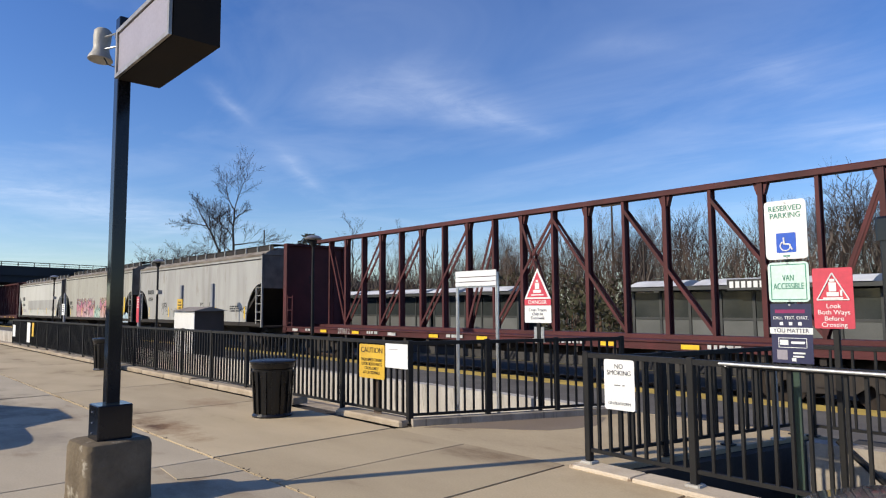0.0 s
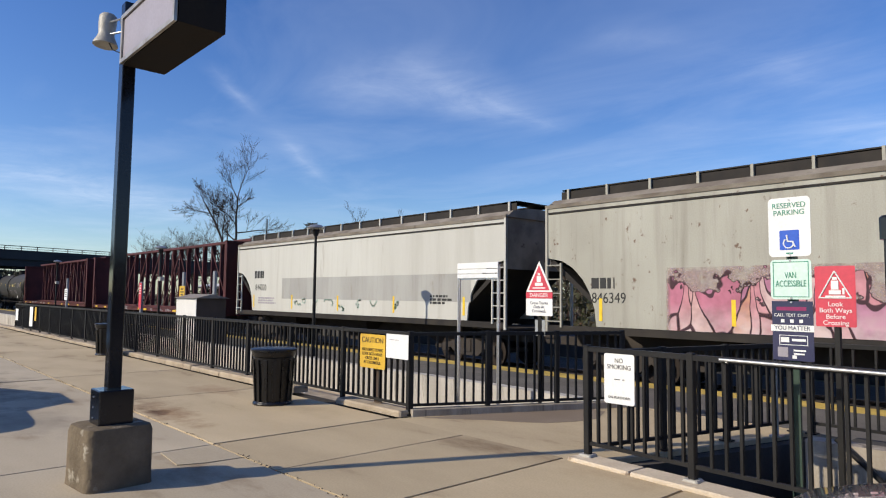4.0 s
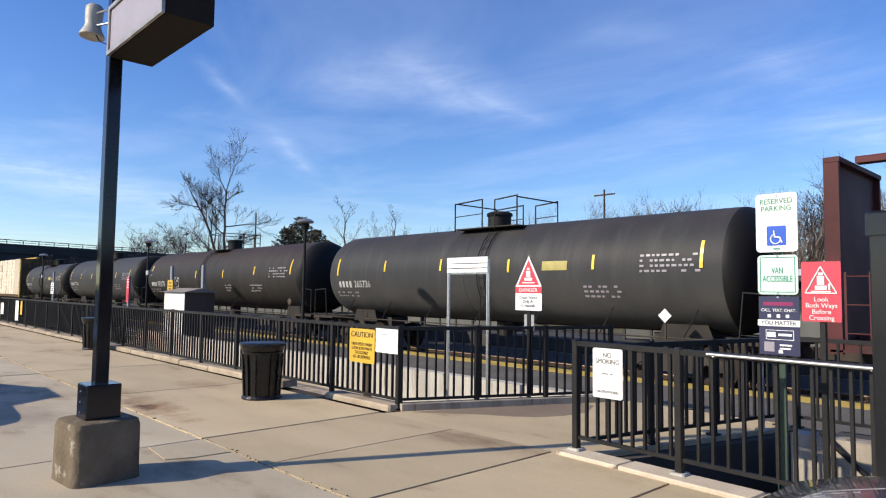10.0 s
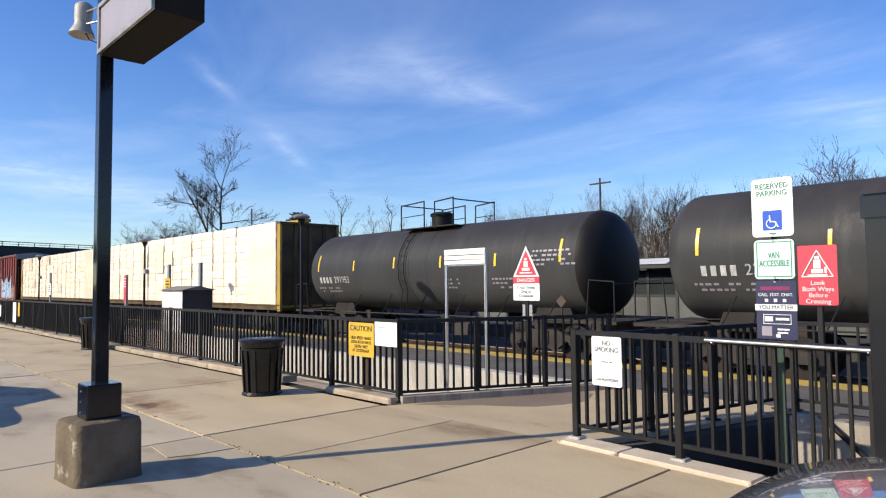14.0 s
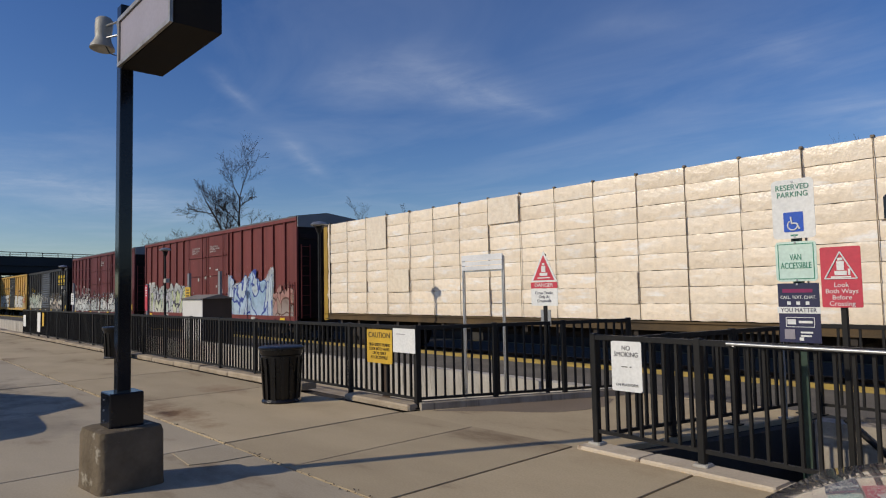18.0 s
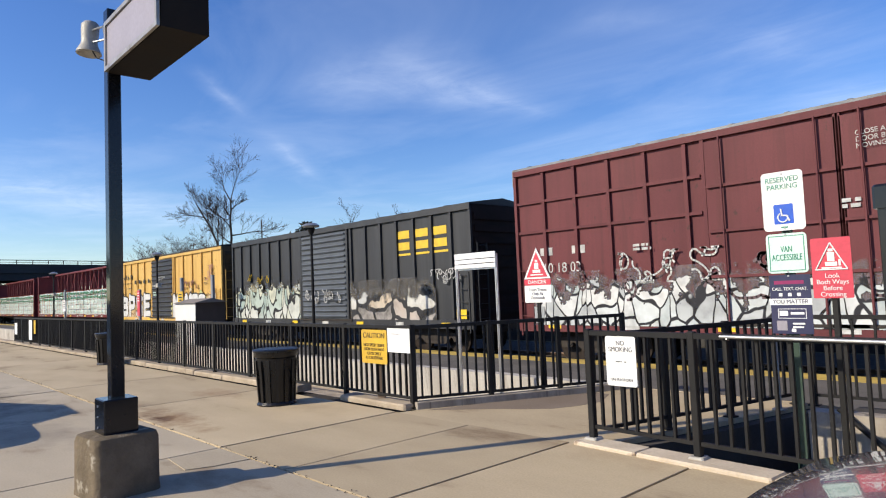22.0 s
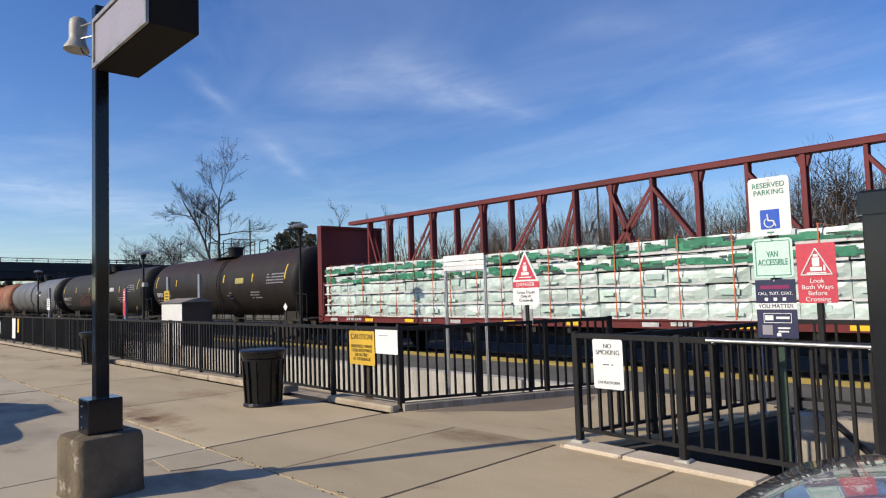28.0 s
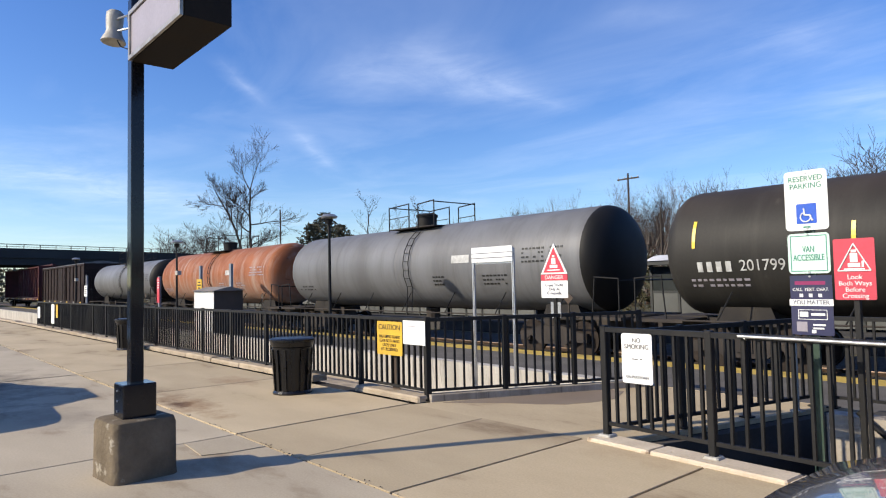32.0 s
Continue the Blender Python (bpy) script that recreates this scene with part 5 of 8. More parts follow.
# ---- bollard and parked cars ----
def car(name, paint, label, loc, rz):
    t = thing(name, label, "car", loc, "parked cars", rz=rz)
    # sections from nose to tail: x, half width, sill z, deck z, crown
    sec = [(-2.34, 0.50, 0.34, 0.70), (-2.31, 0.64, 0.27, 0.79), (-2.24, 0.76, 0.23, 0.845), (-2.10, 0.85, 0.20, 0.88), (-1.9, 0.885, 0.20, 0.90), (-1.6, 0.90, 0.19, 0.92), (-1.0, 0.91, 0.19, 0.94), (-0.75, 0.91, 0.19, 0.95), (0.9, 0.91, 0.19, 0.96), (1.6, 0.90, 0.20, 0.98), (2.1, 0.86, 0.24, 0.96), (2.3, 0.76, 0.34, 0.85)]
    c, f = [], []
    for x, w, z0, z1 in sec:
        c += [(x, -w * 0.93, z0), (x, -w, z0 + 0.18), (x, -w, z1 - 0.14), (x, -w * 0.93, z1 - 0.03), (x, -w * 0.6, z1 + 0.02), (x, 0, z1 + 0.035), (x, w * 0.6, z1 + 0.02), (x, w * 0.93, z1 - 0.03), (x, w, z1 - 0.14), (x, w, z0 + 0.18), (x, w * 0.93, z0)]
    n = 11
    for k in range(len(sec) - 1):
        f += [(k * n + i, k * n + (i + 1) % n, (k + 1) * n + (i + 1) % n, (k + 1) * n + i) for i in range(n)]
    f += [tuple(reversed(range(n))), tuple(range((len(sec) - 1) * n, len(sec) * n))]
    body = part("body", Geo().take(c, f), paint, t, smooth=True)
    cab = [(-0.9, 0.78, 0.93), (-0.1, 0.62, 1.42), (1.0, 0.62, 1.45), (1.9, 0.76, 0.97)]
    c2, f2 = [], []
    for x, w, z in cab:
        c2 += [(x, -w, z), (x, w, z)]
    c2 += [(-0.9, -0.80, 0.90), (-0.9, 0.80, 0.90), (1.9, -0.80, 0.90), (1.9, 0.80, 0.90)]
    part("windscreen", Geo().take(c2, [(0, 2, 3, 1)]), "car_glass", t)
    part("rear_window", Geo().take(c2, [(4, 6, 7, 5)]), "car_glass", t)
    part("side_window", Geo().take(c2, [(0, 2, 4, 6)]), "car_glass", t)
    part("side_window", Geo().take(c2, [(1, 3, 5, 7)]), "car_glass", t)
    part("roof", Geo().take([(x, y, z + dz) for dz in (0.0, 0.03) for x, y, z in ((-0.12, -0.63, 1.42), (-0.12, 0.63, 1.42), (1.02, 0.63, 1.45), (1.02, -0.63, 1.45))], [(0, 1, 2, 3), (4, 5, 6, 7), (0, 1, 5, 4), (1, 2, 6, 5), (2, 3, 7, 6), (3, 0, 4, 7)]), paint, t)
    for s in (-1, 1):
        part("headlight", Geo().lathe([(0, 0), (0.10, 0.0), (0.08, 0.03), (0, 0.05)], 12, pose(-2.22, s * 0.62, 0.60, 0, -75, 0)), "headlight", t)
        for x in (-1.42, 1.42):
            w = part("wheel", Geo().rod((x, s * 0.72, 0.32), (x, s * 0.90, 0.32), 0.32, 24), "rubber", t, "black tyre")
            part("rim", Geo().rod((x, s * 0.895, 0.32), (x, s * 0.915, 0.32), 0.20, 16), "alu", w)
    return t


def near_things():
    t = thing("bollard_post", "black square steel post with a flat cap", "post", (-0.865, 3.86, 0.0))
    part("shaft", Geo().bbox(-0.06, 0.06, -0.06, 0.06, 0.0, 1.79, 0.006), "black_pole", t)
    part("cap", Geo().bbox(-0.075, 0.075, -0.075, 0.075, 1.76, 1.88, 0.012), "black_pole", t)
    part("foot_plate", Geo().box(-0.11, 0.11, -0.11, 0.11, 0.0, 0.02), "black_pole", t)
    car("parked_car", "car_paint", "dark grey car parked on the pavement, glossy bonnet", (1.445, 1.925, -0.018), 0)
    car("parked_car", "car_black", "black car parked on the pavement beside the joint", (-11.05, -0.50, 0.0), 180)


# ---- overpass, poles, trees ----
def overpass():
    t = thing("overpass", "dark steel girder road bridge across the tracks", "bridge", kind="structure")
    q = Matrix.Translation((-100.5, 0, 0)) @ Matrix.Rotation(radians(16.7), 4, "Z")
    part("deck", Geo().box(-6, 6, -140, 110, 5.65, 6.55, q), "bridge", t)
    for x in (-5.6, -2, 2, 5.6):
        part("girder", Geo().box(x - 0.2, x + 0.2, -140, 110, 4.75, 5.65, q), "bridge", t)
    part("parapet", Geo().box(5.7, 6.0, -140, 110, 6.55, 6.86, q), "bridge", t)
    rl = part("guard_rail", Geo().box(5.8, 5.87, -140, 110, 7.33, 7.42, q), "bridge", t)
    part("lower_rail", Geo().box(5.8, 5.85, -140, 110, 7.06, 7.11, q), "bridge", rl)
    g = Geo()
    for i in range(125):
        g.box(5.8, 5.86, -140 + i * 2, -139.92 + i * 2, 6.8, 7.36, q)
    part("guard_post", g, "bridge", rl)
    for y in (-6, 9, 30):
        for x in (-4.5, 0, 4.5):
            part("pier", Geo().rod(q @ Vector((x, y, -0.8)), q @ Vector((x, y, 4.05)), 0.55, 14), "bridge_c", t, smooth=True)
        part("pier_cap", Geo().box(-5.8, 5.8, y - 0.7, y + 0.7, 4.05, 4.75, q), "bridge_c", t)


def limb_tree(seed, height, spread, levels, twigs=True, lean=0.0, kids=(3, 5), thin=1.0, leader=0.62, short=1.0, dw=1.0):
    """Corners and faces of a bare tree: a tapered trunk and limbs that fork into twigs. Returns trunk and crown."""
    rr = random.Random(seed)
    trunk, crown = Geo(), Geo()

    def grow(p, d, ln, r, lv, geo):
        steps = 7 if lv == 0 and leader > 0.7 else 4 if lv < 2 else 2
        pts = [p]
        for i in range(steps):
            d = (d + Vector((rr.uniform(-1, 1), rr.uniform(-1, 1), rr.uniform(-0.35, 0.75))) * (0.10 + 0.05 * lv)).normalized()
            q = p + d * (ln / steps)
            ra, rb = r * (1 - 0.62 * i / steps), r * (1 - 0.62 * (i + 1) / steps)
            geo.rod(p, q, ra, 6 if lv == 0 else (4 if lv < 2 else 3), rb, caps=False)
            p = q
            pts.append(p)
            if lv < levels:
                nk = rr.randint(*kids) if i >= ((2 if steps == 7 else 1) if lv == 0 else 0) else 0
                for _ in range(max(1, nk // 2) if i < steps - 1 and nk else nk):
                    side = Vector((rr.uniform(-1, 1), rr.uniform(-1, 1), 0)).normalized()
                    nd = (d * rr.uniform(0.6, 1.0) * dw + side * rr.uniform(0.5, 1.0) * spread + Vector((0, 0, 0.15))).normalized()
                    grow(p, nd, ln * rr.uniform(0.42, 0.66) * (short if lv == 0 else 1.0), max(rb * rr.uniform(0.5, 0.75), 0.009 * height / 10 * thin), lv + 1, crown)

    grow(Vector((0, 0, 0)), Vector((lean, 0, 1)).normalized(), height * leader, height * 0.017 * thin, 0, trunk)
    return trunk, crown


def old_tree(seed, trunk, limbs, way, twig=0.020, forks=3):
    """A bare tree with a trunk that bends (angle at foot and top, length, radius) and limbs (place along it, angle at foot and tip, length); way: the side to which the angles lean."""
    rr = random.Random(seed)
    bole, crown = Geo(), Geo()
    side, deep = Vector((way[0], way[1], 0)).normalized(), Vector((-way[1], way[0], 0)).normalized()

    def stem(p, a0, a1, ln, r, r1, n, geo, skew):
        pts = [p]
        for i in range(n):
            a = radians(a0 + (a1 - a0) * i / max(n - 1, 1) + rr.uniform(-6, 6))
            d = (side * math.sin(a) + Vector((0, 0, math.cos(a))) + deep * skew).normalized()
            q = p + d * (ln / n)
            geo.rod(p, q, r + (r1 - r) * i / n, 5, r + (r1 - r) * (i + 1) / n, caps=False)
            p = q
            pts.append(p)
        return pts

    def twigs(p, d, ln, r, lv):
        for i in range(3):
            d = (d + Vector((rr.uniform(-1, 1), rr.uniform(-1, 1), rr.uniform(-0.25, 0.7))) * 0.17).normalized()
            q = p + d * (ln / 3)
            crown.rod(p, q, max(r * (1 - i * 0.22), twig), 3, max(r * (0.78 - i * 0.22), twig), caps=False)
            p = q
            if lv < forks:
                for _ in range(2 if i else 1):
                    e = (d * 0.9 + Vector((rr.uniform(-1, 1), rr.uniform(-1, 1), rr.uniform(-0.4, 0.7))).normalized() * 0.66).normalized()
                    twigs(p, e, ln * rr.uniform(0.42, 0.7), r * 0.5, lv + 1)

    a0, a1, ln, r = trunk
    line = stem(Vector((0, 0, 0)), a0, a1, ln, r, r * 0.42, 12, bole, 0.0)
    for f, b0, b1, L in limbs:
        k = min(int(f * 12), 11)
        p = line[k].lerp(line[k + 1], f * 12 - k)
        rl = r * (0.56 - 0.24 * f)
        arm = stem(p, b0, b1, L, rl, rl * 0.3, 7, crown, rr.uniform(-0.35, 0.35))
        for i in range(2, 8):
            d = (arm[i] - arm[i - 1]).normalized()
            for _ in range(2 if i < 7 else 3):
                e = (d + Vector((rr.uniform(-1, 1), rr.uniform(-1, 1), rr.uniform(-0.4, 0.6))).normalized() * 0.9).normalized()
                twigs(arm[i], e, min(2.6, L * rr.uniform(0.30, 0.52)), rl * 0.24, 1)
    return bole, crown


def leader_tree(seed, h, spread, lean, limbs):
    """A bare tree whose trunk runs straight up to the top, with limbs all round it that fork into fine twigs."""
    rr = random.Random(seed)
    trunk, crown = Geo(), Geo()

    def limb(p, d, ln, r, lv):
        steps = 5 if lv == 0 else 3
        for i in range(steps):
            d = (d + Vector((rr.uniform(-1, 1), rr.uniform(-1, 1), rr.uniform(-0.3, 0.9))) * ((0.16 if h > 13 else 0.10) + 0.06 * lv)).normalized()
            q = p + d * (ln / steps)
            ra, rb = r * (1 - 0.75 * i / steps), r * (1 - 0.75 * (i + 1) / steps)
            crown.rod(p, q, ra, 4 if lv == 0 else 3, rb, caps=False)
            p = q
            if lv < 3:
                for _ in range(1 if i < steps - 1 else 2):
                    side = Vector((rr.uniform(-1, 1), rr.uniform(-1, 1), rr.uniform(-0.2, 0.6))).normalized()
                    limb(p, (d * 0.8 + side * 0.8).normalized(), ln * rr.uniform(0.34, 0.60), max(rb * 0.7, 0.026 * h / 20 if h > 13 else 0.010), lv + 1)

    pts = []
    for i in range(13):
        f = i / 12
        pts.append(Vector((lean * h * 0.41 * f ** 1.3 + 0.10 * math.sin(2.7 * i + seed), lean * h * 0.9 * f ** 1.3 + 0.10 * math.sin(1.9 * i), h * f)))
        if i:
            trunk.rod(pts[-2], pts[-1], 0.36 * (h / 20) * (1 - 0.9 * (i - 1) / 12), 7, 0.36 * (h / 20) * (1 - 0.9 * f), caps=False)
    for k in range(limbs):
        f = 0.30 + 0.68 * k / (limbs - 1)
        i = min(int(f * 12), 11)
        p = pts[i].lerp(pts[i + 1], f * 12 - i)
        a = 2.4 * k + rr.uniform(-0.4, 0.4)
        d = Vector((math.cos(a) * spread, math.sin(a) * spread, rr.uniform(0.5, 1.1))).normalized()
        limb(p, d, h * (0.30 - 0.17 * f) * rr.uniform(0.8, 1.25), (0.20 if h > 13 else 0.12) * (h / 20) * (1.15 - 0.7 * f), 0)
    return trunk, crown


def trees():
    # the two old bare trees beyond the track
    for x, y, lab, seed, trunk, limbs in (
            (-90.3, 42.0, "tall bare winter tree that forks near its top", 3, (1, 0, 16.2, 0.27),
             ((1.0, -28, -8, 3.8), (1.0, 10, 26, 5.0), (0.75, -30, -70, 4.0), (0.69, 80, 92, 4.2), (0.50, 55, 84, 3.2), (0.86, -40, -20, 2.2), (0.92, 48, 56, 1.8), (0.62, -52, -30, 3.0), (0.42, 30, 60, 2.6))),
            (-91.0, 41.6, "bare winter tree with a leaning trunk and spreading limbs", 6, (2, -31, 16.0, 0.26),
             ((1.0, -30, -16, 1.9), (0.90, -76, -90, 2.6), (0.36, -62, -76, 4.4), (0.46, -52, -34, 3.8), (0.52, 4, -8, 4.6), (0.62, 0, 6, 3.6), (0.75, 2, 14, 2.8), (0.84, -10, 4, 2.6), (0.28, -68, -84, 3.2)))):
        t = thing("bare_tree", lab, "tree", (x, y, -0.8), "bare trees")
        a, b = old_tree(seed, trunk, [(f, b0, b1, ln * 1.15) for f, b0, b1, ln in limbs], (0.423, 0.906), 0.011, 3)
        part("trunk", a, "bark", t, smooth=True)
        part("crown", b, "twig", t)
    for x, y, h, seed in ((-13.2, 46, 9.2, 41), (-12.1, 46.5, 8.6, 42), (-14.4, 47, 7.8, 43), (-11.0, 46, 7.6, 44), (-24.0, 47, 8.2, 45), (-28.4, 48, 7.8, 46), (-9.6, 47, 7.4, 47)):
        t = thing("bare_tree", "tall slender bare winter tree above the woods", "tree", (x, y, -0.8), "slender bare trees")
        a, b = old_tree(seed, (-4, 5, h * 0.7, 0.11), ((0.55, -30, -12, h * 0.34), (0.6, 32, 14, h * 0.34), (0.8, -24, -6, h * 0.32), (0.85, 26, 10, h * 0.3), (1.0, -14, -4, h * 0.28), (1.0, 12, 6, h * 0.3)), (0.97, 0.24), 0.011, 2)
        part("trunk", a, "bark", t)
        part("crown", b, "twig", t)
    for x, y, h, seed in ((-136, 54, 13.5, 21), (-144, 53, 12.3, 22), (-151, 50.5, 13.5, 23), (-129, 57.5, 11.2, 24)):
        t = thing("bare_tree", "low bare winter tree in the distance", "tree", (x, y, -0.8), "distant bare trees")
        a, b = limb_tree(seed, h, 0.9, 3, kids=(4, 6), thin=1.5)
        part("trunk", a, "bark", t)
        part("crown", b, "twig", t)
    for x, y, h, seed in ((-72, 50, 12.5, 25), (-64, 52, 11.5, 29), (-69, 53, 10.5, 31)):
        t = thing("bare_tree", "slender bare winter tree behind the track", "tree", (x, y, -0.8), "slender bare trees")
        a, b = leader_tree(seed, h, 0.55, 0.0, 8)
        part("trunk", a, "bark", t)
        part("crown", b, "twig", t)
    # evergreens behind the track
    rr = random.Random(8)
    for x, y, h in ((-88.2, 51, 11.4), (-86.2, 52, 13.0), (-83.6, 53, 11.0), (-80.6, 53, 9.2)):
        t = thing("evergreen_tree", "dark evergreen tree beyond the track", "tree", (x, y, -0.8), "evergreens")
        part("trunk", Geo().rod((0, 0, 0), (0, 0, h * 0.9), 0.2, 8, 0.05), "bark", t)
        g = Geo()
        for i in range(2600):
            z = h * rr.uniform(0.12, 1.0)
            r = max(0.2, h - z) ** 0.55 * 1.05 * rr.uniform(0.1, 1.3) ** 1.2 + 0.15
            a = rr.uniform(0, 6.283)
            c = Vector((r * math.cos(a), r * math.sin(a), z))
            u = Vector((rr.uniform(-1, 1), rr.uniform(-1, 1), rr.uniform(-0.4, 0.6))).normalized() * rr.uniform(0.3, 0.65)
            v = Vector((rr.uniform(-1, 1), rr.uniform(-1, 1), rr.uniform(-1, 1))).normalized() * 0.2
            g.take([tuple(c - v), tuple(c + u), tuple(c + v)], [(0, 1, 2)])
        part("crown", g, "evergreen", t)
    # woods behind the far platform
    kinds = [limb_tree(100 + i, 10.5, 0.5, 3, kids=(3, 5), thin=0.8) for i in range(5)]
    for nm, mat, n, y0, y1, s0, s1, lab in (("woods", "twig", 230, 46, 70, 0.56, 0.88, "bare winter woods behind the platform"), ("red_woods", "twig_red", 180, 44, 62, 0.45, 0.78, "reddish bare brushwood behind the platform")):
        g = Geo()
        for i in range(n):
            x, y, s = rr.uniform(-92, 18), rr.uniform(y0, y1), rr.uniform(s0, s1)
            s *= 0.62 + 0.38 * min(1, max(0, (x + 75) / 35))
            m = Matrix.Translation((x, y, -0.8)) @ Matrix.Rotation(rr.uniform(0, 6.28), 4, "Z") @ Matrix.Diagonal((s, s, s, 1))
            arr = np.array(m)
            for q in kinds[i % 5]:
                k = len(g.v)
                v = np.array(q.v) @ arr[:3, :3].T + arr[:3, 3]
                g.v += [tuple(p) for p in v.tolist()]
                g.f += [tuple(k + j for j in fc) for fc in q.f]
        me = bpy.data.meshes.new(nm)
        me.from_pydata(g.v, [], g.f)
        me.materials.append(MAT[mat])
        tagged(new(nm, me), lab, "woods", kind="stuff")
    g = Geo()
    for i in range(16000):
        x, y = rr.uniform(-100, 20), rr.uniform(34, 48)
        hh = 2.6 + 1.6 * noise.noise(Vector((x * 0.12, y * 0.1, 0))) + (1.2 if y > 41 else 0)
        c = Vector((x, y, -0.8 + rr.uniform(0, 1) ** 0.7 * max(hh, 0.5)))
        u = Vector((rr.uniform(-1, 1), rr.uniform(-1, 1), rr.uniform(-0.2, 1))).normalized() * rr.uniform(0.25, 0.7)
        v = Vector((rr.uniform(-1, 1), rr.uniform(-1, 1), rr.uniform(-1, 1))).normalized() * 0.16
        g.take([tuple(c - v), tuple(c + u), tuple(c + v)], [(0, 1, 2)])
    b = Geo()
    for i in range(15000):
        x, y = rr.uniform(-100, 20), rr.uniform(40, 56)
        hh = 5.7 + 2.6 * noise.noise(Vector((x * 0.09, y * 0.08, 5)))
        c = Vector((x, y, -0.8 + rr.uniform(0.15, 1) * max(hh, 1.0)))
        u = Vector((rr.uniform(-0.5, 0.5), rr.uniform(-0.5, 0.5), 1)).normalized() * rr.uniform(0.7, 1.9)
        v = Vector((rr.uniform(-1, 1), rr.uniform(-1, 1), 0)).normalized() * rr.uniform(0.02, 0.065)
        b.take([tuple(c - v), tuple(c + u), tuple(c + v)], [(0, 1, 2)])
    me = bpy.data.meshes.new("brushwood")
    me.from_pydata(b.v, [], b.f)
    me.materials.append(MAT["brush"])
    tagged(new("brushwood", me), "brown leafless brushwood behind the far platform", "brushwood", kind="stuff")
    me = bpy.data.meshes.new("scrub")
    me.from_pydata(g.v, [], g.f)
    me.materials.append(MAT["scrub"])
    tagged(new("scrub", me), "dull green and brown scrub along the far side", "scrub", kind="stuff")
    # green bush at the far left, beyond the bridge
    g = Geo()
    for i in range(5000):
        a, z = rr.uniform(0, 6.283), rr.uniform(0, 1)
        r = 7 * math.sqrt(1 - z * z) * rr.uniform(0.75, 1.05)
        c = Vector((-152 + r * math.cos(a), 5.4 * r * math.sin(a) + 14, -0.8 + z * 6.4))
        u = Vector((rr.uniform(-1, 1), rr.uniform(-1, 1), rr.uniform(-0.2, 1))).normalized() * 0.8
        v = Vector((rr.uniform(-1, 1), rr.uniform(-1, 1), rr.uniform(-1, 1))).normalized() * 0.4
        g.take([tuple(c - v), tuple(c + u), tuple(c + v)], [(0, 1, 2)])
    me = bpy.data.meshes.new("bush")
    me.from_pydata(g.v, [], g.f)
    me.materials.append(MAT["evergreen"])
    tagged(new("bush", me), "dark green bushes beyond the bridge", "bush", kind="stuff")


def utility_poles():
    for x, y, h, arm, lab in ((-36.5, 56.5, 12.6, True, "wooden utility pole with a crossarm"), (-87, 45, 13.2, False, "thin bare pole beyond the track"), (-135.6, 54.6, 13.9, True, "distant wooden utility pole with a crossarm"), (-20.5, 35, 6.4, False, "thin utility pole behind the shelters")):
        t = thing("utility_pole", lab, "utility pole", (x, y, -0.8), "utility poles")
        part("shaft", Geo().rod((0, 0, 0), (0, 0, h), 0.13 if y > 40 else 0.07, 8, 0.09 if y > 40 else 0.05), "bark", t, smooth=True)
        if arm:
            part("crossarm", Geo().box(-1.2, 1.2, -0.06, 0.06, h - 0.6, h - 0.46), "bark", t)
            for dx in (-1.1, -0.4, 0.4, 1.1):
                part("insulator", Geo().rod((dx, 0, h - 0.46), (dx, 0, h - 0.3), 0.04, 6), "galv", t)


# ---- the train: local x from the tail end of each car, y to the far side, z from the rail head ----
SPEED = 12.27
CARS = []


def rail_car(name, label, off, group=""):
    t = thing(name, label, "rail car", (off + SPEED * -16, TRACK_Y, RAIL_Z), group or "freight train")
    CARS.append((t, off))
    return t


def load_thing(name, label, off):
    t = thing(name, label, "cargo", (off + SPEED * -16, TRACK_Y, RAIL_Z), "train loads")
    CARS.append((t, off))
    return t


SHARED = {}


def shared(key, make):
    if key not in SHARED:
        SHARED[key] = make()
    return SHARED[key]


def piece(name, mesh, parent, loc=(0, 0, 0), label="", rot=None):
    o = new(name, mesh)
    o.parent, o.location = parent, loc
    if rot:
        o.rotation_euler = rot
    if label:
        o["label"] = label
    return o


def trucks(t, xs):
    """Four-wheel trucks under a car: side frames, bolster, springs, wheels on axles."""
    def frame_mesh():
        return Geo().plate([(-1.15, 0.38), (-0.95, 0.38), (-0.75, 0.52), (-0.45, 0.30), (0.45, 0.30), (0.75, 0.52), (0.95, 0.38), (1.15, 0.38), (1.15, 0.62), (0.8, 0.66), (0.4, 0.80), (-0.4, 0.80), (-0.8, 0.66), (-1.15, 0.62)], -0.07, 0.07).mesh("side_frame", "under")

    def wheel_mesh():
        return Geo().lathe([(0, -0.07), (0.20, -0.07), (0.38, -0.045), (0.457, -0.07), (0.457, 0.05), (0.485, 0.07), (0.36, 0.07), (0.2, 0.06), (0, 0.06)], 20, Matrix.Rotation(radians(-90), 4, "X")).mesh("wheel", "wheel", True)

    def axle_mesh():
        return Geo().rod((0, -1.05, 0), (0, 1.05, 0), 0.08, 10).mesh("axle", "under", True)

    def bolster_mesh():
        return Geo().box(-0.18, 0.18, -1.1, 1.1, 0.42, 0.78).mesh("bolster", "under")
    for x in xs:
        tr = piece("truck", shared("bolster", bolster_mesh), t, (x, 0, 0), "grimy four-wheel truck")
        for s in (-1, 1):
            piece("side_frame", shared("frame", frame_mesh), tr, (0, s * 1.0, 0))
        for dx in (-0.88, 0.88):
            piece("axle", shared("axle", axle_mesh), tr, (dx, 0, 0.457))
            for s in (-1, 1):
                piece("wheel", shared("wheel", wheel_mesh), tr, (dx, s * 0.76, 0.457), rot=(0, 0, 0 if s > 0 else math.pi))


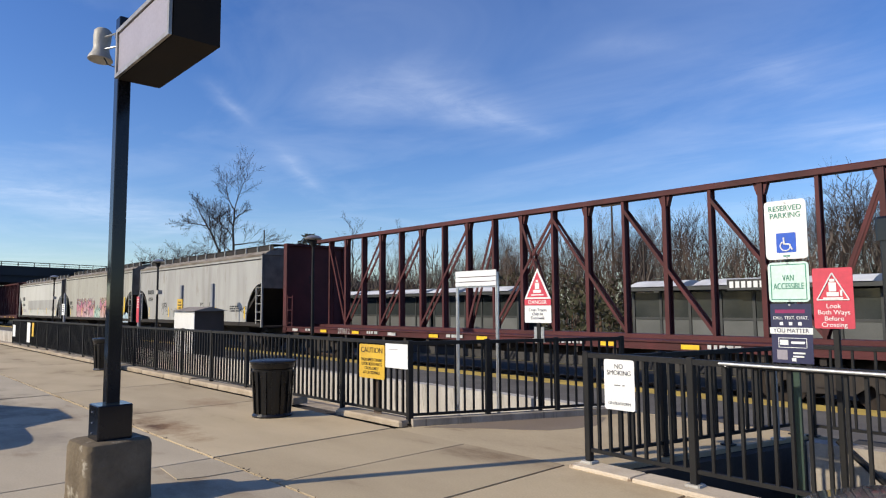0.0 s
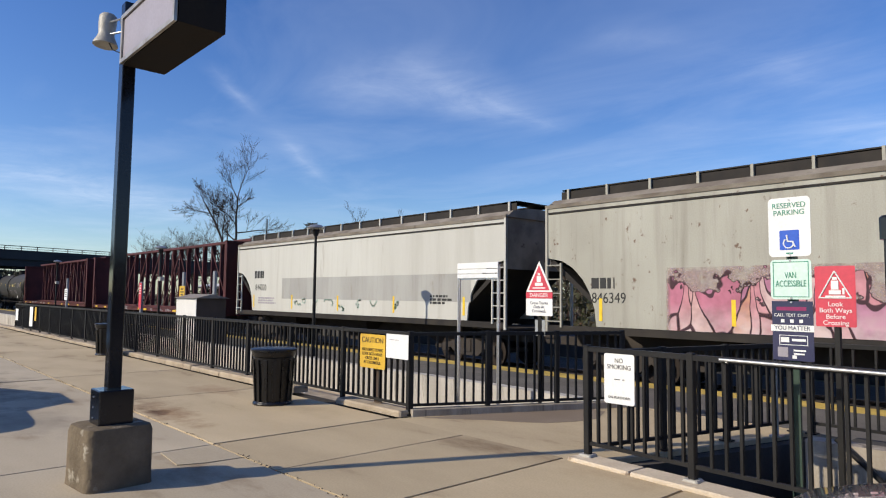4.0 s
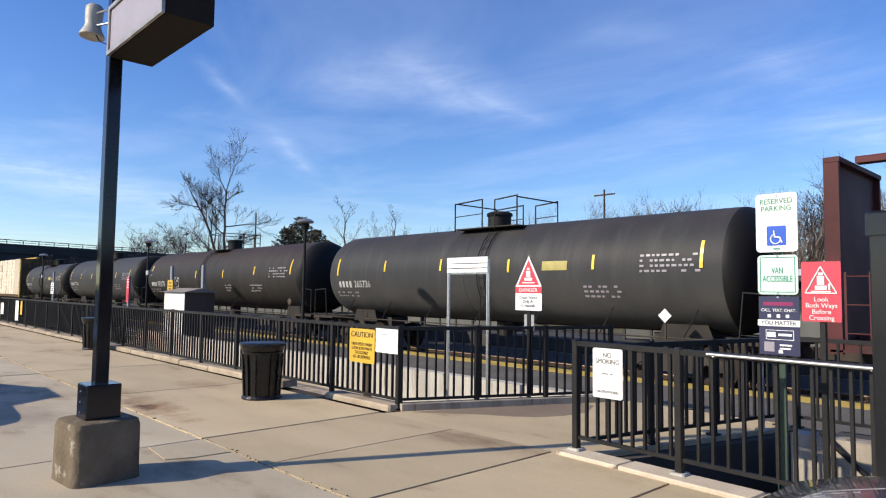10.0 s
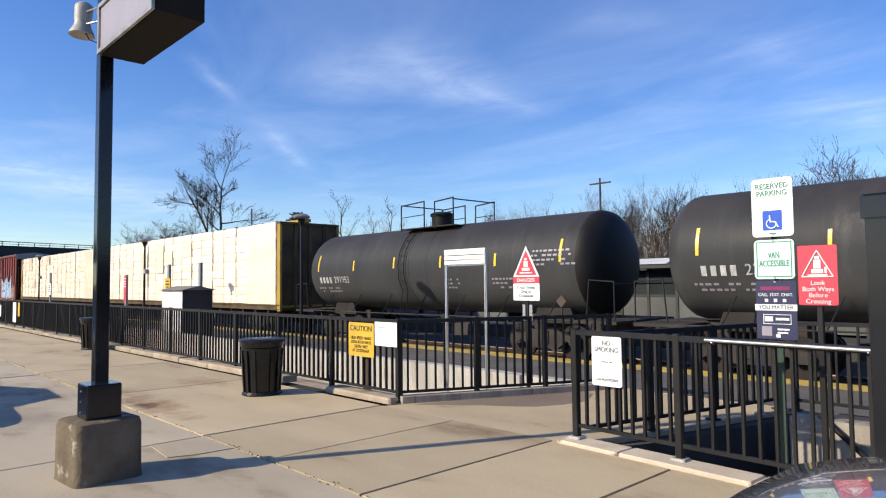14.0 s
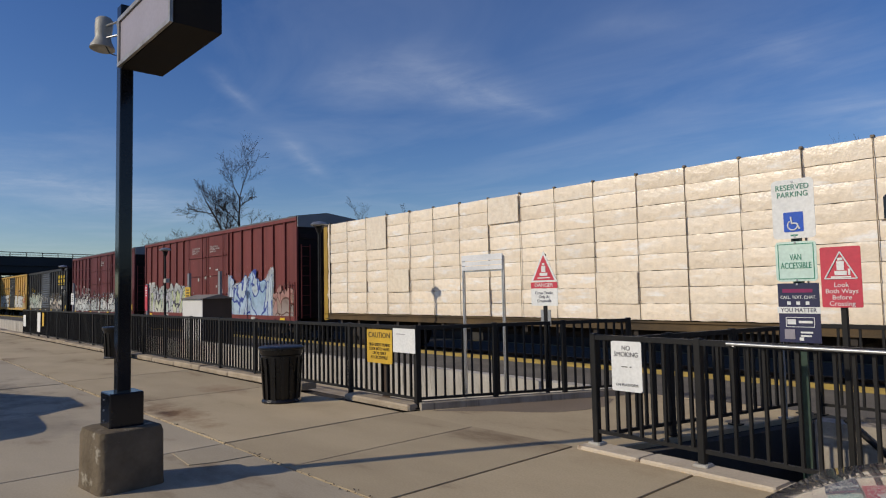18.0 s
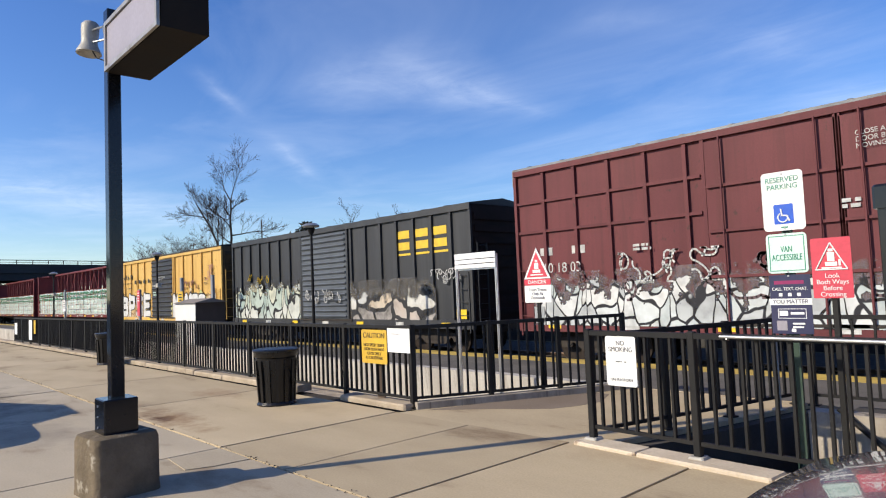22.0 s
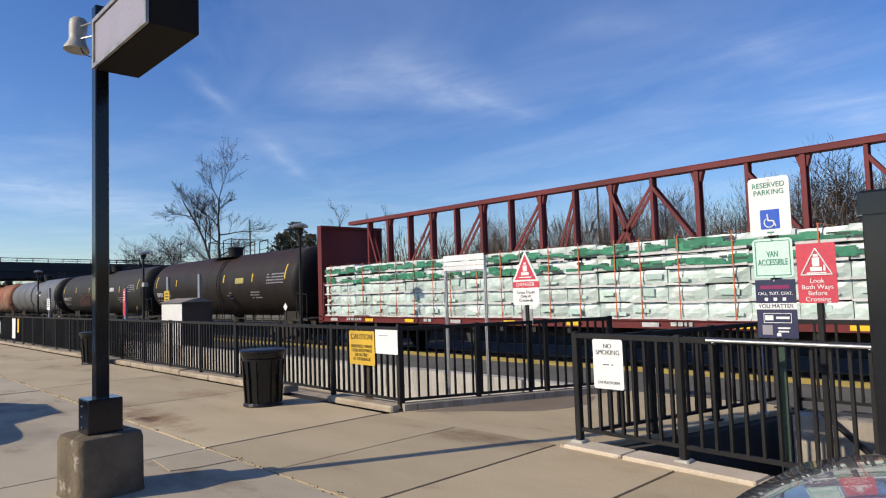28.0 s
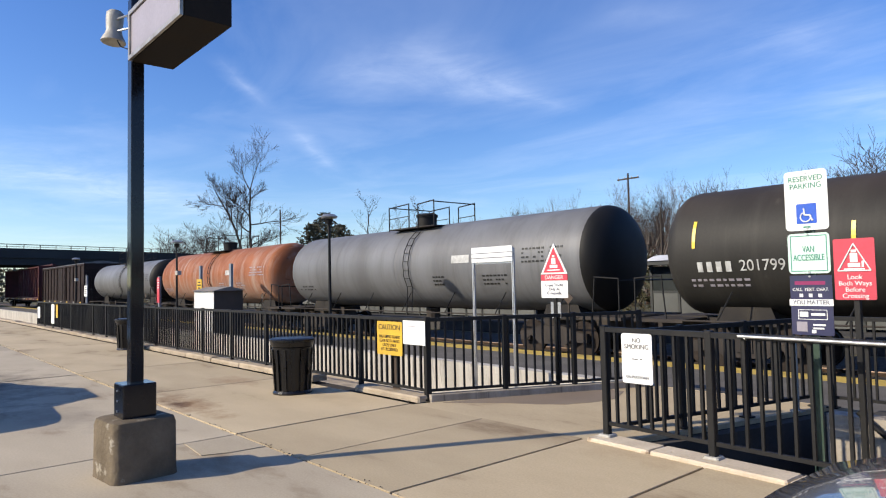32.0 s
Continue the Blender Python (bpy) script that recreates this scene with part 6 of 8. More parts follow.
def couplers(t, ln, reach=0.62):
    for x0, x1 in ((-reach, 0.3), (ln - 0.3, ln + reach)):
        part("coupler", Geo().bbox(x0, x1, -0.11, 0.11, 0.75, 0.98, 0.02), "under", t)


def ladder(t, x, y, z0, z1, w, mat, n=None, along="x"):
    """A ladder part on the side (along x) or the end (along y) of a car."""
    g = Geo()
    n = n or max(3, round((z1 - z0) / 0.38))
    d = (w, 0) if along == "x" else (0, w)
    for k in (0, 1):
        g.box(x + d[0] * k - 0.02, x + d[0] * k + 0.02, y + d[1] * k - 0.02, y + d[1] * k + 0.02, z0, z1)
    for i in range(n):
        z = z0 + 0.12 + i * (z1 - z0 - 0.2) / max(n - 1, 1)
        g.rod((x, y, z), (x + d[0], y + d[1], z), 0.014, 6)
    return part("ladder", g, mat, t)


def marks(t, x, y, z, rows, mat="paint_white", h=0.12, w=1.0, seed=1, name="stencil"):
    """Rows of small stencilled data, as broken bars."""
    rr = random.Random(seed)
    g = Geo()
    for i in range(rows):
        a, end = x, x + w * rr.uniform(0.6, 1.0)
        while a < end:
            b = min(a + rr.uniform(0.06, 0.22), end)
            g.box(a, b, y - 0.004, y, z - i * h * 1.5 - h, z - i * h * 1.5)
            a = b + rr.uniform(0.03, 0.07)
    o = part(name, g, mat, t)
    o["kind"] = "stuff"
    return o


def stencil(t, text, size, x, z, y, mat="paint_white", wide=0.95):
    o = part("stencil", lettering(text, size, mat, Matrix.Translation((x, y - 0.003, z)), "LEFT", wide), None, t)
    o["kind"] = "stuff"
    return o


STROKES = {"B": [(0.15, 0, 0.15, 1), (0.15, 0.9, 0.7, 0.85), (0.78, 0.85, 0.72, 0.55), (0.2, 0.5, 0.7, 0.52), (0.8, 0.45, 0.78, 0.15), (0.15, 0.1, 0.72, 0.1)],
           "P": [(0.15, 0, 0.15, 1), (0.15, 0.9, 0.7, 0.88), (0.78, 0.88, 0.76, 0.5), (0.2, 0.42, 0.7, 0.45)],
           "S": [(0.85, 0.9, 0.25, 0.92), (0.18, 0.9, 0.2, 0.56), (0.2, 0.52, 0.75, 0.48), (0.8, 0.46, 0.78, 0.12), (0.75, 0.08, 0.12, 0.1)],
           "M": [(0.12, 0, 0.12, 1), (0.16, 0.98, 0.5, 0.3), (0.5, 0.3, 0.84, 0.98), (0.88, 1, 0.88, 0)],
           "E": [(0.15, 0, 0.15, 1), (0.15, 0.92, 0.85, 0.92), (0.2, 0.5, 0.72, 0.5), (0.15, 0.08, 0.85, 0.08)],
           "O": [(0.2, 0.2, 0.18, 0.8), (0.2, 0.9, 0.75, 0.9), (0.82, 0.8, 0.8, 0.2), (0.75, 0.08, 0.25, 0.08)],
           "L": [(0.18, 0, 0.18, 1), (0.18, 0.1, 0.85, 0.1)]}


def spray_word(t, word, x0, x1, z0, z1, y, fill, edge, label):
    """Fat sprayed letters, each with its outline."""
    w, hh = (x1 - x0) / len(word), z1 - z0
    for i, ch in enumerate(word):
        a = None
        rings = [(0.235, edge, "graffiti"), (0.165, fill, "spray_fill")]
        for k, (th, mat, nm) in enumerate(rings):
            g = Geo()
            for q, (ax, az, bx, bz) in enumerate(STROKES[ch]):
                p = Vector((x0 + (i + 0.04 + 0.92 * ax) * w, z0 + 0.1 + az * (hh - 0.2) + 0.05 * (i % 2)))
                e = Vector((x0 + (i + 0.04 + 0.92 * bx) * w, z0 + 0.1 + bz * (hh - 0.2) + 0.05 * (i % 2)))
                d = (e - p).normalized()
                n = Vector((-d.y, d.x))
                pts = []
                for c, s0 in ((e, -90), (p, 90)):
                    for v in range(5):
                        b = radians(s0 + 45 * v)
                        pts.append(tuple(c + d * (math.cos(b) * th) + n * (math.sin(b) * th)))
                dy = 0.0004 * q + 0.004 * k + 0.0002 * i
                g.plate([(u, max(v, z0 - 0.05)) for u, v in pts], y - 0.003 - dy, y - 0.0005 - dy)
            o = part(nm, g, mat, a or t, label if k == 0 else "")
            o["kind"] = "stuff"
            a = a or o


def wild(t, x0, x1, z0, z1, y, palette, edge, cell=(0.5, 0.8), line=0.07, seed=1, slant=0.25, low=0.55, soft=0.03, haze=None, label=""):
    """A sprayed piece on the side of a car: crowded slanted letter shapes with dark outlines, a ragged top and a mist of overspray; no readable word."""
    m = bpy.data.materials.new("sprayed piece")
    m.use_nodes = True
    n, l = m.node_tree.nodes, m.node_tree.links
    b = n["Principled BSDF"]

    def calc(op, *ins, clamp=False):
        q = n.new("ShaderNodeMath")
        q.operation, q.use_clamp = op, clamp
        for i, v in enumerate(ins):
            if isinstance(v, (int, float)):
                q.inputs[i].default_value = v
            else:
                l.new(v, q.inputs[i])
        return q.outputs[0]

    def blend(k, a, c):
        q = n.new("ShaderNodeMix")
        q.data_type = "RGBA"
        l.new(k, q.inputs[0])
        for name, v in (("A", a), ("B", c)):
            if isinstance(v, tuple):
                q.inputs[name].default_value = (*v, 1)
            else:
                l.new(v, q.inputs[name])
        return q.outputs["Result"]

    def speckle(scale, detail, dx=0.0):
        add, q = n.new("ShaderNodeVectorMath"), n.new("ShaderNodeTexNoise")
        add.operation = "ADD"
        l.new(tc.outputs["Object"], add.inputs[0])
        add.inputs[1].default_value = (seed * 3.7 + dx, 0, seed * 1.3)
        q.inputs["Scale"].default_value, q.inputs["Detail"].default_value = scale, detail
        l.new(add.outputs[0], q.inputs["Vector"])
        return q

    tc, sep = n.new("ShaderNodeTexCoord"), n.new("ShaderNodeSeparateXYZ")
    l.new(tc.outputs["Object"], sep.inputs[0])
    px, pz = sep.outputs[0], sep.outputs[2]
    wob, rgb = speckle(1.4, 2), n.new("ShaderNodeSeparateColor")
    l.new(wob.outputs["Color"], rgb.inputs[0])
    lean = calc("MULTIPLY", calc("SINE", calc("MULTIPLY", px, 1.9 / cell[0])), slant)
    cx = calc("ADD", calc("DIVIDE", calc("ADD", px, calc("MULTIPLY", lean, calc("SUBTRACT", pz, z0))), cell[0]), calc("MULTIPLY", calc("SUBTRACT", rgb.outputs[0], 0.5), 0.9))
    cz = calc("ADD", calc("DIVIDE", pz, cell[1]), calc("MULTIPLY", calc("SUBTRACT", rgb.outputs[1], 0.5), 0.9))
    vec = n.new("ShaderNodeCombineXYZ")
    l.new(calc("ADD", cx, seed * 17.3), vec.inputs[0])
    l.new(cz, vec.inputs[1])
    cells, rims = n.new("ShaderNodeTexVoronoi"), n.new("ShaderNodeTexVoronoi")
    for q in (cells, rims):
        q.voronoi_dimensions = "2D"
        q.inputs["Scale"].default_value = 1.0
        l.new(vec.outputs[0], q.inputs["Vector"])
    rims.feature = "DISTANCE_TO_EDGE"
    pick, ramp = n.new("ShaderNodeSeparateColor"), n.new("ShaderNodeValToRGB")
    l.new(cells.outputs["Color"], pick.inputs[0])
    ramp.color_ramp.interpolation = "CONSTANT"
    stops = ramp.color_ramp.elements
    while len(stops) < len(palette):
        stops.new(0.5)
    for i, c in enumerate(palette):
        stops[i].position = i / len(palette)
        stops[i].color = (*c, 1)
    l.new(pick.outputs[0], ramp.inputs[0])
    tone = speckle(5.0, 4, 9.0)
    fill = blend(calc("MULTIPLY_ADD", tone.outputs["Fac"], 1.1, -0.28, clamp=True), ramp.outputs[0], tuple(0.55 * q for q in palette[0]))
    fade = calc("MULTIPLY", calc("SUBTRACT", 1.0, calc("DIVIDE", calc("SUBTRACT", pz, z0), 0.45 * (z1 - z0)), clamp=True), calc("MULTIPLY", tone.outputs["Fac"], 1.1, clamp=True))
    fill = blend(fade, fill, tuple(min(0.66, 0.25 + 0.62 * q) for q in palette[-1]))
    col = blend(calc("SUBTRACT", 1.0, calc("DIVIDE", calc("SUBTRACT", rims.outputs["Distance"], line), 0.03), clamp=True), fill, edge)
    top = speckle(0.95 / max(cell[0], 0.3), 3, 40.0)
    v = calc("DIVIDE", calc("SUBTRACT", pz, z0), z1 - z0)
    u = calc("DIVIDE", calc("SUBTRACT", px, x0), x1 - x0)
    crest = calc("MULTIPLY_ADD", top.outputs["Fac"], 3.4 * (1 - low), low - 1.2 * (1 - low))
    side = calc("DIVIDE", calc("MINIMUM", u, calc("SUBTRACT", 1.0, u)), 0.025, clamp=True)
    rise = calc("SUBTRACT", crest, v)
    body = calc("MULTIPLY", calc("DIVIDE", rise, soft, clamp=True), side)
    col = blend(calc("SUBTRACT", 1.0, calc("DIVIDE", calc("SUBTRACT", rise, 0.05), 0.02), clamp=True), col, edge)
    alpha = body
    if haze:
        mist = calc("MULTIPLY", calc("MULTIPLY", calc("DIVIDE", calc("ADD", rise, 0.34), 0.4, clamp=True), side), calc("MULTIPLY_ADD", tone.outputs["Fac"], 1.2, -0.05, clamp=True))
        col = blend(body, haze, col)
        alpha = calc("MAXIMUM", body, mist)
    worn = calc("MULTIPLY_ADD", speckle(2.3, 6, 71.0).outputs["Fac"], -1.5, 1.72, clamp=True)
    l.new(calc("MULTIPLY", alpha, worn), b.inputs["Alpha"])
    l.new(col, b.inputs["Base Color"])
    b.inputs["Roughness"].default_value = 0.55
    b.inputs["Specular IOR Level"].default_value = 0.25
    MAT["sprayed"] = m
    return part("graffiti", Geo().box(x0, x1, y - 0.003, y, z0, z1), "sprayed", t, label)


def scribble(t, x0, x1, z0, z1, y, mat, seed, n=6, wdt=0.035, name="graffiti_tag"):
    """Quick sprayed tags: crooked ribbons."""
    rr = random.Random(seed)
    g = Geo()
    for i in range(n):
        p = Vector((x0 + (x1 - x0) * (i + rr.uniform(0.1, 0.7)) / n, rr.uniform(z0, z1)))
        a, turn = rr.uniform(0, 6.28), rr.uniform(-0.6, 0.6)
        for k in range(rr.randint(16, 30)):
            if k % 5 == 4:
                turn = rr.choice((-1, 1)) * rr.uniform(0.1, 0.9)
                a += rr.choice((0, 0, 0, 2.2))
            a += turn
            q = p + Vector((math.cos(a) * 0.8, math.sin(a))) * (z1 - z0) * 0.13
            q.x, q.y = min(max(q.x, x0), x1), min(max(q.y, z0), z1)
            d = q - p
            if d.length > 0.02:
                nn, e = Vector((-d.y, d.x)).normalized() * wdt * 0.5, d.normalized() * wdt * 0.25
                g.plate([tuple(p - nn - e), tuple(q - nn + e), tuple(q + nn + e), tuple(p + nn - e)], y - 0.0165, y - 0.0145)
            p = q
    o = part(name, g, mat, t)
    o["kind"] = "stuff"
    return o


# -- centre-beam flat car --
def centerbeam(off, ln, paint, label, stencils=True, top=4.66, seed=1, sill=None):
    t = rail_car("centerbeam_car", label, off, "centre-beam cars")
    Y = 1.45
    part("deck", Geo().box(0.05, ln - 0.05, -1.38, 1.38, 1.12, 1.2), paint, t)
    part("center_sill", Geo().box(0.3, ln - 0.3, -0.35, 0.35, 0.68, 1.12), "under", t)
    for s in (-1, 1):
        part("side_sill", Geo().prof([(s * 1.38, 1.02), (s * Y, 1.02), (s * Y, 1.06), (s * 1.41, 1.06), (s * 1.41, 1.19), (s * Y, 1.19), (s * Y, 1.23), (s * 1.38, 1.23)], 0.05, ln - 0.05), sill or paint, t)
    nb = 19
    for i in range(nb):
        x = 1.1 + i * (ln - 2.2) / (nb - 1)
        part("cross_bearer", Geo().box(x - 0.06, x + 0.06, -1.38, 1.38, 0.86, 1.12), "under", t)
    for x, sg in ((0.0, 1), (ln, -1)):
        # a given sill colour also darkens the bulkhead, for the shade on it
        b = part("bulkhead", Geo().box(min(x + sg * 0.10, x + sg * 0.16), max(x + sg * 0.10, x + sg * 0.16), -1.36, 1.36, 1.0, top - 0.03), sill or paint, t, "plated end bulkhead")
        for y in (-1.40, 1.40):
            part("corner_post", Geo().box(min(x, x + sg * 0.26), max(x, x + sg * 0.26), y - 0.05, y + 0.05, 0.98, top), paint, b)
        for y in (-0.7, 0.0, 0.7):
            part("rib", Geo().box(min(x, x + sg * 0.12), max(x, x + sg * 0.12), y - 0.06, y + 0.06, 1.0, top - 0.05), sill or paint, b)
        part("cap", Geo().box(min(x - sg * 0.0, x + sg * 0.28), max(x, x + sg * 0.28), -1.46, 1.46, top - 0.08, top + 0.015), sill or paint, b)
    # middle truss
    bulk = top
    top = top + 0.21
    part("top_chord", Geo().prof([(-0.15, top - 0.13), (0.15, top - 0.13), (0.15, top - 0.02), (0.12, top + 0.01), (-0.12, top + 0.01), (-0.15, top - 0.02)], 0.2, ln - 0.2), paint, t)
    part("bottom_chord", Geo().box(0.2, ln - 0.2, -0.22, 0.22, 1.2, 1.30), paint, t)
    n = 18
    xs = [0.25 + (i + 1) * (ln - 0.5) / (n + 1) for i in range(n)]
    for i, x in enumerate(xs):
        w = 0.054 if i % 2 else 0.040
        part("post", Geo().box(x - w, x + w, -0.12, -0.085, 1.3, top - 0.13).box(x - 0.012, x + 0.012, -0.085, 0.085, 1.3, top - 0.13).box(x - w, x + w, 0.085, 0.12, 1.3, top - 0.13), paint, t)
        part("gusset", Geo().plate([(x - 0.16, top - 0.13), (x + 0.16, top - 0.13), (x + 0.08, top - 0.40), (x - 0.08, top - 0.40)], -0.080, 0.080), paint, t) if i % 2 else None

    def diag(xa, xb):
        d = Vector((xb - xa, top - 0.35 - 1.35))
        nn = Vector((-d.y, d.x)).normalized() * 0.040
        for y0, y1 in ((-0.118, -0.09), (0.09, 0.118)):
            part("diagonal", Geo().plate([(xa - nn.x, 1.35 - nn.y), (xb - nn.x, top - 0.35 - nn.y), (xb + nn.x, top - 0.35 + nn.y), (xa + nn.x, 1.35 + nn.y)], y0, y1), paint, t)
    diag(xs[1], xs[0])
    diag(xs[n - 2], xs[n - 1])
    for k in range(1, 8, 2):
        diag(xs[k], xs[min(k + 2, 8)])
        diag(xs[n - 1 - k], xs[n - 1 - min(k + 2, 8)])
    diag(xs[8], xs[10])
    rr = random.Random(seed)
    if stencils:
        for i in range(11):
            x = 0.8 + i * 2.1
            part("reflector", Geo().box(x, x + 0.42, -Y - 0.006, -Y + 0.0, 1.055, 1.155), "refl" if i % 3 else "paint_white", t)
        for i in range(5):
            marks(t, 1.8 + i * 4.1, -Y - 0.001, 1.17, 1, h=0.09, w=rr.uniform(0.6, 1.3), seed=seed + i)
        part("reflector", Geo().box(ln - 0.05, ln - 0.01, -1.458, -1.451, 1.5, 2.3), "refl", t)
    if not sill:
        ladder(t, 0.32, -1.42, 1.25, 2.5, 0.4, paint)
    trucks(t, (2.3, ln - 2.3))
    couplers(t, ln)
    return t


def lumber_load(off, ln, seed):
    """Cream-wrapped bundles in stacks, nine high, on both sides of the beam."""
    t = load_thing("lumber_load", "cream plastic-wrapped lumber bundles stacked to the top of the car", off)
    rr = random.Random(seed)
    z0, z1, rows, cols = 1.25, 4.67, 9, 18
    x0, x1 = 0.36, ln - 0.36
    cw, rh = (x1 - x0) / cols, (z1 - z0) / rows
    variants = []
    for k in range(6):
        nx, nz = 9, 4
        c, f = [], []
        # a bundle front with sagging wrap, and a box behind it
        sag = [rr.uniform(-0.012, 0.012) for _ in range(nx + 1)]
        for j in range(nz + 1):
            for i in range(nx + 1):
                rim = 0.011 if j in (0, nz) else 0.0
                y = -1.405 + rim + (0.008 if i in (0, nx) else rr.uniform(-0.005, 0.005)) + 0.5 * sag[i]
                c.append((i * cw / nx + (0.004 if i == 0 else -0.004 if i == nx else 0.0), y, j * rh / nz + (0.005 if j == 0 else -0.005 if j == nz else 0.0) + (sag[i] * 0.6 if 0 < i < nx else 0.0)))
        for j in range(nz):
            for i in range(nx):
                a = j * (nx + 1) + i
                f.append((a, a + 1, a + nx + 2, a + nx + 1))
        m = len(c)
        c += [(0.012, -0.27, 0.008), (cw - 0.012, -0.27, 0.008), (cw - 0.012, -0.27, rh - 0.008), (0.012, -0.27, rh - 0.008)]
        a, b, d, e = 0, nx, (nz + 1) * (nx + 1) - 1, nz * (nx + 1)
        f += [(m + 1, m, m + 3, m + 2)]
        f += [tuple(range(0, nx + 1)) + (m + 1, m), tuple(range(e, d + 1)) + (m + 2, m + 3), (a,) + tuple(j * (nx + 1) for j in range(1, nz + 1)) + (m + 3, m), tuple(j * (nx + 1) + nx for j in range(nz + 1)) + (m + 2, m + 1)]
        variants.append(Geo().take(c, f).mesh("lumber_pack", "wrap", True))
    for i in range(cols):
        dy = rr.uniform(-0.02, 0.02)
        for j in range(rows):
            piece("lumber_pack", rr.choice(variants), t, (x0 + i * cw, dy + rr.uniform(-0.014, 0.014), z0 + j * rh))
        piece("lumber_pack", shared("far%d" % rows, lambda: Geo().box(0.012, cw - 0.012, 0.27, 1.38, 0.008, rows * rh - 0.01).mesh("lumber_pack", "wrap")), t, (x0 + i * cw, 0, z0))
    for i in range(cols + 1):
        x = min(max(x0 + i * cw, x0 + 0.03), x1 - 0.03)
        part("strap", Geo().box(x - 0.006, x + 0.006, -1.432, -1.424, z0 - 0.02, z1 + 0.0).box(x - 0.018, x + 0.018, -1.432, -0.25, z1 + 0.0, z1 + 0.012), "strap", t)
        part("buckle", Geo().bbox(x - 0.035, x + 0.035, -1.43, -1.34, z1 - 0.005, z1 + 0.04, 0.008), "strap", t)
    # glossy outer sheets, each over a few bundles of one stack
    for k in range(5):
        i, j = rr.randrange(cols), rr.randrange(1, rows - 1)
        up = min(rows, j + rr.randint(1, 4))
        nx, nz = 6, 3 * (up - j)
        c = [(x0 + (i + 0.03 + 0.94 * a / nx) * cw, -1.437 - 0.004 * math.sin(2.2 * a + k) - 0.003 * math.sin(1.7 * b), z0 + (j + (up - j) * b / nz) * rh) for b in range(nz + 1) for a in range(nx + 1)]
        part("wrap_sheet", Geo().take(c, [(b * (nx + 1) + a, b * (nx + 1) + a + 1, (b + 1) * (nx + 1) + a + 1, (b + 1) * (nx + 1) + a) for b in range(nz) for a in range(nx)]), "wrap_gloss", t, "glossy outer sheet of wrap", True)
    # one tall crumpled sheet over the stacks at the head end
    nx, nz = 18, 30
    c = [(x1 - (2.0 - 1.98 * a / nx) * cw, -1.440 - 0.012 * noise.noise(Vector((a * 0.35, b * 0.16, seed))) - 0.010 * noise.noise(Vector((a * 0.9, b * 0.7, seed + 9))), z0 + (z1 - z0) * b / nz) for b in range(nz + 1) for a in range(nx + 1)]
    part("wrap_sheet", Geo().take(c, [(b * (nx + 1) + a, b * (nx + 1) + a + 1, (b + 1) * (nx + 1) + a + 1, (b + 1) * (nx + 1) + a) for b in range(nz) for a in range(nx)]), "wrap_gloss", t, "crumpled glossy outer sheet of wrap", True)
    # torn flap of wrap at the tail end
    n = 16
    pts = [(x0 - 0.05 - 0.06 * abs(math.sin(0.9 * i + seed)) - rr.uniform(0, 0.03), -1.43 + rr.uniform(-0.03, 0.03), z0 + (z1 - z0) * i / (n - 1)) for i in range(n)]
    pq = [(x0 + 0.02, -1.425, z0 + (z1 - z0) * i / (n - 1)) for i in range(n)]
    part("wrap_flap", Geo().take(pts + pq, [(i, i + 1, n + i + 1, n + i) for i in range(n - 1)]), "wrap_gloss", t, "torn loose edge of wrap", True)
    return t


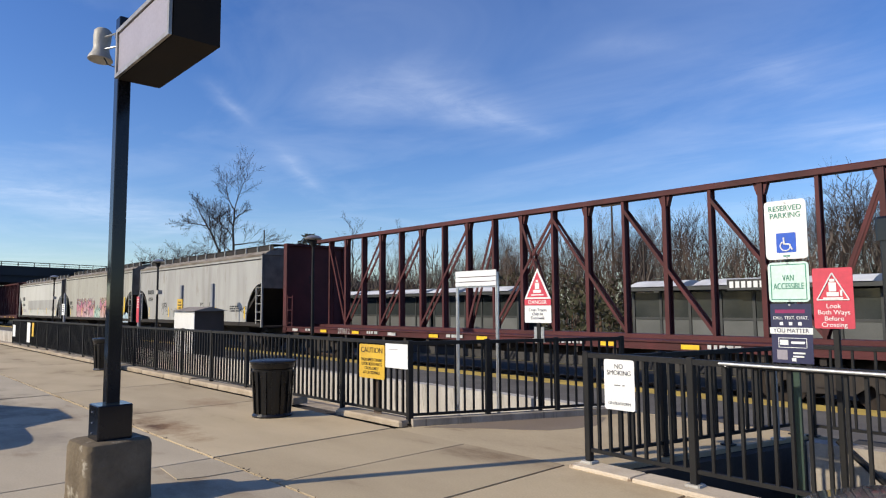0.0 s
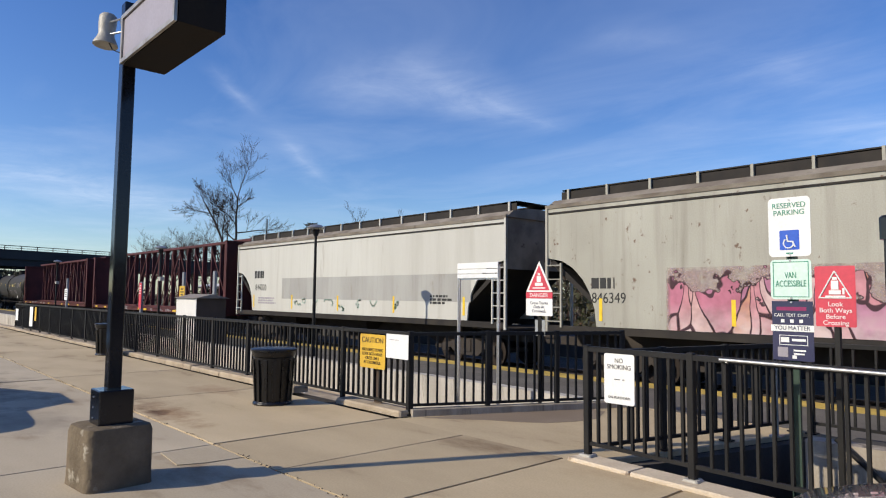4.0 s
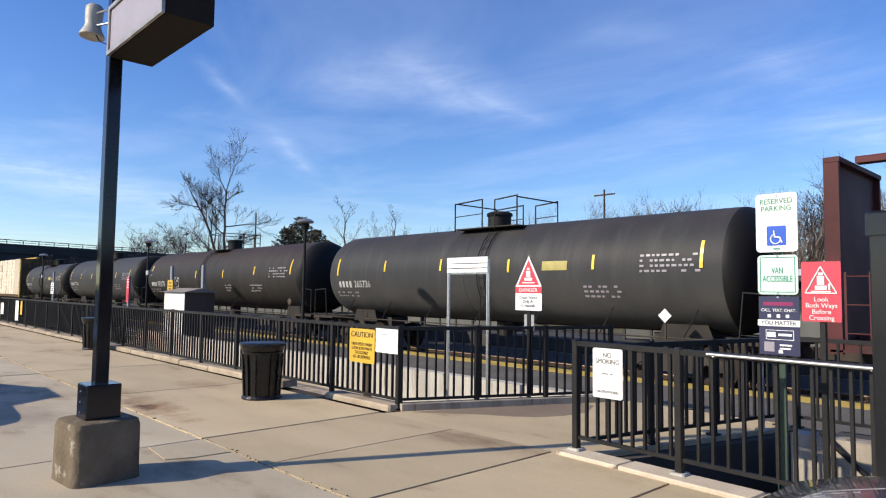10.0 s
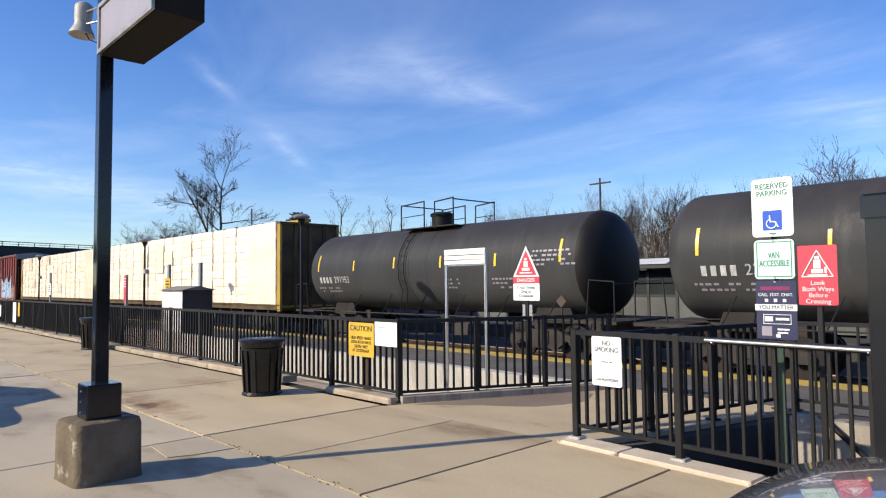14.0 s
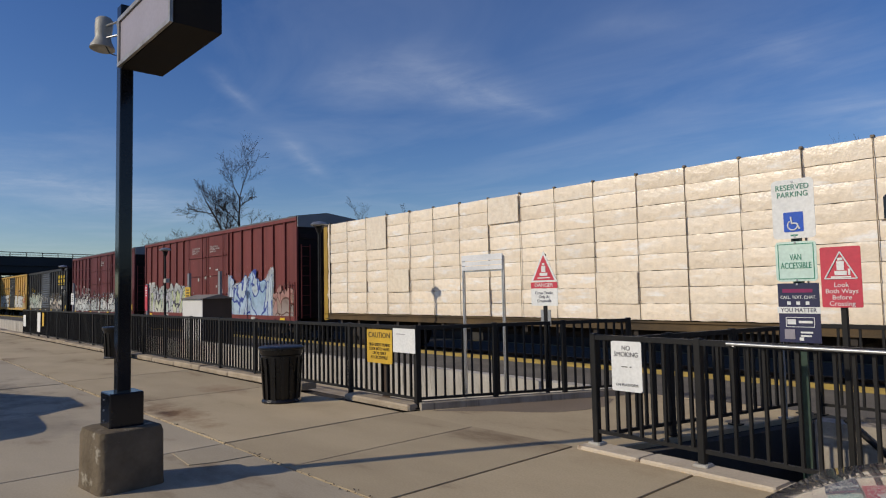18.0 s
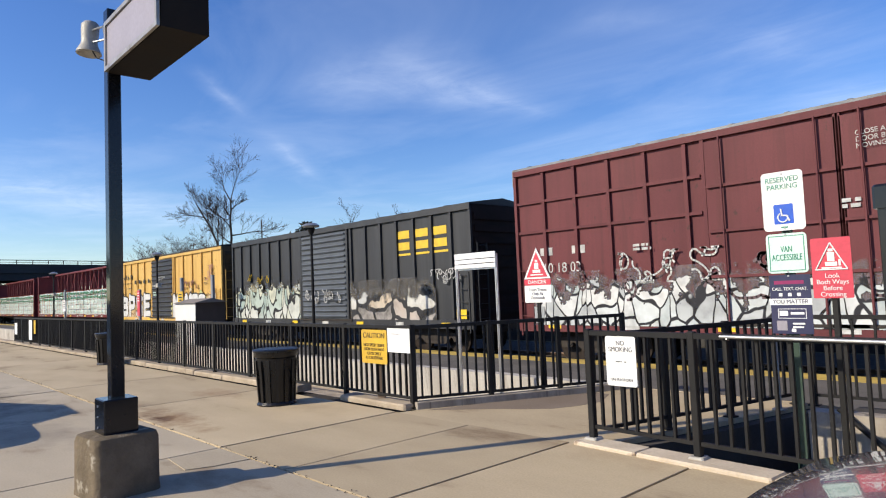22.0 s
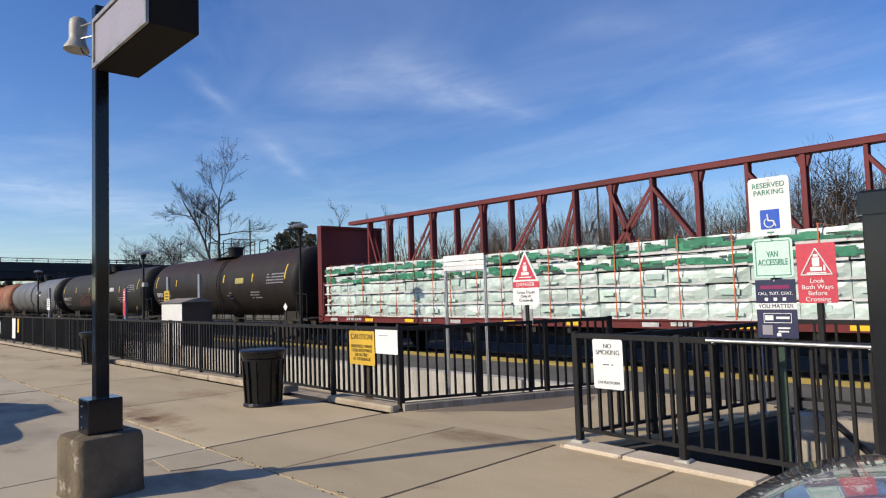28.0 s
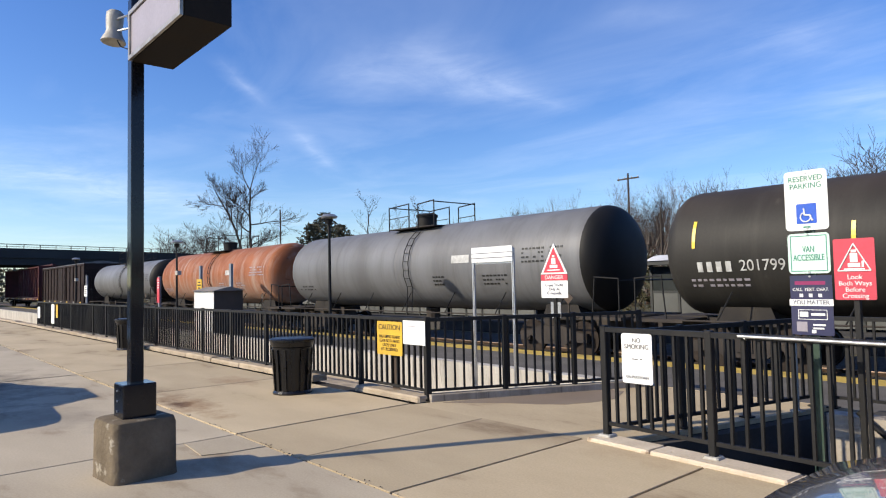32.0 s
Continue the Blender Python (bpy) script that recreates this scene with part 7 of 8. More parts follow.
def pack_load(off, ln, seed):
    """Board packs in five tiers: pale green-grey below, white with green print above, with orange straps."""
    t = load_thing("building_board_load", "white and green wrapped board packs strapped in orange", off)
    rr = random.Random(seed)
    x0, x1 = 0.45, ln - 0.45
    n = 24
    cw = (x1 - x0) / n
    tiers = [(1.25, 0.36, "pack_grey"), (1.63, 0.36, "pack_grey"), (2.01, 0.34, "pack_grey"), (2.37, 0.30, "pack_white"), (2.72, 0.31, "pack_white")]
    w = cw - 0.012
    for k, (z0, h, m) in enumerate(tiers):
        shapes = []
        for q in range(5):
            c, f, nx, nz = [], [], 5, 3
            for j in range(nz + 1):
                for i in range(nx + 1):
                    rim = i in (0, nx) or j in (0, nz)
                    c.append((i * w / nx, -1.40 + (0.03 if rim else rr.uniform(-0.012, 0.012)), j * (h - 0.02) / nz + (rr.uniform(-0.012, 0.012) if j == nz else 0)))
            for j in range(nz):
                for i in range(nx):
                    a = j * (nx + 1) + i
                    f.append((a, a + 1, a + nx + 2, a + nx + 1))
            b = len(c)
            c += [(0, -0.28, 0), (w, -0.28, 0), (w, -0.28, h - 0.02), (0, -0.28, h - 0.02)]
            f += [tuple(range(nx, -1, -1)) + (b, b + 1), tuple(range(nz * (nx + 1), (nz + 1) * (nx + 1))) + (b + 2, b + 3), (0, nx + 1, 2 * nx + 2, 3 * nx + 3, b + 3, b), (nx, b + 1, b + 2, 4 * nx + 3, 3 * nx + 2, 2 * nx + 1)]
            shapes.append(Geo().take(c, f).mesh("pack", m))
        for i in range(n):
            piece("pack", rr.choice(shapes), t, (x0 + i * cw + 0.006, rr.uniform(-0.03, 0.03), z0 + (rr.uniform(-0.03, 0.03) if k == 4 else 0)))
        piece("pack", shared("packfar%.2f" % h, lambda: Geo().box(x0, x1, 0.28, 1.38, 0, h - 0.015).mesh("pack", "pack_white")), t, (0, 0, z0))
    # green print on the wrap of the upper tiers, faint on the lower ones
    prints, edges = [], []
    for k in range(8):
        a, b = rr.uniform(0.14, 0.46), rr.uniform(0.05, 0.19)
        prints.append(Geo().plate([(0, 0), (a, rr.uniform(-0.01, 0.01)), (a + rr.uniform(-0.01, 0.01), b), (a * 0.4, b + rr.uniform(-0.015, 0.015)), (rr.uniform(-0.01, 0.01), b)], -0.006, 0.0))
        edges.append(Geo().plate([(0, 0), (w * 0.5, rr.uniform(-0.012, 0.006)), (w, 0), (w, 0.045 + rr.uniform(0, 0.02)), (w * 0.6, rr.uniform(0.025, 0.06)), (0, 0.05)], -0.012, 0.0))
    green = [g.mesh("print", "pack_green") for g in prints]
    faint = [g.mesh("print", "print_faint") for g in prints]
    ink = [Geo().box(0, 0.08 + 0.09 * k, -0.004, 0, 0, 0.02 + 0.015 * k).mesh("print", "green_post") for k in range(3)]
    white = [g.mesh("wrap_edge", "g_white") for g in edges]
    for k, (z0, h, m) in enumerate(tiers):
        for i in range(n):
            x = x0 + i * cw
            if k > 2:
                for q in range(4):
                    if rr.random() < 0.95:
                        piece("print", rr.choice(green), t, (x + rr.uniform(0.0, 0.1) + 0.20 * q, -1.437 - 0.001 * q, z0 + rr.uniform(0.01, 0.12)))
                for q in range(3):
                    piece("print", rr.choice(ink), t, (x + rr.uniform(0.05, 0.7), -1.443, z0 + rr.uniform(0.01, 0.24)))
            elif rr.random() < 0.75:
                piece("print", rr.choice(faint), t, (x + rr.uniform(0.03, 0.4), -1.437, z0 + rr.uniform(0.05, 0.16)))
            if rr.random() < (0.9 if k < 3 else 0.55):
                piece("wrap_edge", rr.choice(white), t, (x, -1.445, z0 - 0.025 + rr.uniform(-0.012, 0.012)), rot=(0, rr.uniform(-0.02, 0.02), 0))
    for i in range(n):
        x = x0 + (i + rr.uniform(0.3, 0.7)) * cw
        part("strap", Geo().box(x - 0.014, x + 0.014, -1.472, -1.464, 1.24, 3.075).box(x - 0.014, x + 0.014, -1.472, -0.3, 3.075, 3.083), "strap_orange", t)
    part("dunnage", Geo().box(x0, x1, -1.36, -0.3, 1.205, 1.25), "wood_tie", t)
    return t


# -- covered hopper --
def hopper(off, ln, paint, label, seed=1, top=4.30):
    t = rail_car("hopper_car", label, off, "covered hoppers")
    H, W = top, 1.50
    zc, zb = 2.95, 1.36
    c = 1.55
    # sides: bottom corners cut back in a curve
    side = [(0.0, H), (0.0, zc + 0.15)] + [(c * math.sin(radians(a)), zc + 0.15 - (zc + 0.15 - zb) * (1 - math.cos(radians(a)))) for a in range(20, 91, 14)] + [(c + 0.02, zb), (ln - c - 0.02, zb)]
    side += [(ln - c * math.sin(radians(a)), zc + 0.15 - (zc + 0.15 - zb) * (1 - math.cos(radians(a)))) for a in range(90, 19, -14)] + [(ln, zc + 0.15), (ln, H)]
    for s in (-1, 1):
        part("side_sheet", Geo().plate(side, s * W - 0.025, s * W + 0.025), paint, t)
        part("eave_rail", Geo().prof([(s * (W + 0.05), H - 0.04), (s * (W + 0.07), H + 0.05), (s * (W - 0.02), H + 0.07), (s * (W - 0.02), H - 0.04)], 0.0, ln), "hop_grime_and_shade", t)
        # dark strip drawn in for the shadow line below the eave
        part("drip_rail", Geo().prof([(s * (W + 0.02), H - 0.19), (s * (W + 0.05), H - 0.185), (s * (W + 0.05), H - 0.15), (s * (W + 0.02), H - 0.135)], 0.1, ln - 0.1), "hop_dark", t, "dark strip for the shadow line under the eave")
        part("side_sill", Geo().prof([(s * 1.40, 1.18), (s * (W + 0.04), 1.18), (s * (W + 0.04), 1.35), (s * 1.40, 1.35)], 0.05, ln - 0.05), "hop_dark", t)
    roof = [(-W, H + 0.02), (-W * 0.8, H + 0.22), (-0.4, H + 0.34), (0.4, H + 0.34), (W * 0.8, H + 0.22), (W, H + 0.02)]
    part("roof", Geo().prof(roof, 0.02, ln - 0.02), "hop_grime_and_shade", t, "grimy sloping roof sheet")
    # end sheets, slope sheets and bays, all coloured dark for the shade in there
    for x, sg in ((0.0, 1), (ln, -1)):
        part("end_sheet", Geo().box(min(x + sg * 0.08, x + sg * 0.12), max(x + sg * 0.08, x + sg * 0.12), -W + 0.03, W - 0.03, zc - 0.1, H + 0.1), "hop_grime_and_shade", t, "end sheet darkened for shade")
        sl = [(x + sg * 0.1, zc), (x + sg * 2.3, 1.2), (x + sg * 2.4, 1.25), (x + sg * 0.2, zc + 0.1)]
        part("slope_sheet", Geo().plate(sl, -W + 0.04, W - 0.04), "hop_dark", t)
        part("end_platform", Geo().box(min(x, x + sg * 1.5), max(x, x + sg * 1.5), -1.35, 1.35, 1.12, 1.18), "under", t)
        for y in (-W - 0.02, W + 0.02):
            part("corner_post", Geo().box(min(x, x + sg * 0.07), max(x, x + sg * 0.07), y - 0.035, y + 0.035, 1.15, H + 0.02), paint, t)
        g = Geo()
        for i in range(6):
            z = 1.45 + i * 0.36
            if z < zc:
                g.rod((x + sg * 0.03, -W - 0.05, z), (x + sg * 0.5, -W - 0.05, z), 0.016, 6)
        g.box(min(x + sg * 0.48, x + sg * 0.53), max(x + sg * 0.48, x + sg * 0.53), -W - 0.07, -W - 0.02, 1.3, zc)
        part("ladder", g, paint, t)
    # roof walk on brackets
    part("roof_walk", Geo().box(0.1, ln - 0.1, -0.95, -0.35, H + 0.50, H + 0.53).box(0.1, ln - 0.1, 0.35, 0.95, H + 0.50, H + 0.53).box(0.1, 0.7, -0.95, 0.95, H + 0.50, H + 0.53).box(ln - 0.7, ln - 0.1, -0.95, 0.95, H + 0.50, H + 0.53), "hop_dark", t, "dark grated roof walk")
    # added strip that closes the gap below the roof walk
    part("walk_fascia", Geo().box(0.1, ln - 0.1, -0.975, -0.955, H + 0.20, H + 0.47), "hop_dark", t, "dark strip filling the gap below the roof walk")
    n = 14
    for i in range(n):
        x = 0.35 + i * (ln - 0.7) / (n - 1)
        part("bracket", Geo().plate([(x - 0.03, H + 0.12), (x + 0.03, H + 0.12), (x + 0.03, H + 0.52), (x - 0.03, H + 0.52)], -1.04, -0.98), paint, t)
    for i in range(6):
        x = 1.4 + i * (ln - 2.8) / 5
        part("hatch", Geo().bbox(x - 0.45, x + 0.45, -0.32, 0.32, H + 0.33, H + 0.45, 0.03), paint, t)
    nb = 3
    for i in range(nb):
        x = 3.4 + i * (ln - 6.8) / (nb - 1)
        g = Geo().take([(x - 1.5, -1.3, 1.36), (x + 1.5, -1.3, 1.36), (x + 1.5, 1.3, 1.36), (x - 1.5, 1.3, 1.36), (x - 0.45, -0.5, 0.5), (x + 0.45, -0.5, 0.5), (x + 0.45, 0.5, 0.5), (x - 0.45, 0.5, 0.5)],
                       [(0, 1, 2, 3), (4, 7, 6, 5), (0, 4, 5, 1), (1, 5, 6, 2), (2, 6, 7, 3), (3, 7, 4, 0)])
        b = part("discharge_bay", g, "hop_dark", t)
        part("gate", Geo().box(x - 0.55, x + 0.55, -0.6, 0.6, 0.40, 0.52), "under", b)
    part("center_sill", Geo().box(0.1, ln - 0.1, -0.3, 0.3, 0.75, 1.1), "under", t)
    for i in range(5):
        x = 1.64 + i * (ln - 3.37) / 4
        part("reflector", Geo().box(x, x + 0.09, -W - 0.032, -W - 0.026, 1.50, 2.05), "refl", t)
    marks(t, ln - 3.2, -W - 0.026, 2.1, 3, "ink", 0.07, 1.1, seed)
    trucks(t, (2.0, ln - 2.0))
    couplers(t, ln)
    return t


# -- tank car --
def tank(off, ln, paint, label, seed=1, r=1.44, zc=2.61, text="", size=0.33, plate=True, end_bands=True, marks_mat="paint_white", panel="panel_dull", cap="dome_and_head_shade", strips=True, rung_x=0.35, placard="shed_side", tag=1.0, reach=1.25):
    t = rail_car("tank_car", label, off, "tank cars")
    n = 40
    # shell with dished ends, drooping a little to the middle
    prof = [(0.0, 0.0)]
    hd = 0.62
    for i in range(1, 8):
        a = math.pi / 2 * i / 7
        prof.append((r * math.sin(a), hd * (1 - math.cos(a))))
    body = [(r - 0.004, hd), (r, hd), (r, ln * 0.25), (r, ln * 0.5), (r, ln * 0.75), (r, ln - hd), (r - 0.004, ln - hd)]
    head = [(max(q, 0.001), x) for q, x in prof] + [(r - 0.003, hd + 0.02)]
    m = Matrix.Translation((0, 0, zc)) @ Matrix.Rotation(radians(90), 4, "Y")
    part("shell", Geo().lathe(body, n, m), paint, t, smooth=True)
    part("tank_head", Geo().lathe(head, n, m), paint, t, smooth=True)
    # leading head in black, mostly standing for the shade on that side
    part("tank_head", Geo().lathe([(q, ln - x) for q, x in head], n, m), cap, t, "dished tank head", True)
    for x in (ln * 0.5 - 0.42, ln * 0.5 + 0.42):
        part("shell_band", Geo().lathe([(r - 0.01, x - 0.03), (r + 0.006, x - 0.03), (r + 0.006, x + 0.03), (r - 0.01, x + 0.03)], n, m), paint, t, smooth=True)
    # dome, platform and guard rails
    xm = ln * 0.5
    zt = zc + r
    part("dome", Geo().lathe([(0, zt - 0.1), (0.36, zt - 0.1), (0.36, zt + 0.34), (0.40, zt + 0.34), (0.40, zt + 0.42), (0.30, zt + 0.47), (0, zt + 0.48)], 18, Matrix.Translation((xm - 0.25, 0, 0))), "dome_and_head_shade", t, smooth=True)
    part("walkway", Geo().box(xm - 1.25, xm + reach, -0.95, -0.45, zt - 0.10, zt - 0.07).box(xm - 1.25, xm + reach, 0.45, 0.95, zt - 0.10, zt - 0.07), "under", t)
    for y in (-0.95, 0.95):
        for xa, xb in ((xm - 1.25, xm - 0.1), (xm + 0.40 if reach > 1 else xm + 0.05, xm + reach)):
            part("guard_rail", Geo().path([(xa, y, zt - 0.15), (xa, y, zt + 0.70), (xb, y, zt + 0.76), (xb, y, zt - 0.12)], 0.022).path([(xa, y, zt + 0.3), (xb, y, zt + 0.33)], 0.014), "black", t)
    for xa in (xm - 1.25, xm + reach):
        part("guard_rail", Geo().path([(xa, -0.95, zt + 0.72), (xa, 0.95, zt + 0.72)], 0.02), "black", t)
    # curved side ladders
    xl = xm + rung_x
    for s in (-1, 1):
        ld = part("ladder", Geo().bbox(xl - 0.18, xl + 0.18, s * 1.36 - 0.03, s * 1.36 + 0.03, 1.05, 1.10, 0.006), "black", t)
        for dx in (-0.14, 0.14):
            arc = [(xl + dx, s * (r + 0.07) * math.sin(radians(a)), zc + (r + 0.07) * math.cos(radians(a))) for a in range(35, 121, 17)] + [(xl + dx, s * 1.36, 1.1)]
            part("side_rail", Geo().path(arc, 0.016, 5), "black", ld)
        for a in range(40, 118, 11):
            part("rung", Geo().rod((xl - 0.14, s * (r + 0.07) * math.sin(radians(a)), zc + (r + 0.07) * math.cos(radians(a))), (xl + 0.14, s * (r + 0.07) * math.sin(radians(a)), zc + (r + 0.07) * math.cos(radians(a))), 0.012, 5), "black", ld)
    # running board pipe, saddles, stub sills, end cages
    for s in (-1, 1):
        part("side_pipe", Geo().rod((0.7, s * 1.42, 1.08), (ln - 0.7, s * 1.42, 1.08), 0.022, 6), "under", t)
        for i in range(7):
            x = 1.5 + i * (ln - 3) / 6
            part("stay", Geo().rod((x, s * 1.42, 1.08), (x + 0.25, s * 1.18, 1.72), 0.016, 5), "black", t)
    for x, sg in ((0.2, 1), (ln - 0.2, -1)):
        part("saddle", Geo().plate([(x + sg * 0.9, 0.95), (x + sg * 2.3, 0.95), (x + sg * 2.0, 1.75), (x + sg * 1.2, 1.75)], -0.72, 0.72), "hop_dark", t)
        part("stub_sill", Geo().box(min(x - sg * 0.7, x + sg * 2.6), max(x - sg * 0.7, x + sg * 2.6), -0.3, 0.3, 0.72, 1.12), "under", t)
        part("end_deck", Geo().box(min(x - sg * 0.75, x + sg * 0.5), max(x - sg * 0.75, x + sg * 0.5), -1.42, 1.42, 1.02, 1.10), "under", t)
        part("end_rail", Geo().path([(x - sg * 0.7, -1.40, 1.05), (x - sg * 0.7, -1.40, 2.05), (x + sg * 0.0, -1.40, 2.1), (x + sg * 0.1, -1.40, 1.05)], 0.02).path([(x - sg * 0.7, -1.40, 2.0), (x - sg * 0.7, 1.40, 2.0)], 0.02), "black", t)
    part("outlet", Geo().rod((xm, 0, 0.75), (xm, 0, 1.15), 0.25, 12), "under", t)

    def at(z):
        """The shell's near face at a height."""
        return -math.sqrt(max(r * r - (z - zc) ** 2, 0.01)) - 0.006
    rr = random.Random(seed)

    def patch(x0, x1, z0, z1, mat, name, label=""):
        k = 4
        zs = [z0 + (z1 - z0) * i / k for i in range(k + 1)]
        c = [(x, at(z) - d, z) for d in (0.0, 0.006) for z in zs for x in (x0, x1)]
        h = 2 * (k + 1)
        f = [(2 * i, 2 * i + 1, 2 * i + 3, 2 * i + 2) for i in range(k)] + [(h + 2 * i, h + 2 * i + 1, h + 2 * i + 3, h + 2 * i + 2) for i in range(k)]
        f += [(2 * i, 2 * i + 2, h + 2 * i + 2, h + 2 * i) for i in range(k)] + [(2 * i + 1, 2 * i + 3, h + 2 * i + 3, h + 2 * i + 1) for i in range(k)] + [(0, 1, h + 1, h), (2 * k, 2 * k + 1, h + 2 * k + 1, h + 2 * k)]
        return part(name, Geo().take(c, f), mat, t, label)
    for i in range(6):
        x = 1.0 + i * (ln - 2.1) / 5
        if strips and (end_bands or 0 < i < 5):
            z = zc + rr.uniform(-0.05, 0.1)
            patch(x, x + 0.075, z, z + (0.36 if 0 < i < 5 else 0.6), "refl", "reflector")
    if plate:
        patch(ln * 0.66, ln * 0.66 + 0.8, zc + 0.02, zc + 0.26, panel, "yellow_panel", "yellow data panel")
    for x, z, rows, w in ((0.9, zc - 0.66, 2, 1.3), (ln * 0.60, zc - 0.42, 3, 0.7), (ln * 0.74, zc - 0.42, 3, 1.0), (ln * 0.84, zc + 0.30, 4, 1.5)):
        for k in range(rows):
            xa = x
            for _ in range(int(w / 0.14)):
                b = xa + rr.uniform(0.06, 0.13)
                if rr.random() > 0.2:
                    patch(xa, b, z - k * 0.12, z - k * 0.12 + 0.05, "face" if marks_mat == "paint_white" else marks_mat, "stencil")
                xa = b + 0.05
    if text:
        x = 1.1
        me = lettering(text, size, marks_mat, Matrix.Identity(4), "LEFT", 0.95)
        for k in range(4):
            patch(x + k * 0.21, x + k * 0.21 + 0.12, zc - 0.46, zc - 0.24, marks_mat, "stencil")
        x += 0.92
        for v in me.vertices:
            z = zc - 0.35 + v.co.z
            v.co = (x + v.co.x, at(z) - 0.006 + v.co.y, z)
        part("stencil", me, None, t)["kind"] = "stuff"
    # small diamond placard on the end corner
    px = ln - tag
    part("placard", Geo().take([(px + dx, y, 1.57 + dz) for y in (-1.47, -1.46) for dx, dz in ((0, -0.16), (0.16, 0), (0, 0.16), (-0.16, 0))], [(0, 1, 2, 3), (7, 6, 5, 4), (0, 4, 5, 1), (1, 5, 6, 2), (2, 6, 7, 3), (3, 7, 4, 0)]), placard, t, "diamond placard")
    part("placard_post", Geo().box(px - 0.02, px + 0.02, -1.46, -1.43, 1.05, 1.42), "under", t)
    trucks(t, (1.9, ln - 1.9))
    couplers(t, ln, 0.7)
    return t


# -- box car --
def boxcar(off, ln, paint, label, top, pitch, door, door_mat, roof="roof_grey", door_ribs=0, double=False, eave=0.0, end="box_dark_and_shade", gable=None):
    """door: its start and end along the side."""
    t = rail_car("box_car", label, off, "box cars")
    W, z0 = 1.45, 0.98
    part("body", Geo().box(0.062, ln - 0.062, -W + 0.04, W - 0.04, z0, top - 0.05), paint, t)
    part("roof", Geo().prof([(-W - 0.04, top - 0.06), (-W - 0.04, top), (0, top + 0.2 + eave), (W + 0.04, top), (W + 0.04, top - 0.06)], 0, ln), roof, t, "ribbed metal roof")
    for i in range(int(ln / 1.1)):
        x = 0.5 + i * 1.1
        part("roof_rib", Geo().prof([(-W - 0.03, top + 0.005), (0, top + 0.21 + eave), (W + 0.03, top + 0.005), (W + 0.03, top + 0.018), (0, top + 0.225 + eave), (-W - 0.03, top + 0.018)], x, x + 0.08), roof, t)
    for s in (-1, 1):
        part("side_sill", Geo().box(0, ln, s * W - 0.05, s * W + 0.05, z0 - 0.16, z0 + 0.1), paint, t)
        part("top_plate", Geo().box(0, ln, s * W - 0.045, s * W + 0.045, top - 0.2, top - 0.06), paint, t)
        n = round(ln / pitch)
        for i in range(n + 1):
            x = min(max(i * ln / n, 0.04), ln - 0.04)
            if door[0] - 0.1 < x < door[1] + 0.1:
                continue
            part("side_post", Geo().prof([(s * (W - 0.045), z0 + 0.1), (s * (W + 0.035), z0 + 0.12), (s * (W + 0.035), top - 0.22), (s * (W - 0.045), top - 0.2)], x - 0.045, x + 0.045), paint, t)
        halves = [door] if not double else [(door[0], (door[0] + door[1]) / 2), ((door[0] + door[1]) / 2, door[1])]
        for d0, d1 in halves:
            d = part("door", Geo().box(d0 + 0.03, d1 - 0.03, s * W - 0.03, s * W + 0.055, z0 + 0.12, top - 0.26), door_mat, t, "sliding plug door")
            zs = [z0 + 0.12 + (top - z0 - 0.4) * k / 4 for k in range(5)]
            if door_ribs:
                g = Geo()
                for k in range(door_ribs):
                    z = z0 + 0.2 + (top - z0 - 0.55) * k / (door_ribs - 1)
                    g.prof([(s * (W + 0.05), z - 0.05), (s * (W + 0.09), z), (s * (W + 0.05), z + 0.05)], d0 + 0.08, d1 - 0.08)
                part("corrugation", g, door_mat, d)
            else:
                for z in zs[1:4]:
                    part("door_bar", Geo().box(d0 + 0.05, d1 - 0.05, s * (W + 0.07) - 0.02, s * (W + 0.07) + 0.02, z - 0.03, z + 0.03), door_mat, d)
                for fx in (0.15, 0.86):
                    x = d0 + (d1 - d0) * fx
                    part("lock_rod", Geo().rod((x, s * (W + 0.11), z0 + 0.1), (x, s * (W + 0.11), top - 0.2), 0.025, 6), door_mat, d)
            for x in (d0 - 0.02, d1 + 0.02):
                part("door_frame", Geo().box(x - 0.04, x + 0.04, s * W - 0.03, s * W + 0.075, z0 + 0.1, top - 0.2), paint, d)
            part("door_track", Geo().box(d0 - 0.3, d1 + 0.3, s * (W + 0.06) - 0.03, s * (W + 0.06) + 0.03, z0 + 0.04, z0 + 0.10), "under", d)
    for x, sg in ((0.0, 1), (ln, -1)):
        # end walls coloured dark for the shade on the car ends
        e = part("end_wall", Geo().box(min(x, x + sg * 0.06), max(x, x + sg * 0.06), -W + 0.01, W - 0.01, z0, top - 0.04), end, t, "ribbed end wall darkened for shade")
        for k in range(9):
            z = z0 + 0.3 + k * (top - z0 - 0.7) / 8
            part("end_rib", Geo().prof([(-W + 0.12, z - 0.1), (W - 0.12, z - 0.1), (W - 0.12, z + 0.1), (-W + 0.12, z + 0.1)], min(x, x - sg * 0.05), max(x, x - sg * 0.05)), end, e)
        if gable:
            part("gable", Geo().prof([(-W, top - 0.46), (W, top - 0.46), (W, top - 0.01), (0, top + 0.15), (-W, top - 0.01)], min(x, x - sg * 0.058), max(x, x - sg * 0.058)), gable, e, "pale band across the top of the end")
        else:
            part("gable", Geo().prof([(-W, top - 0.05), (W, top - 0.05), (0, top + 0.2 + eave)], min(x + sg * 0.01, x + sg * 0.05), max(x + sg * 0.01, x + sg * 0.05)), roof, e)
        ladder(e, x - sg * 0.08, -1.3, 1.0, top - 1.2, 0.4, paint, along="y")
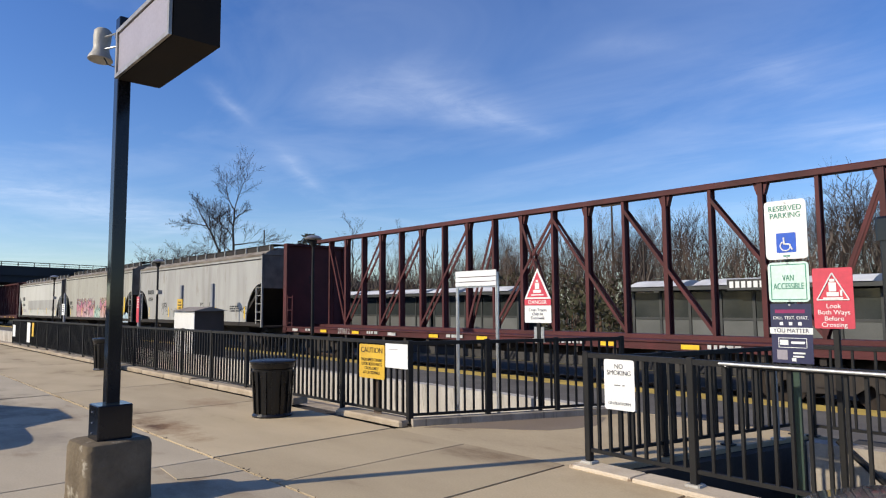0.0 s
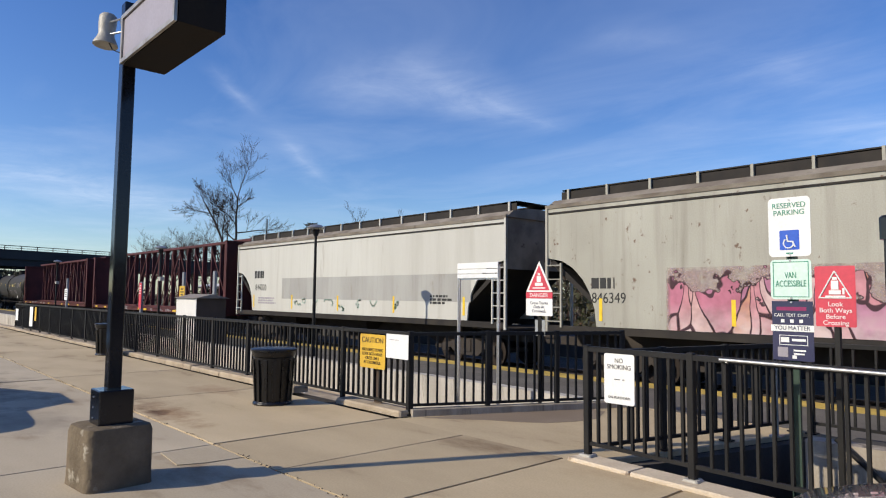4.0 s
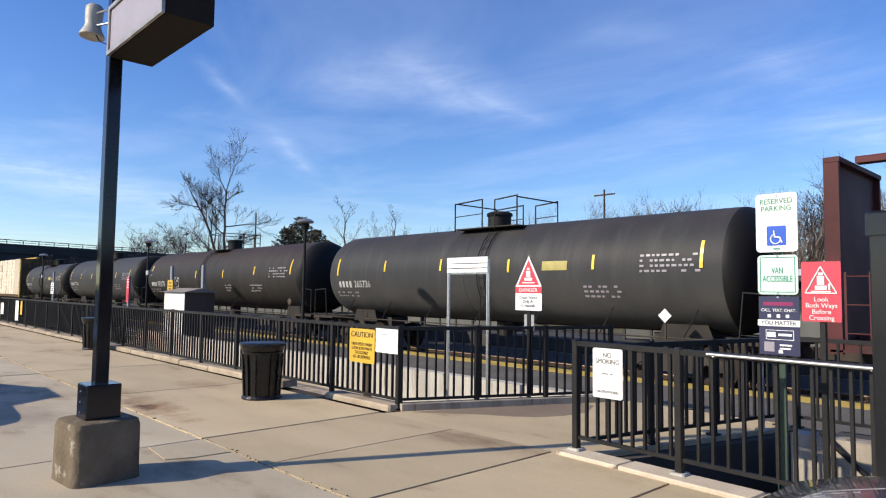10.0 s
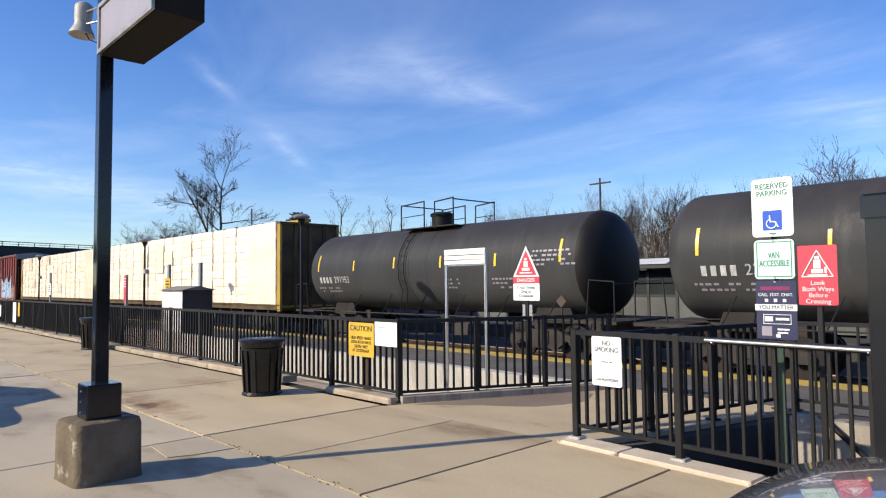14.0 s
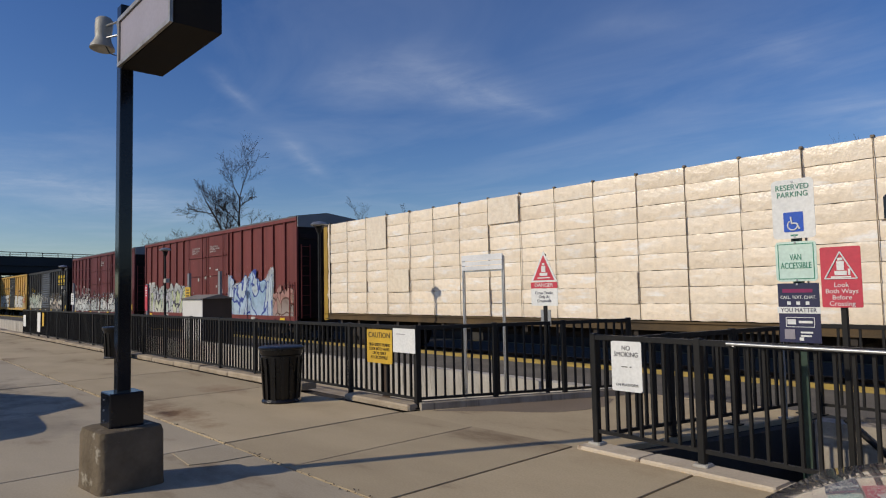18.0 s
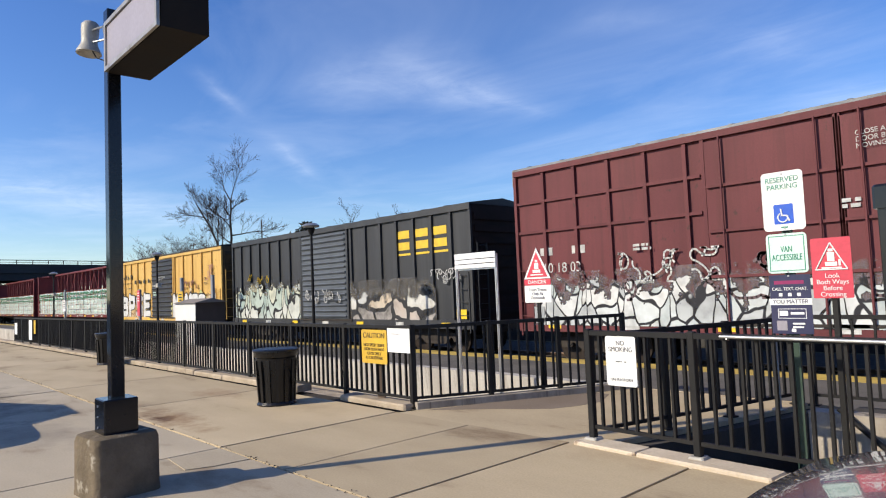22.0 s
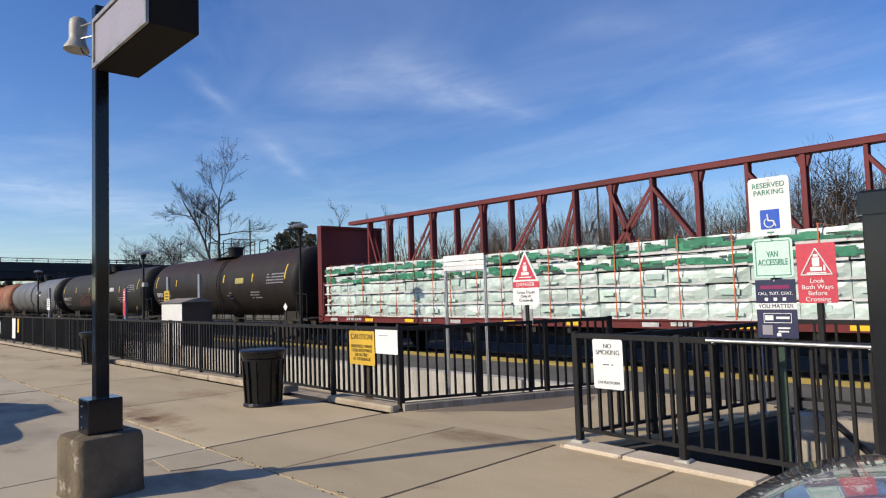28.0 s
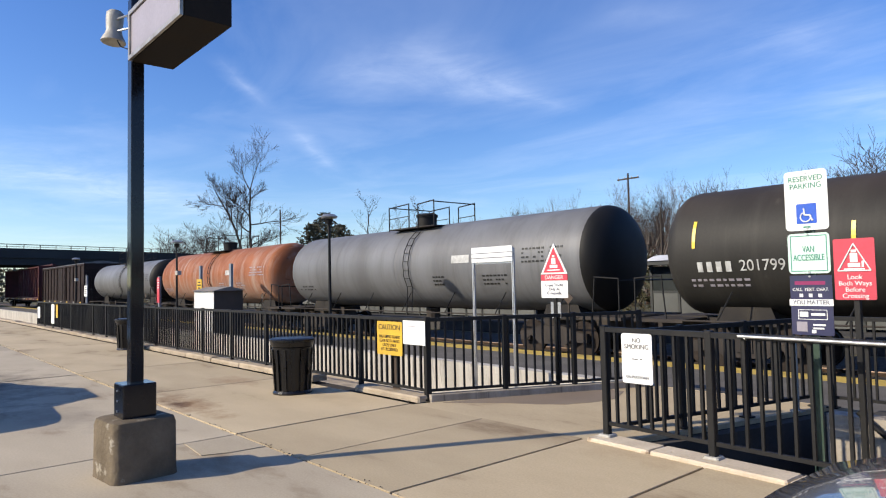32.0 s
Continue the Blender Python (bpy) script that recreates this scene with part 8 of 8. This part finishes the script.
    for x in (0.12, ln - 0.55):
        ladder(t, x, -W - 0.06, 0.7, 2.5, 0.42, paint)
    part("center_sill", Geo().box(0.1, ln - 0.1, -0.3, 0.3, 0.65, 0.95), "under", t)
    for i in range(7):
        x = 1.0 + i * (ln - 2.4) / 6
        part("reflector", Geo().box(x, x + 0.4, -W - 0.058, -W - 0.051, z0 - 0.08, z0 + 0.02), "refl" if i % 2 == 0 else "paint_white", t)
    trucks(t, (2.2, ln - 2.2))
    couplers(t, ln)
    return t


def letter_blocks(t, spec, y, mat):
    """Bold block shapes that stand for painted marks: boxes of (x0, x1, z0, z1)."""
    g = Geo()
    for x0, x1, z0, z1 in spec:
        g.box(x0, x1, y - 0.003, y, z0, z1)
    return part("painted_mark", g, mat, t)


def train():
    W = 1.45
    CB = 22.65
    c = centerbeam(171.5, CB, "cb_red", "empty dark oxide-red centre-beam flat car", seed=3)
    stencil(c, "273612", 0.27, 4.1, 1.125, -1.455)
    # hoppers
    h = hopper(154.05, 15.75, "hop_white", "dirty white covered hopper car with faint sprayed tags", 5)
    marks(h, 1.42, -1.526, 3.05, 1, "ink", 0.24, 0.95, 2)
    stencil(h, "69094", 0.34, 1.5, 2.5, -1.526, "ink", 0.85)
    for x0, x1, z0, z1, s in ((3.7, 4.9, 1.65, 2.3, 4), (5.2, 6.6, 1.55, 1.95, 6), (7.2, 8.0, 1.5, 1.95, 7), (9.0, 10.9, 1.85, 2.25, 8), (13.6, 14.6, 1.75, 2.05, 11)):
        scribble(h, x0, x1, z0, z1, -1.51, "g_black", s, 6, 0.022)
    h = hopper(136.3, 16.3, "hop_grey", "weathered grey covered hopper car with pink graffiti", 6, 4.42)
    stencil(h, "846349", 0.36, 1.42, 2.05, -1.526, "ink", 0.9)
    marks(h, 1.42, -1.526, 2.55, 1, "ink", 0.26, 0.95, 8)
    pinks = ((0.50, 0.18, 0.26), (0.56, 0.27, 0.30), (0.44, 0.20, 0.31), (0.62, 0.40, 0.38), (0.58, 0.30, 0.20), (0.60, 0.46, 0.44))
    wild(h, 3.4, 8.3, 1.36, 2.75, -1.527, pinks, (0.05, 0.02, 0.03), (0.40, 1.15), 0.045, 3, 0.55, 0.55, haze=(0.42, 0.30, 0.30), label="pink sprayed letters with black edges")
    wild(h, 8.2, 9.6, 1.36, 2.25, -1.531, ((0.42, 0.58, 0.48), (0.50, 0.60, 0.50), (0.30, 0.50, 0.45)), (0.10, 0.14, 0.14), (0.4, 0.5), 0.05, 5, 0.2, 0.6, label="mint green sprayed shapes")
    wild(h, 9.4, 14.2, 1.36, 2.75, -1.529, pinks, (0.05, 0.02, 0.03), (0.44, 1.2), 0.045, 8, 0.6, 0.55, haze=(0.45, 0.33, 0.28), label="salmon sprayed letters with black edges")
    wild(h, 13.3, 15.7, 1.10, 1.75, -1.533, ((0.45, 0.58, 0.62), (0.50, 0.64, 0.66), (0.34, 0.46, 0.60)), (0.30, 0.42, 0.55), (0.5, 0.4), 0.05, 11, 0.2, 0.5, label="pale blue sprayed shapes")
    part("paint_run", Geo().box(14.72, 14.95, -1.534, -1.527, 1.75, 2.72), "refl", h, "yellow paint run")
    scribble(h, 13.0, 15.4, 2.0, 2.8, -1.515, "g_black", 9, 5, 0.04)
    h = hopper(118.1, 16.8, "hop_cream", "pale grey covered hopper car with black numbers", 7)
    marks(h, 1.72, -1.526, 3.1, 1, "ink", 0.32, 1.0, 5)
    stencil(h, "844020", 0.38, 1.8, 2.36, -1.526, "ink", 0.9)
    marks(h, 2.1, -1.526, 1.95, 3, "face", 0.07, 1.6, 6)
    part("faded_band", Geo().box(4.2, 15.4, -1.5275, -1.526, 1.9, 2.75), "hop_white", h, "faint grey washed band")
    scribble(h, 5.0, 12.0, 1.5, 1.9, -1.515, "g_mint", 19, 8, 0.05)
    c = centerbeam(94.0, CB, "cb_red", "empty oxide-red centre-beam flat car with a yellow stripe", False, seed=13)
    marks(c, 4.12, -1.451, 1.19, 1, h=0.15, w=0.6, seed=14)
    stencil(c, "624   194", 0.26, 5.28, 1.125, -1.455)
    stencil(c, "LD LMT  223700\nLT WT    63300", 0.11, 7.35, 1.125, -1.455)
    marks(c, 10.1, -1.451, 1.19, 1, "paint_yellow", h=0.12, w=0.7, seed=15)
    for x, w in ((12.35, 0.35), (13.66, 0.75), (14.8, 0.95), (16.6, 0.5)):
        marks(c, x, -1.451, 1.18, 3, "face", h=0.03, w=w, seed=int(x))
    for x in (0.9, 3.0, 11.15, 15.9, 18.6, 20.6):
        part("reflector", Geo().box(x, x + 0.5, -1.456, -1.45, 1.06, 1.155), "refl", c)
    c = centerbeam(69.55, CB, "cb_red", "empty oxide-red centre-beam flat car with white data on the sill", False, seed=23)
    stencil(c, "877   293", 0.21, 5.25, 1.125, -1.455)
    stencil(c, "LD LMT  223600\nLT WT    63600", 0.10, 7.4, 1.125, -1.455)
    marks(c, 4.15, -1.451, 1.19, 1, h=0.13, w=0.5, seed=4)
    marks(c, 8.75, -1.451, 1.15, 1, h=0.08, w=0.6, seed=5)
    for x in (0.9, 3.0, 10.6, 12.9, 15.2, 17.5, 20.3):
        part("reflector", Geo().box(x, x + 0.42, -1.456, -1.45, 1.06, 1.155), "refl", c)
    # tank cars
    tank(52.4, 15.8, "tank_black", "black tank car with white stencils and yellow strips", 1, text="265736", placard="white", tag=1.9)
    a = tank(33.65, 17.45, "tank_dark", "long black tank car with a rust-tinged top", 2, text="90370", size=0.43, plate=False, rung_x=-0.9, reach=0.55)
    scribble(a, 4.0, 5.1, 2.05, 2.6, -1.445, "g_white", 92, 5, 0.022)
    tank(17.0, 15.0, "tank_black", "black tank car with a yellow data panel", 3, text="238642")
    tank(2.15, 13.3, "tank_black", "short black tank car with pale dust streaks", 4, r=1.40, zc=2.56, text="291953", rung_x=-0.7)
    # lumber
    for off, s in ((-22.25, 1), (-46.7, 2)):
        centerbeam(off, CB, "cb_yellow", "yellow centre-beam flat car loaded with wrapped lumber", False, seed=30 + s, sill="cb_sill_and_shade")
        lumber_load(off, CB, s)
    # brown box cars
    b = boxcar(-67.5, 18.75, "box_brown", "tall brown box car with blue and green graffiti", 5.25, 1.05, (6.96, 12.05), "box_brown", double=True, gable="shed_grey")
    blues = ((0.36, 0.52, 0.68), (0.46, 0.60, 0.72), (0.58, 0.66, 0.70), (0.30, 0.44, 0.66))
    wild(b, 12.1, 16.8, 0.99, 3.35, -1.489, ((0.58, 0.62, 0.64), (0.54, 0.60, 0.66)), (0.56, 0.60, 0.64), (1.2, 1.4), 0.03, 19, 0.3, 0.62, soft=0.10, label="white outer glow of a piece")
    wild(b, 12.2, 16.7, 0.99, 3.15, -1.492, blues, (0.04, 0.07, 0.30), (0.62, 1.5), 0.045, 21, 0.6, 0.62, label="pale blue sprayed letters with navy lines")
    wild(b, 0.9, 7.1, 0.99, 2.75, -1.486, ((0.60, 0.61, 0.58), (0.56, 0.58, 0.55)), (0.55, 0.56, 0.54), (0.8, 0.9), 0.03, 23, 0.3, 0.66, soft=0.08, label="white outer glow of a piece")
    wild(b, 1.1, 7.0, 0.99, 2.62, -1.489, ((0.56, 0.62, 0.34), (0.50, 0.49, 0.58), (0.44, 0.57, 0.52), (0.60, 0.63, 0.44), (0.55, 0.53, 0.63)), (0.05, 0.05, 0.07), (0.46, 1.3), 0.05, 24, 0.55, 0.66, label="lime and lilac sprayed letters with dark outlines")
    scribble(b, 0.9, 1.9, 1.1, 2.2, -1.475, "g_white", 61, 7, 0.03)
    wild(b, 16.7, 18.5, 0.99, 2.45, -1.492, ((0.36, 0.26, 0.21), (0.46, 0.24, 0.21), (0.28, 0.22, 0.20)), (0.12, 0.06, 0.05), (0.4, 0.6), 0.05, 27, 0.3, 0.6, label="dull beige and pink sprayed shapes")
    stencil(b, "CLOSE AND LOCK\nBOTH DOORS BEFORE\nMOVING CAR", 0.125, 10.05, 4.35, -1.53)
    wild(b, 7.1, 9.4, 1.12, 2.2, -1.532, ((0.42, 0.52, 0.46), (0.46, 0.44, 0.50), (0.20, 0.07, 0.06), (0.50, 0.50, 0.48)), (0.20, 0.06, 0.05), (0.35, 0.7), 0.10, 29, 0.5, 0.4, label="faded sprayed shapes on the door")
    stencil(b, "CLOSE THIS DOOR\nBEFORE CLOSING\nMAIN DOOR", 0.125, 7.75, 4.35, -1.53)
    for x, z, w, h in ((8.45, 2.75, 0.2, 0.22), (9.35, 2.85, 0.26, 0.17), (9.9, 3.35, 0.28, 0.1), (10.0, 2.95, 0.16, 0.12), (10.7, 3.25, 0.42, 0.1), (10.75, 2.4, 0.16, 0.14), (11.3, 2.1, 0.3, 0.26), (10.9, 1.65, 0.34, 0.22)):
        part("notice", Geo().box(x, x + w * 0.75, -1.5095, -1.505, z, z + h * 0.75), "paint_white", b)
    letter_blocks(b, [(0.85, 1.2, 2.55, 2.85), (1.28, 1.9, 2.55, 2.85), (1.0, 1.3, 2.2, 2.4), (1.0, 1.25, 1.9, 2.08)], -1.5, "paint_white")
    b = boxcar(-85.5, 15.9, "box_brown2", "dull brown box car with white and black graffiti", 5.22, 1.02, (5.4, 10.6), "box_brown2", double=True, gable="shed_grey")
    for z in (4.25, 3.45):
        part("belt_rail", Geo().box(0.1, 5.3, -1.475, -1.41, z - 0.035, z + 0.035), "box_brown2", b)
        part("belt_rail", Geo().box(10.75, 15.8, -1.475, -1.41, z - 0.035, z + 0.035), "box_brown2", b)
    stencil(b, "CLOSE AND LOCK\nDOOR BEFORE\nMOVING CAR", 0.13, 8.3, 4.45, -1.53)
    stencil(b, "10 18 03", 0.36, 0.9, 2.45, -1.49)
    letter_blocks(b, [(0.78, 0.92, 2.8, 3.0), (1.04, 1.18, 2.8, 3.0), (1.80, 1.94, 2.8, 3.0), (2.06, 2.20, 2.8, 3.0)], -1.418, "paint_white")
    whites = ((0.66, 0.67, 0.66), (0.70, 0.70, 0.68), (0.40, 0.42, 0.43), (0.62, 0.66, 0.66), (0.50, 0.56, 0.56))
    wild(b, 0.5, 15.3, 0.99, 2.35, -1.514, whites, (0.02, 0.02, 0.025), (0.34, 0.55), 0.055, 31, 0.35, 0.42, haze=(0.20, 0.175, 0.185), label="white sprayed wild letters with black edges")
    scribble(b, 2.0, 14.4, 1.6, 2.5, -1.503, "g_haze", 64, 10, 0.06)
    scribble(b, 3.2, 6.0, 2.0, 2.7, -1.503, "g_white", 66, 7, 0.04)
    part("yellow_square", Geo().box(15.1, 15.6, -1.506, -1.50, 1.15, 1.5), "refl", b)
    marks(b, 8.0, -1.51, 3.4, 2, "paint_white", 0.07, 0.4, 11)
    marks(b, 3.6, -1.5, 2.9, 2, "paint_white", 0.06, 0.5, 12)
    # black box car with a blue-grey door
    b = boxcar(-103.15, 15.9, "box_black", "black box car with a blue-grey corrugated door and graffiti", 4.57, 0.9, (6.3, 9.45), "door_grey", "box_black", door_ribs=16)
    for x in (12.4, 13.33, 14.2):
        s = [(x, x + 0.6, 3.74, 4.0), (x, x + 0.6, 3.36, 3.62), (x - 0.02, x + 0.64, 3.18, 3.25)]
        letter_blocks(b, s, -1.416, "paint_yellow")
    pales = ((0.44, 0.52, 0.46), (0.34, 0.44, 0.40), (0.56, 0.56, 0.44), (0.20, 0.30, 0.28), (0.58, 0.59, 0.54))
    wild(b, 0.3, 6.15, 1.0, 2.95, -1.484, ((0.60, 0.59, 0.46), (0.56, 0.57, 0.52), (0.50, 0.48, 0.34)), (0.46, 0.45, 0.36), (0.9, 0.8), 0.02, 40, 0.2, 0.5, soft=0.4, label="pale yellow mist above the letters")
    wild(b, 0.3, 6.15, 1.0, 2.62, -1.490, pales, (0.02, 0.02, 0.022), (0.50, 1.15), 0.055, 41, 0.6, 0.6, label="pale green and white sprayed wild letters")
    scribble(b, 1.5, 3.6, 2.62, 3.0, -1.48, "paint_yellow", 79, 5, 0.045)
    wild(b, 9.6, 14.3, 1.0, 2.45, -1.487, ((0.60, 0.59, 0.54), (0.55, 0.45, 0.33), (0.035, 0.035, 0.037), (0.50, 0.51, 0.50), (0.44, 0.36, 0.30)), (0.03, 0.03, 0.032), (0.75, 0.7), 0.11, 44, 0.4, 0.42, soft=0.2, haze=(0.15, 0.14, 0.13), label="cloudy white and pale orange sprayed shapes")
    scribble(b, 6.6, 9.1, 1.7, 2.2, -1.55, "g_white", 75, 7, 0.05)
    scribble(b, 14.1, 15.4, 2.2, 2.65, -1.49, "g_white", 76, 6, 0.03)
    part("yellow_square", Geo().box(15.2, 15.62, -1.506, -1.50, 1.12, 1.4), "refl", b)
    # yellow box car with a black door
    # its ends are browned for the shade on them
    b = boxcar(-120.2, 15.85, "box_yellow", "yellow box car with a black door and white graffiti", 4.61, 1.22, (6.25, 9.5), "box_black", "under", door_ribs=13, end="cb_sill_and_shade")
    wild(b, 0.3, 5.6, 1.0, 2.6, -1.487, ((0.58, 0.40, 0.14), (0.50, 0.42, 0.30), (0.60, 0.56, 0.46), (0.44, 0.30, 0.14)), (0.26, 0.16, 0.07), (0.6, 0.7), 0.05, 51, 0.4, 0.5, soft=0.15, label="pale overspray behind the letters")
    wild(b, 9.2, 15.2, 1.0, 2.75, -1.487, ((0.60, 0.40, 0.13), (0.58, 0.52, 0.36), (0.52, 0.55, 0.22), (0.48, 0.32, 0.14)), (0.30, 0.18, 0.08), (0.6, 0.8), 0.05, 54, 0.4, 0.5, soft=0.15, label="pale overspray behind the letters")
    spray_word(b, "BPSE", 0.7, 6.1, 1.05, 2.42, -1.49, "g_white", "g_black", "fat white sprayed letters with black outlines")
    spray_word(b, "MLMOS", 9.6, 13.9, 1.02, 2.3, -1.49, "g_white", "g_black", "fat white sprayed letters with black outlines")
    scribble(b, 11.0, 13.0, 2.6, 3.0, -1.49, "g_salmon", 84, 5, 0.06)
    scribble(b, 13.9, 14.9, 3.0, 3.7, -1.475, "g_salmon", 87, 4, 0.045)
    scribble(b, 14.0, 15.1, 1.6, 2.4, -1.475, "g_red", 88, 6, 0.045)
    stencil(b, "any\nroad", 0.26, 13.75, 2.95, -1.49, "ink")
    letter_blocks(b, [(1.15 + 0.44 * i, 1.33 + 0.44 * i, 3.44, 3.60 + 0.12 * (i % 2)) for i in range(4)] + [(3.2 + 0.8 * i, 3.46 + 0.8 * i, 3.12, 3.34) for i in range(4)], -1.49, "ink")
    letter_blocks(b, [(0.85, 0.88, 2.45, 3.2), (0.85, 2.7, 3.17, 3.2), (1.6, 1.63, 2.5, 2.95), (1.75, 1.78, 2.85, 3.17), (1.78, 2.6, 2.85, 2.88), (2.67, 2.7, 2.6, 3.17), (0.88, 1.6, 2.5, 2.53)], -1.487, "ink")
    stencil(b, "CLOSE AND LOCK DOORS\nBEFORE MOVING CAR", 0.12, 7.1, 3.3, -1.53)
    marks(b, 6.55, -1.53, 2.95, 1, "paint_white", 0.09, 0.8, 4)
    marks(b, 6.6, -1.53, 2.55, 2, "g_mint", 0.09, 0.6, 5)
    # red centre-beams with packs
    for off, s in ((-144.1, 1), (-168.5, 2)):
        centerbeam(off, CB, "cb_red2", "red centre-beam flat car half loaded with wrapped packs", True, seed=40 + s, top=4.60)
        pack_load(off, CB, s)
    # second set of tank cars
    tank(-185.85, 15.95, "tank_brown", "brown-black tank car with yellow strips", 5, text="222355", panel="panel_dull", placard="white", rung_x=0.9)
    a = tank(-204.65, 17.85, "tank_dusk", "dusty black tank car with a red sprayed tag", 6, text="201799", panel="paint_white")
    scribble(a, 5.2, 7.8, 1.75, 2.5, -1.42, "g_faint", 91, 16, 0.05)
    tank(-222.4, 16.3, "tank_grey", "grey tank car with dark stains", 7, text="", panel="paint_white", marks_mat="ink", strips=False)
    tank(-239.0, 15.3, "tank_rust", "rust-orange tank car with pale worn patches", 8, text="", panel="paint_white", cap="tank_rust", strips=False)
    tank(-255.6, 15.0, "tank_grey", "dull grey tank car further back in the train", 9, r=1.35, marks_mat="ink", strips=False)
    boxcar(-275.0, 17.2, "box_dark_and_shade", "grimy black-brown box car further back in the train", 4.3, 1.3, (7, 10), "box_dark_and_shade")
    centerbeam(-300, CB, "cb_red", "empty oxide-red centre-beam flat car further back", seed=60)


def motions():
    for t, off in CARS:
        walk(t, [(s, pose(off + SPEED * (s - 16), TRACK_Y, RAIL_Z)) for s in (0, 8, 16, 24, 32)])


railings()
pole_sign()
bins()
fence_signs()
sign_posts()
platform_things()
near_things()
overpass()
trees()
utility_poles()
train()
slabs()
litter()
motions()
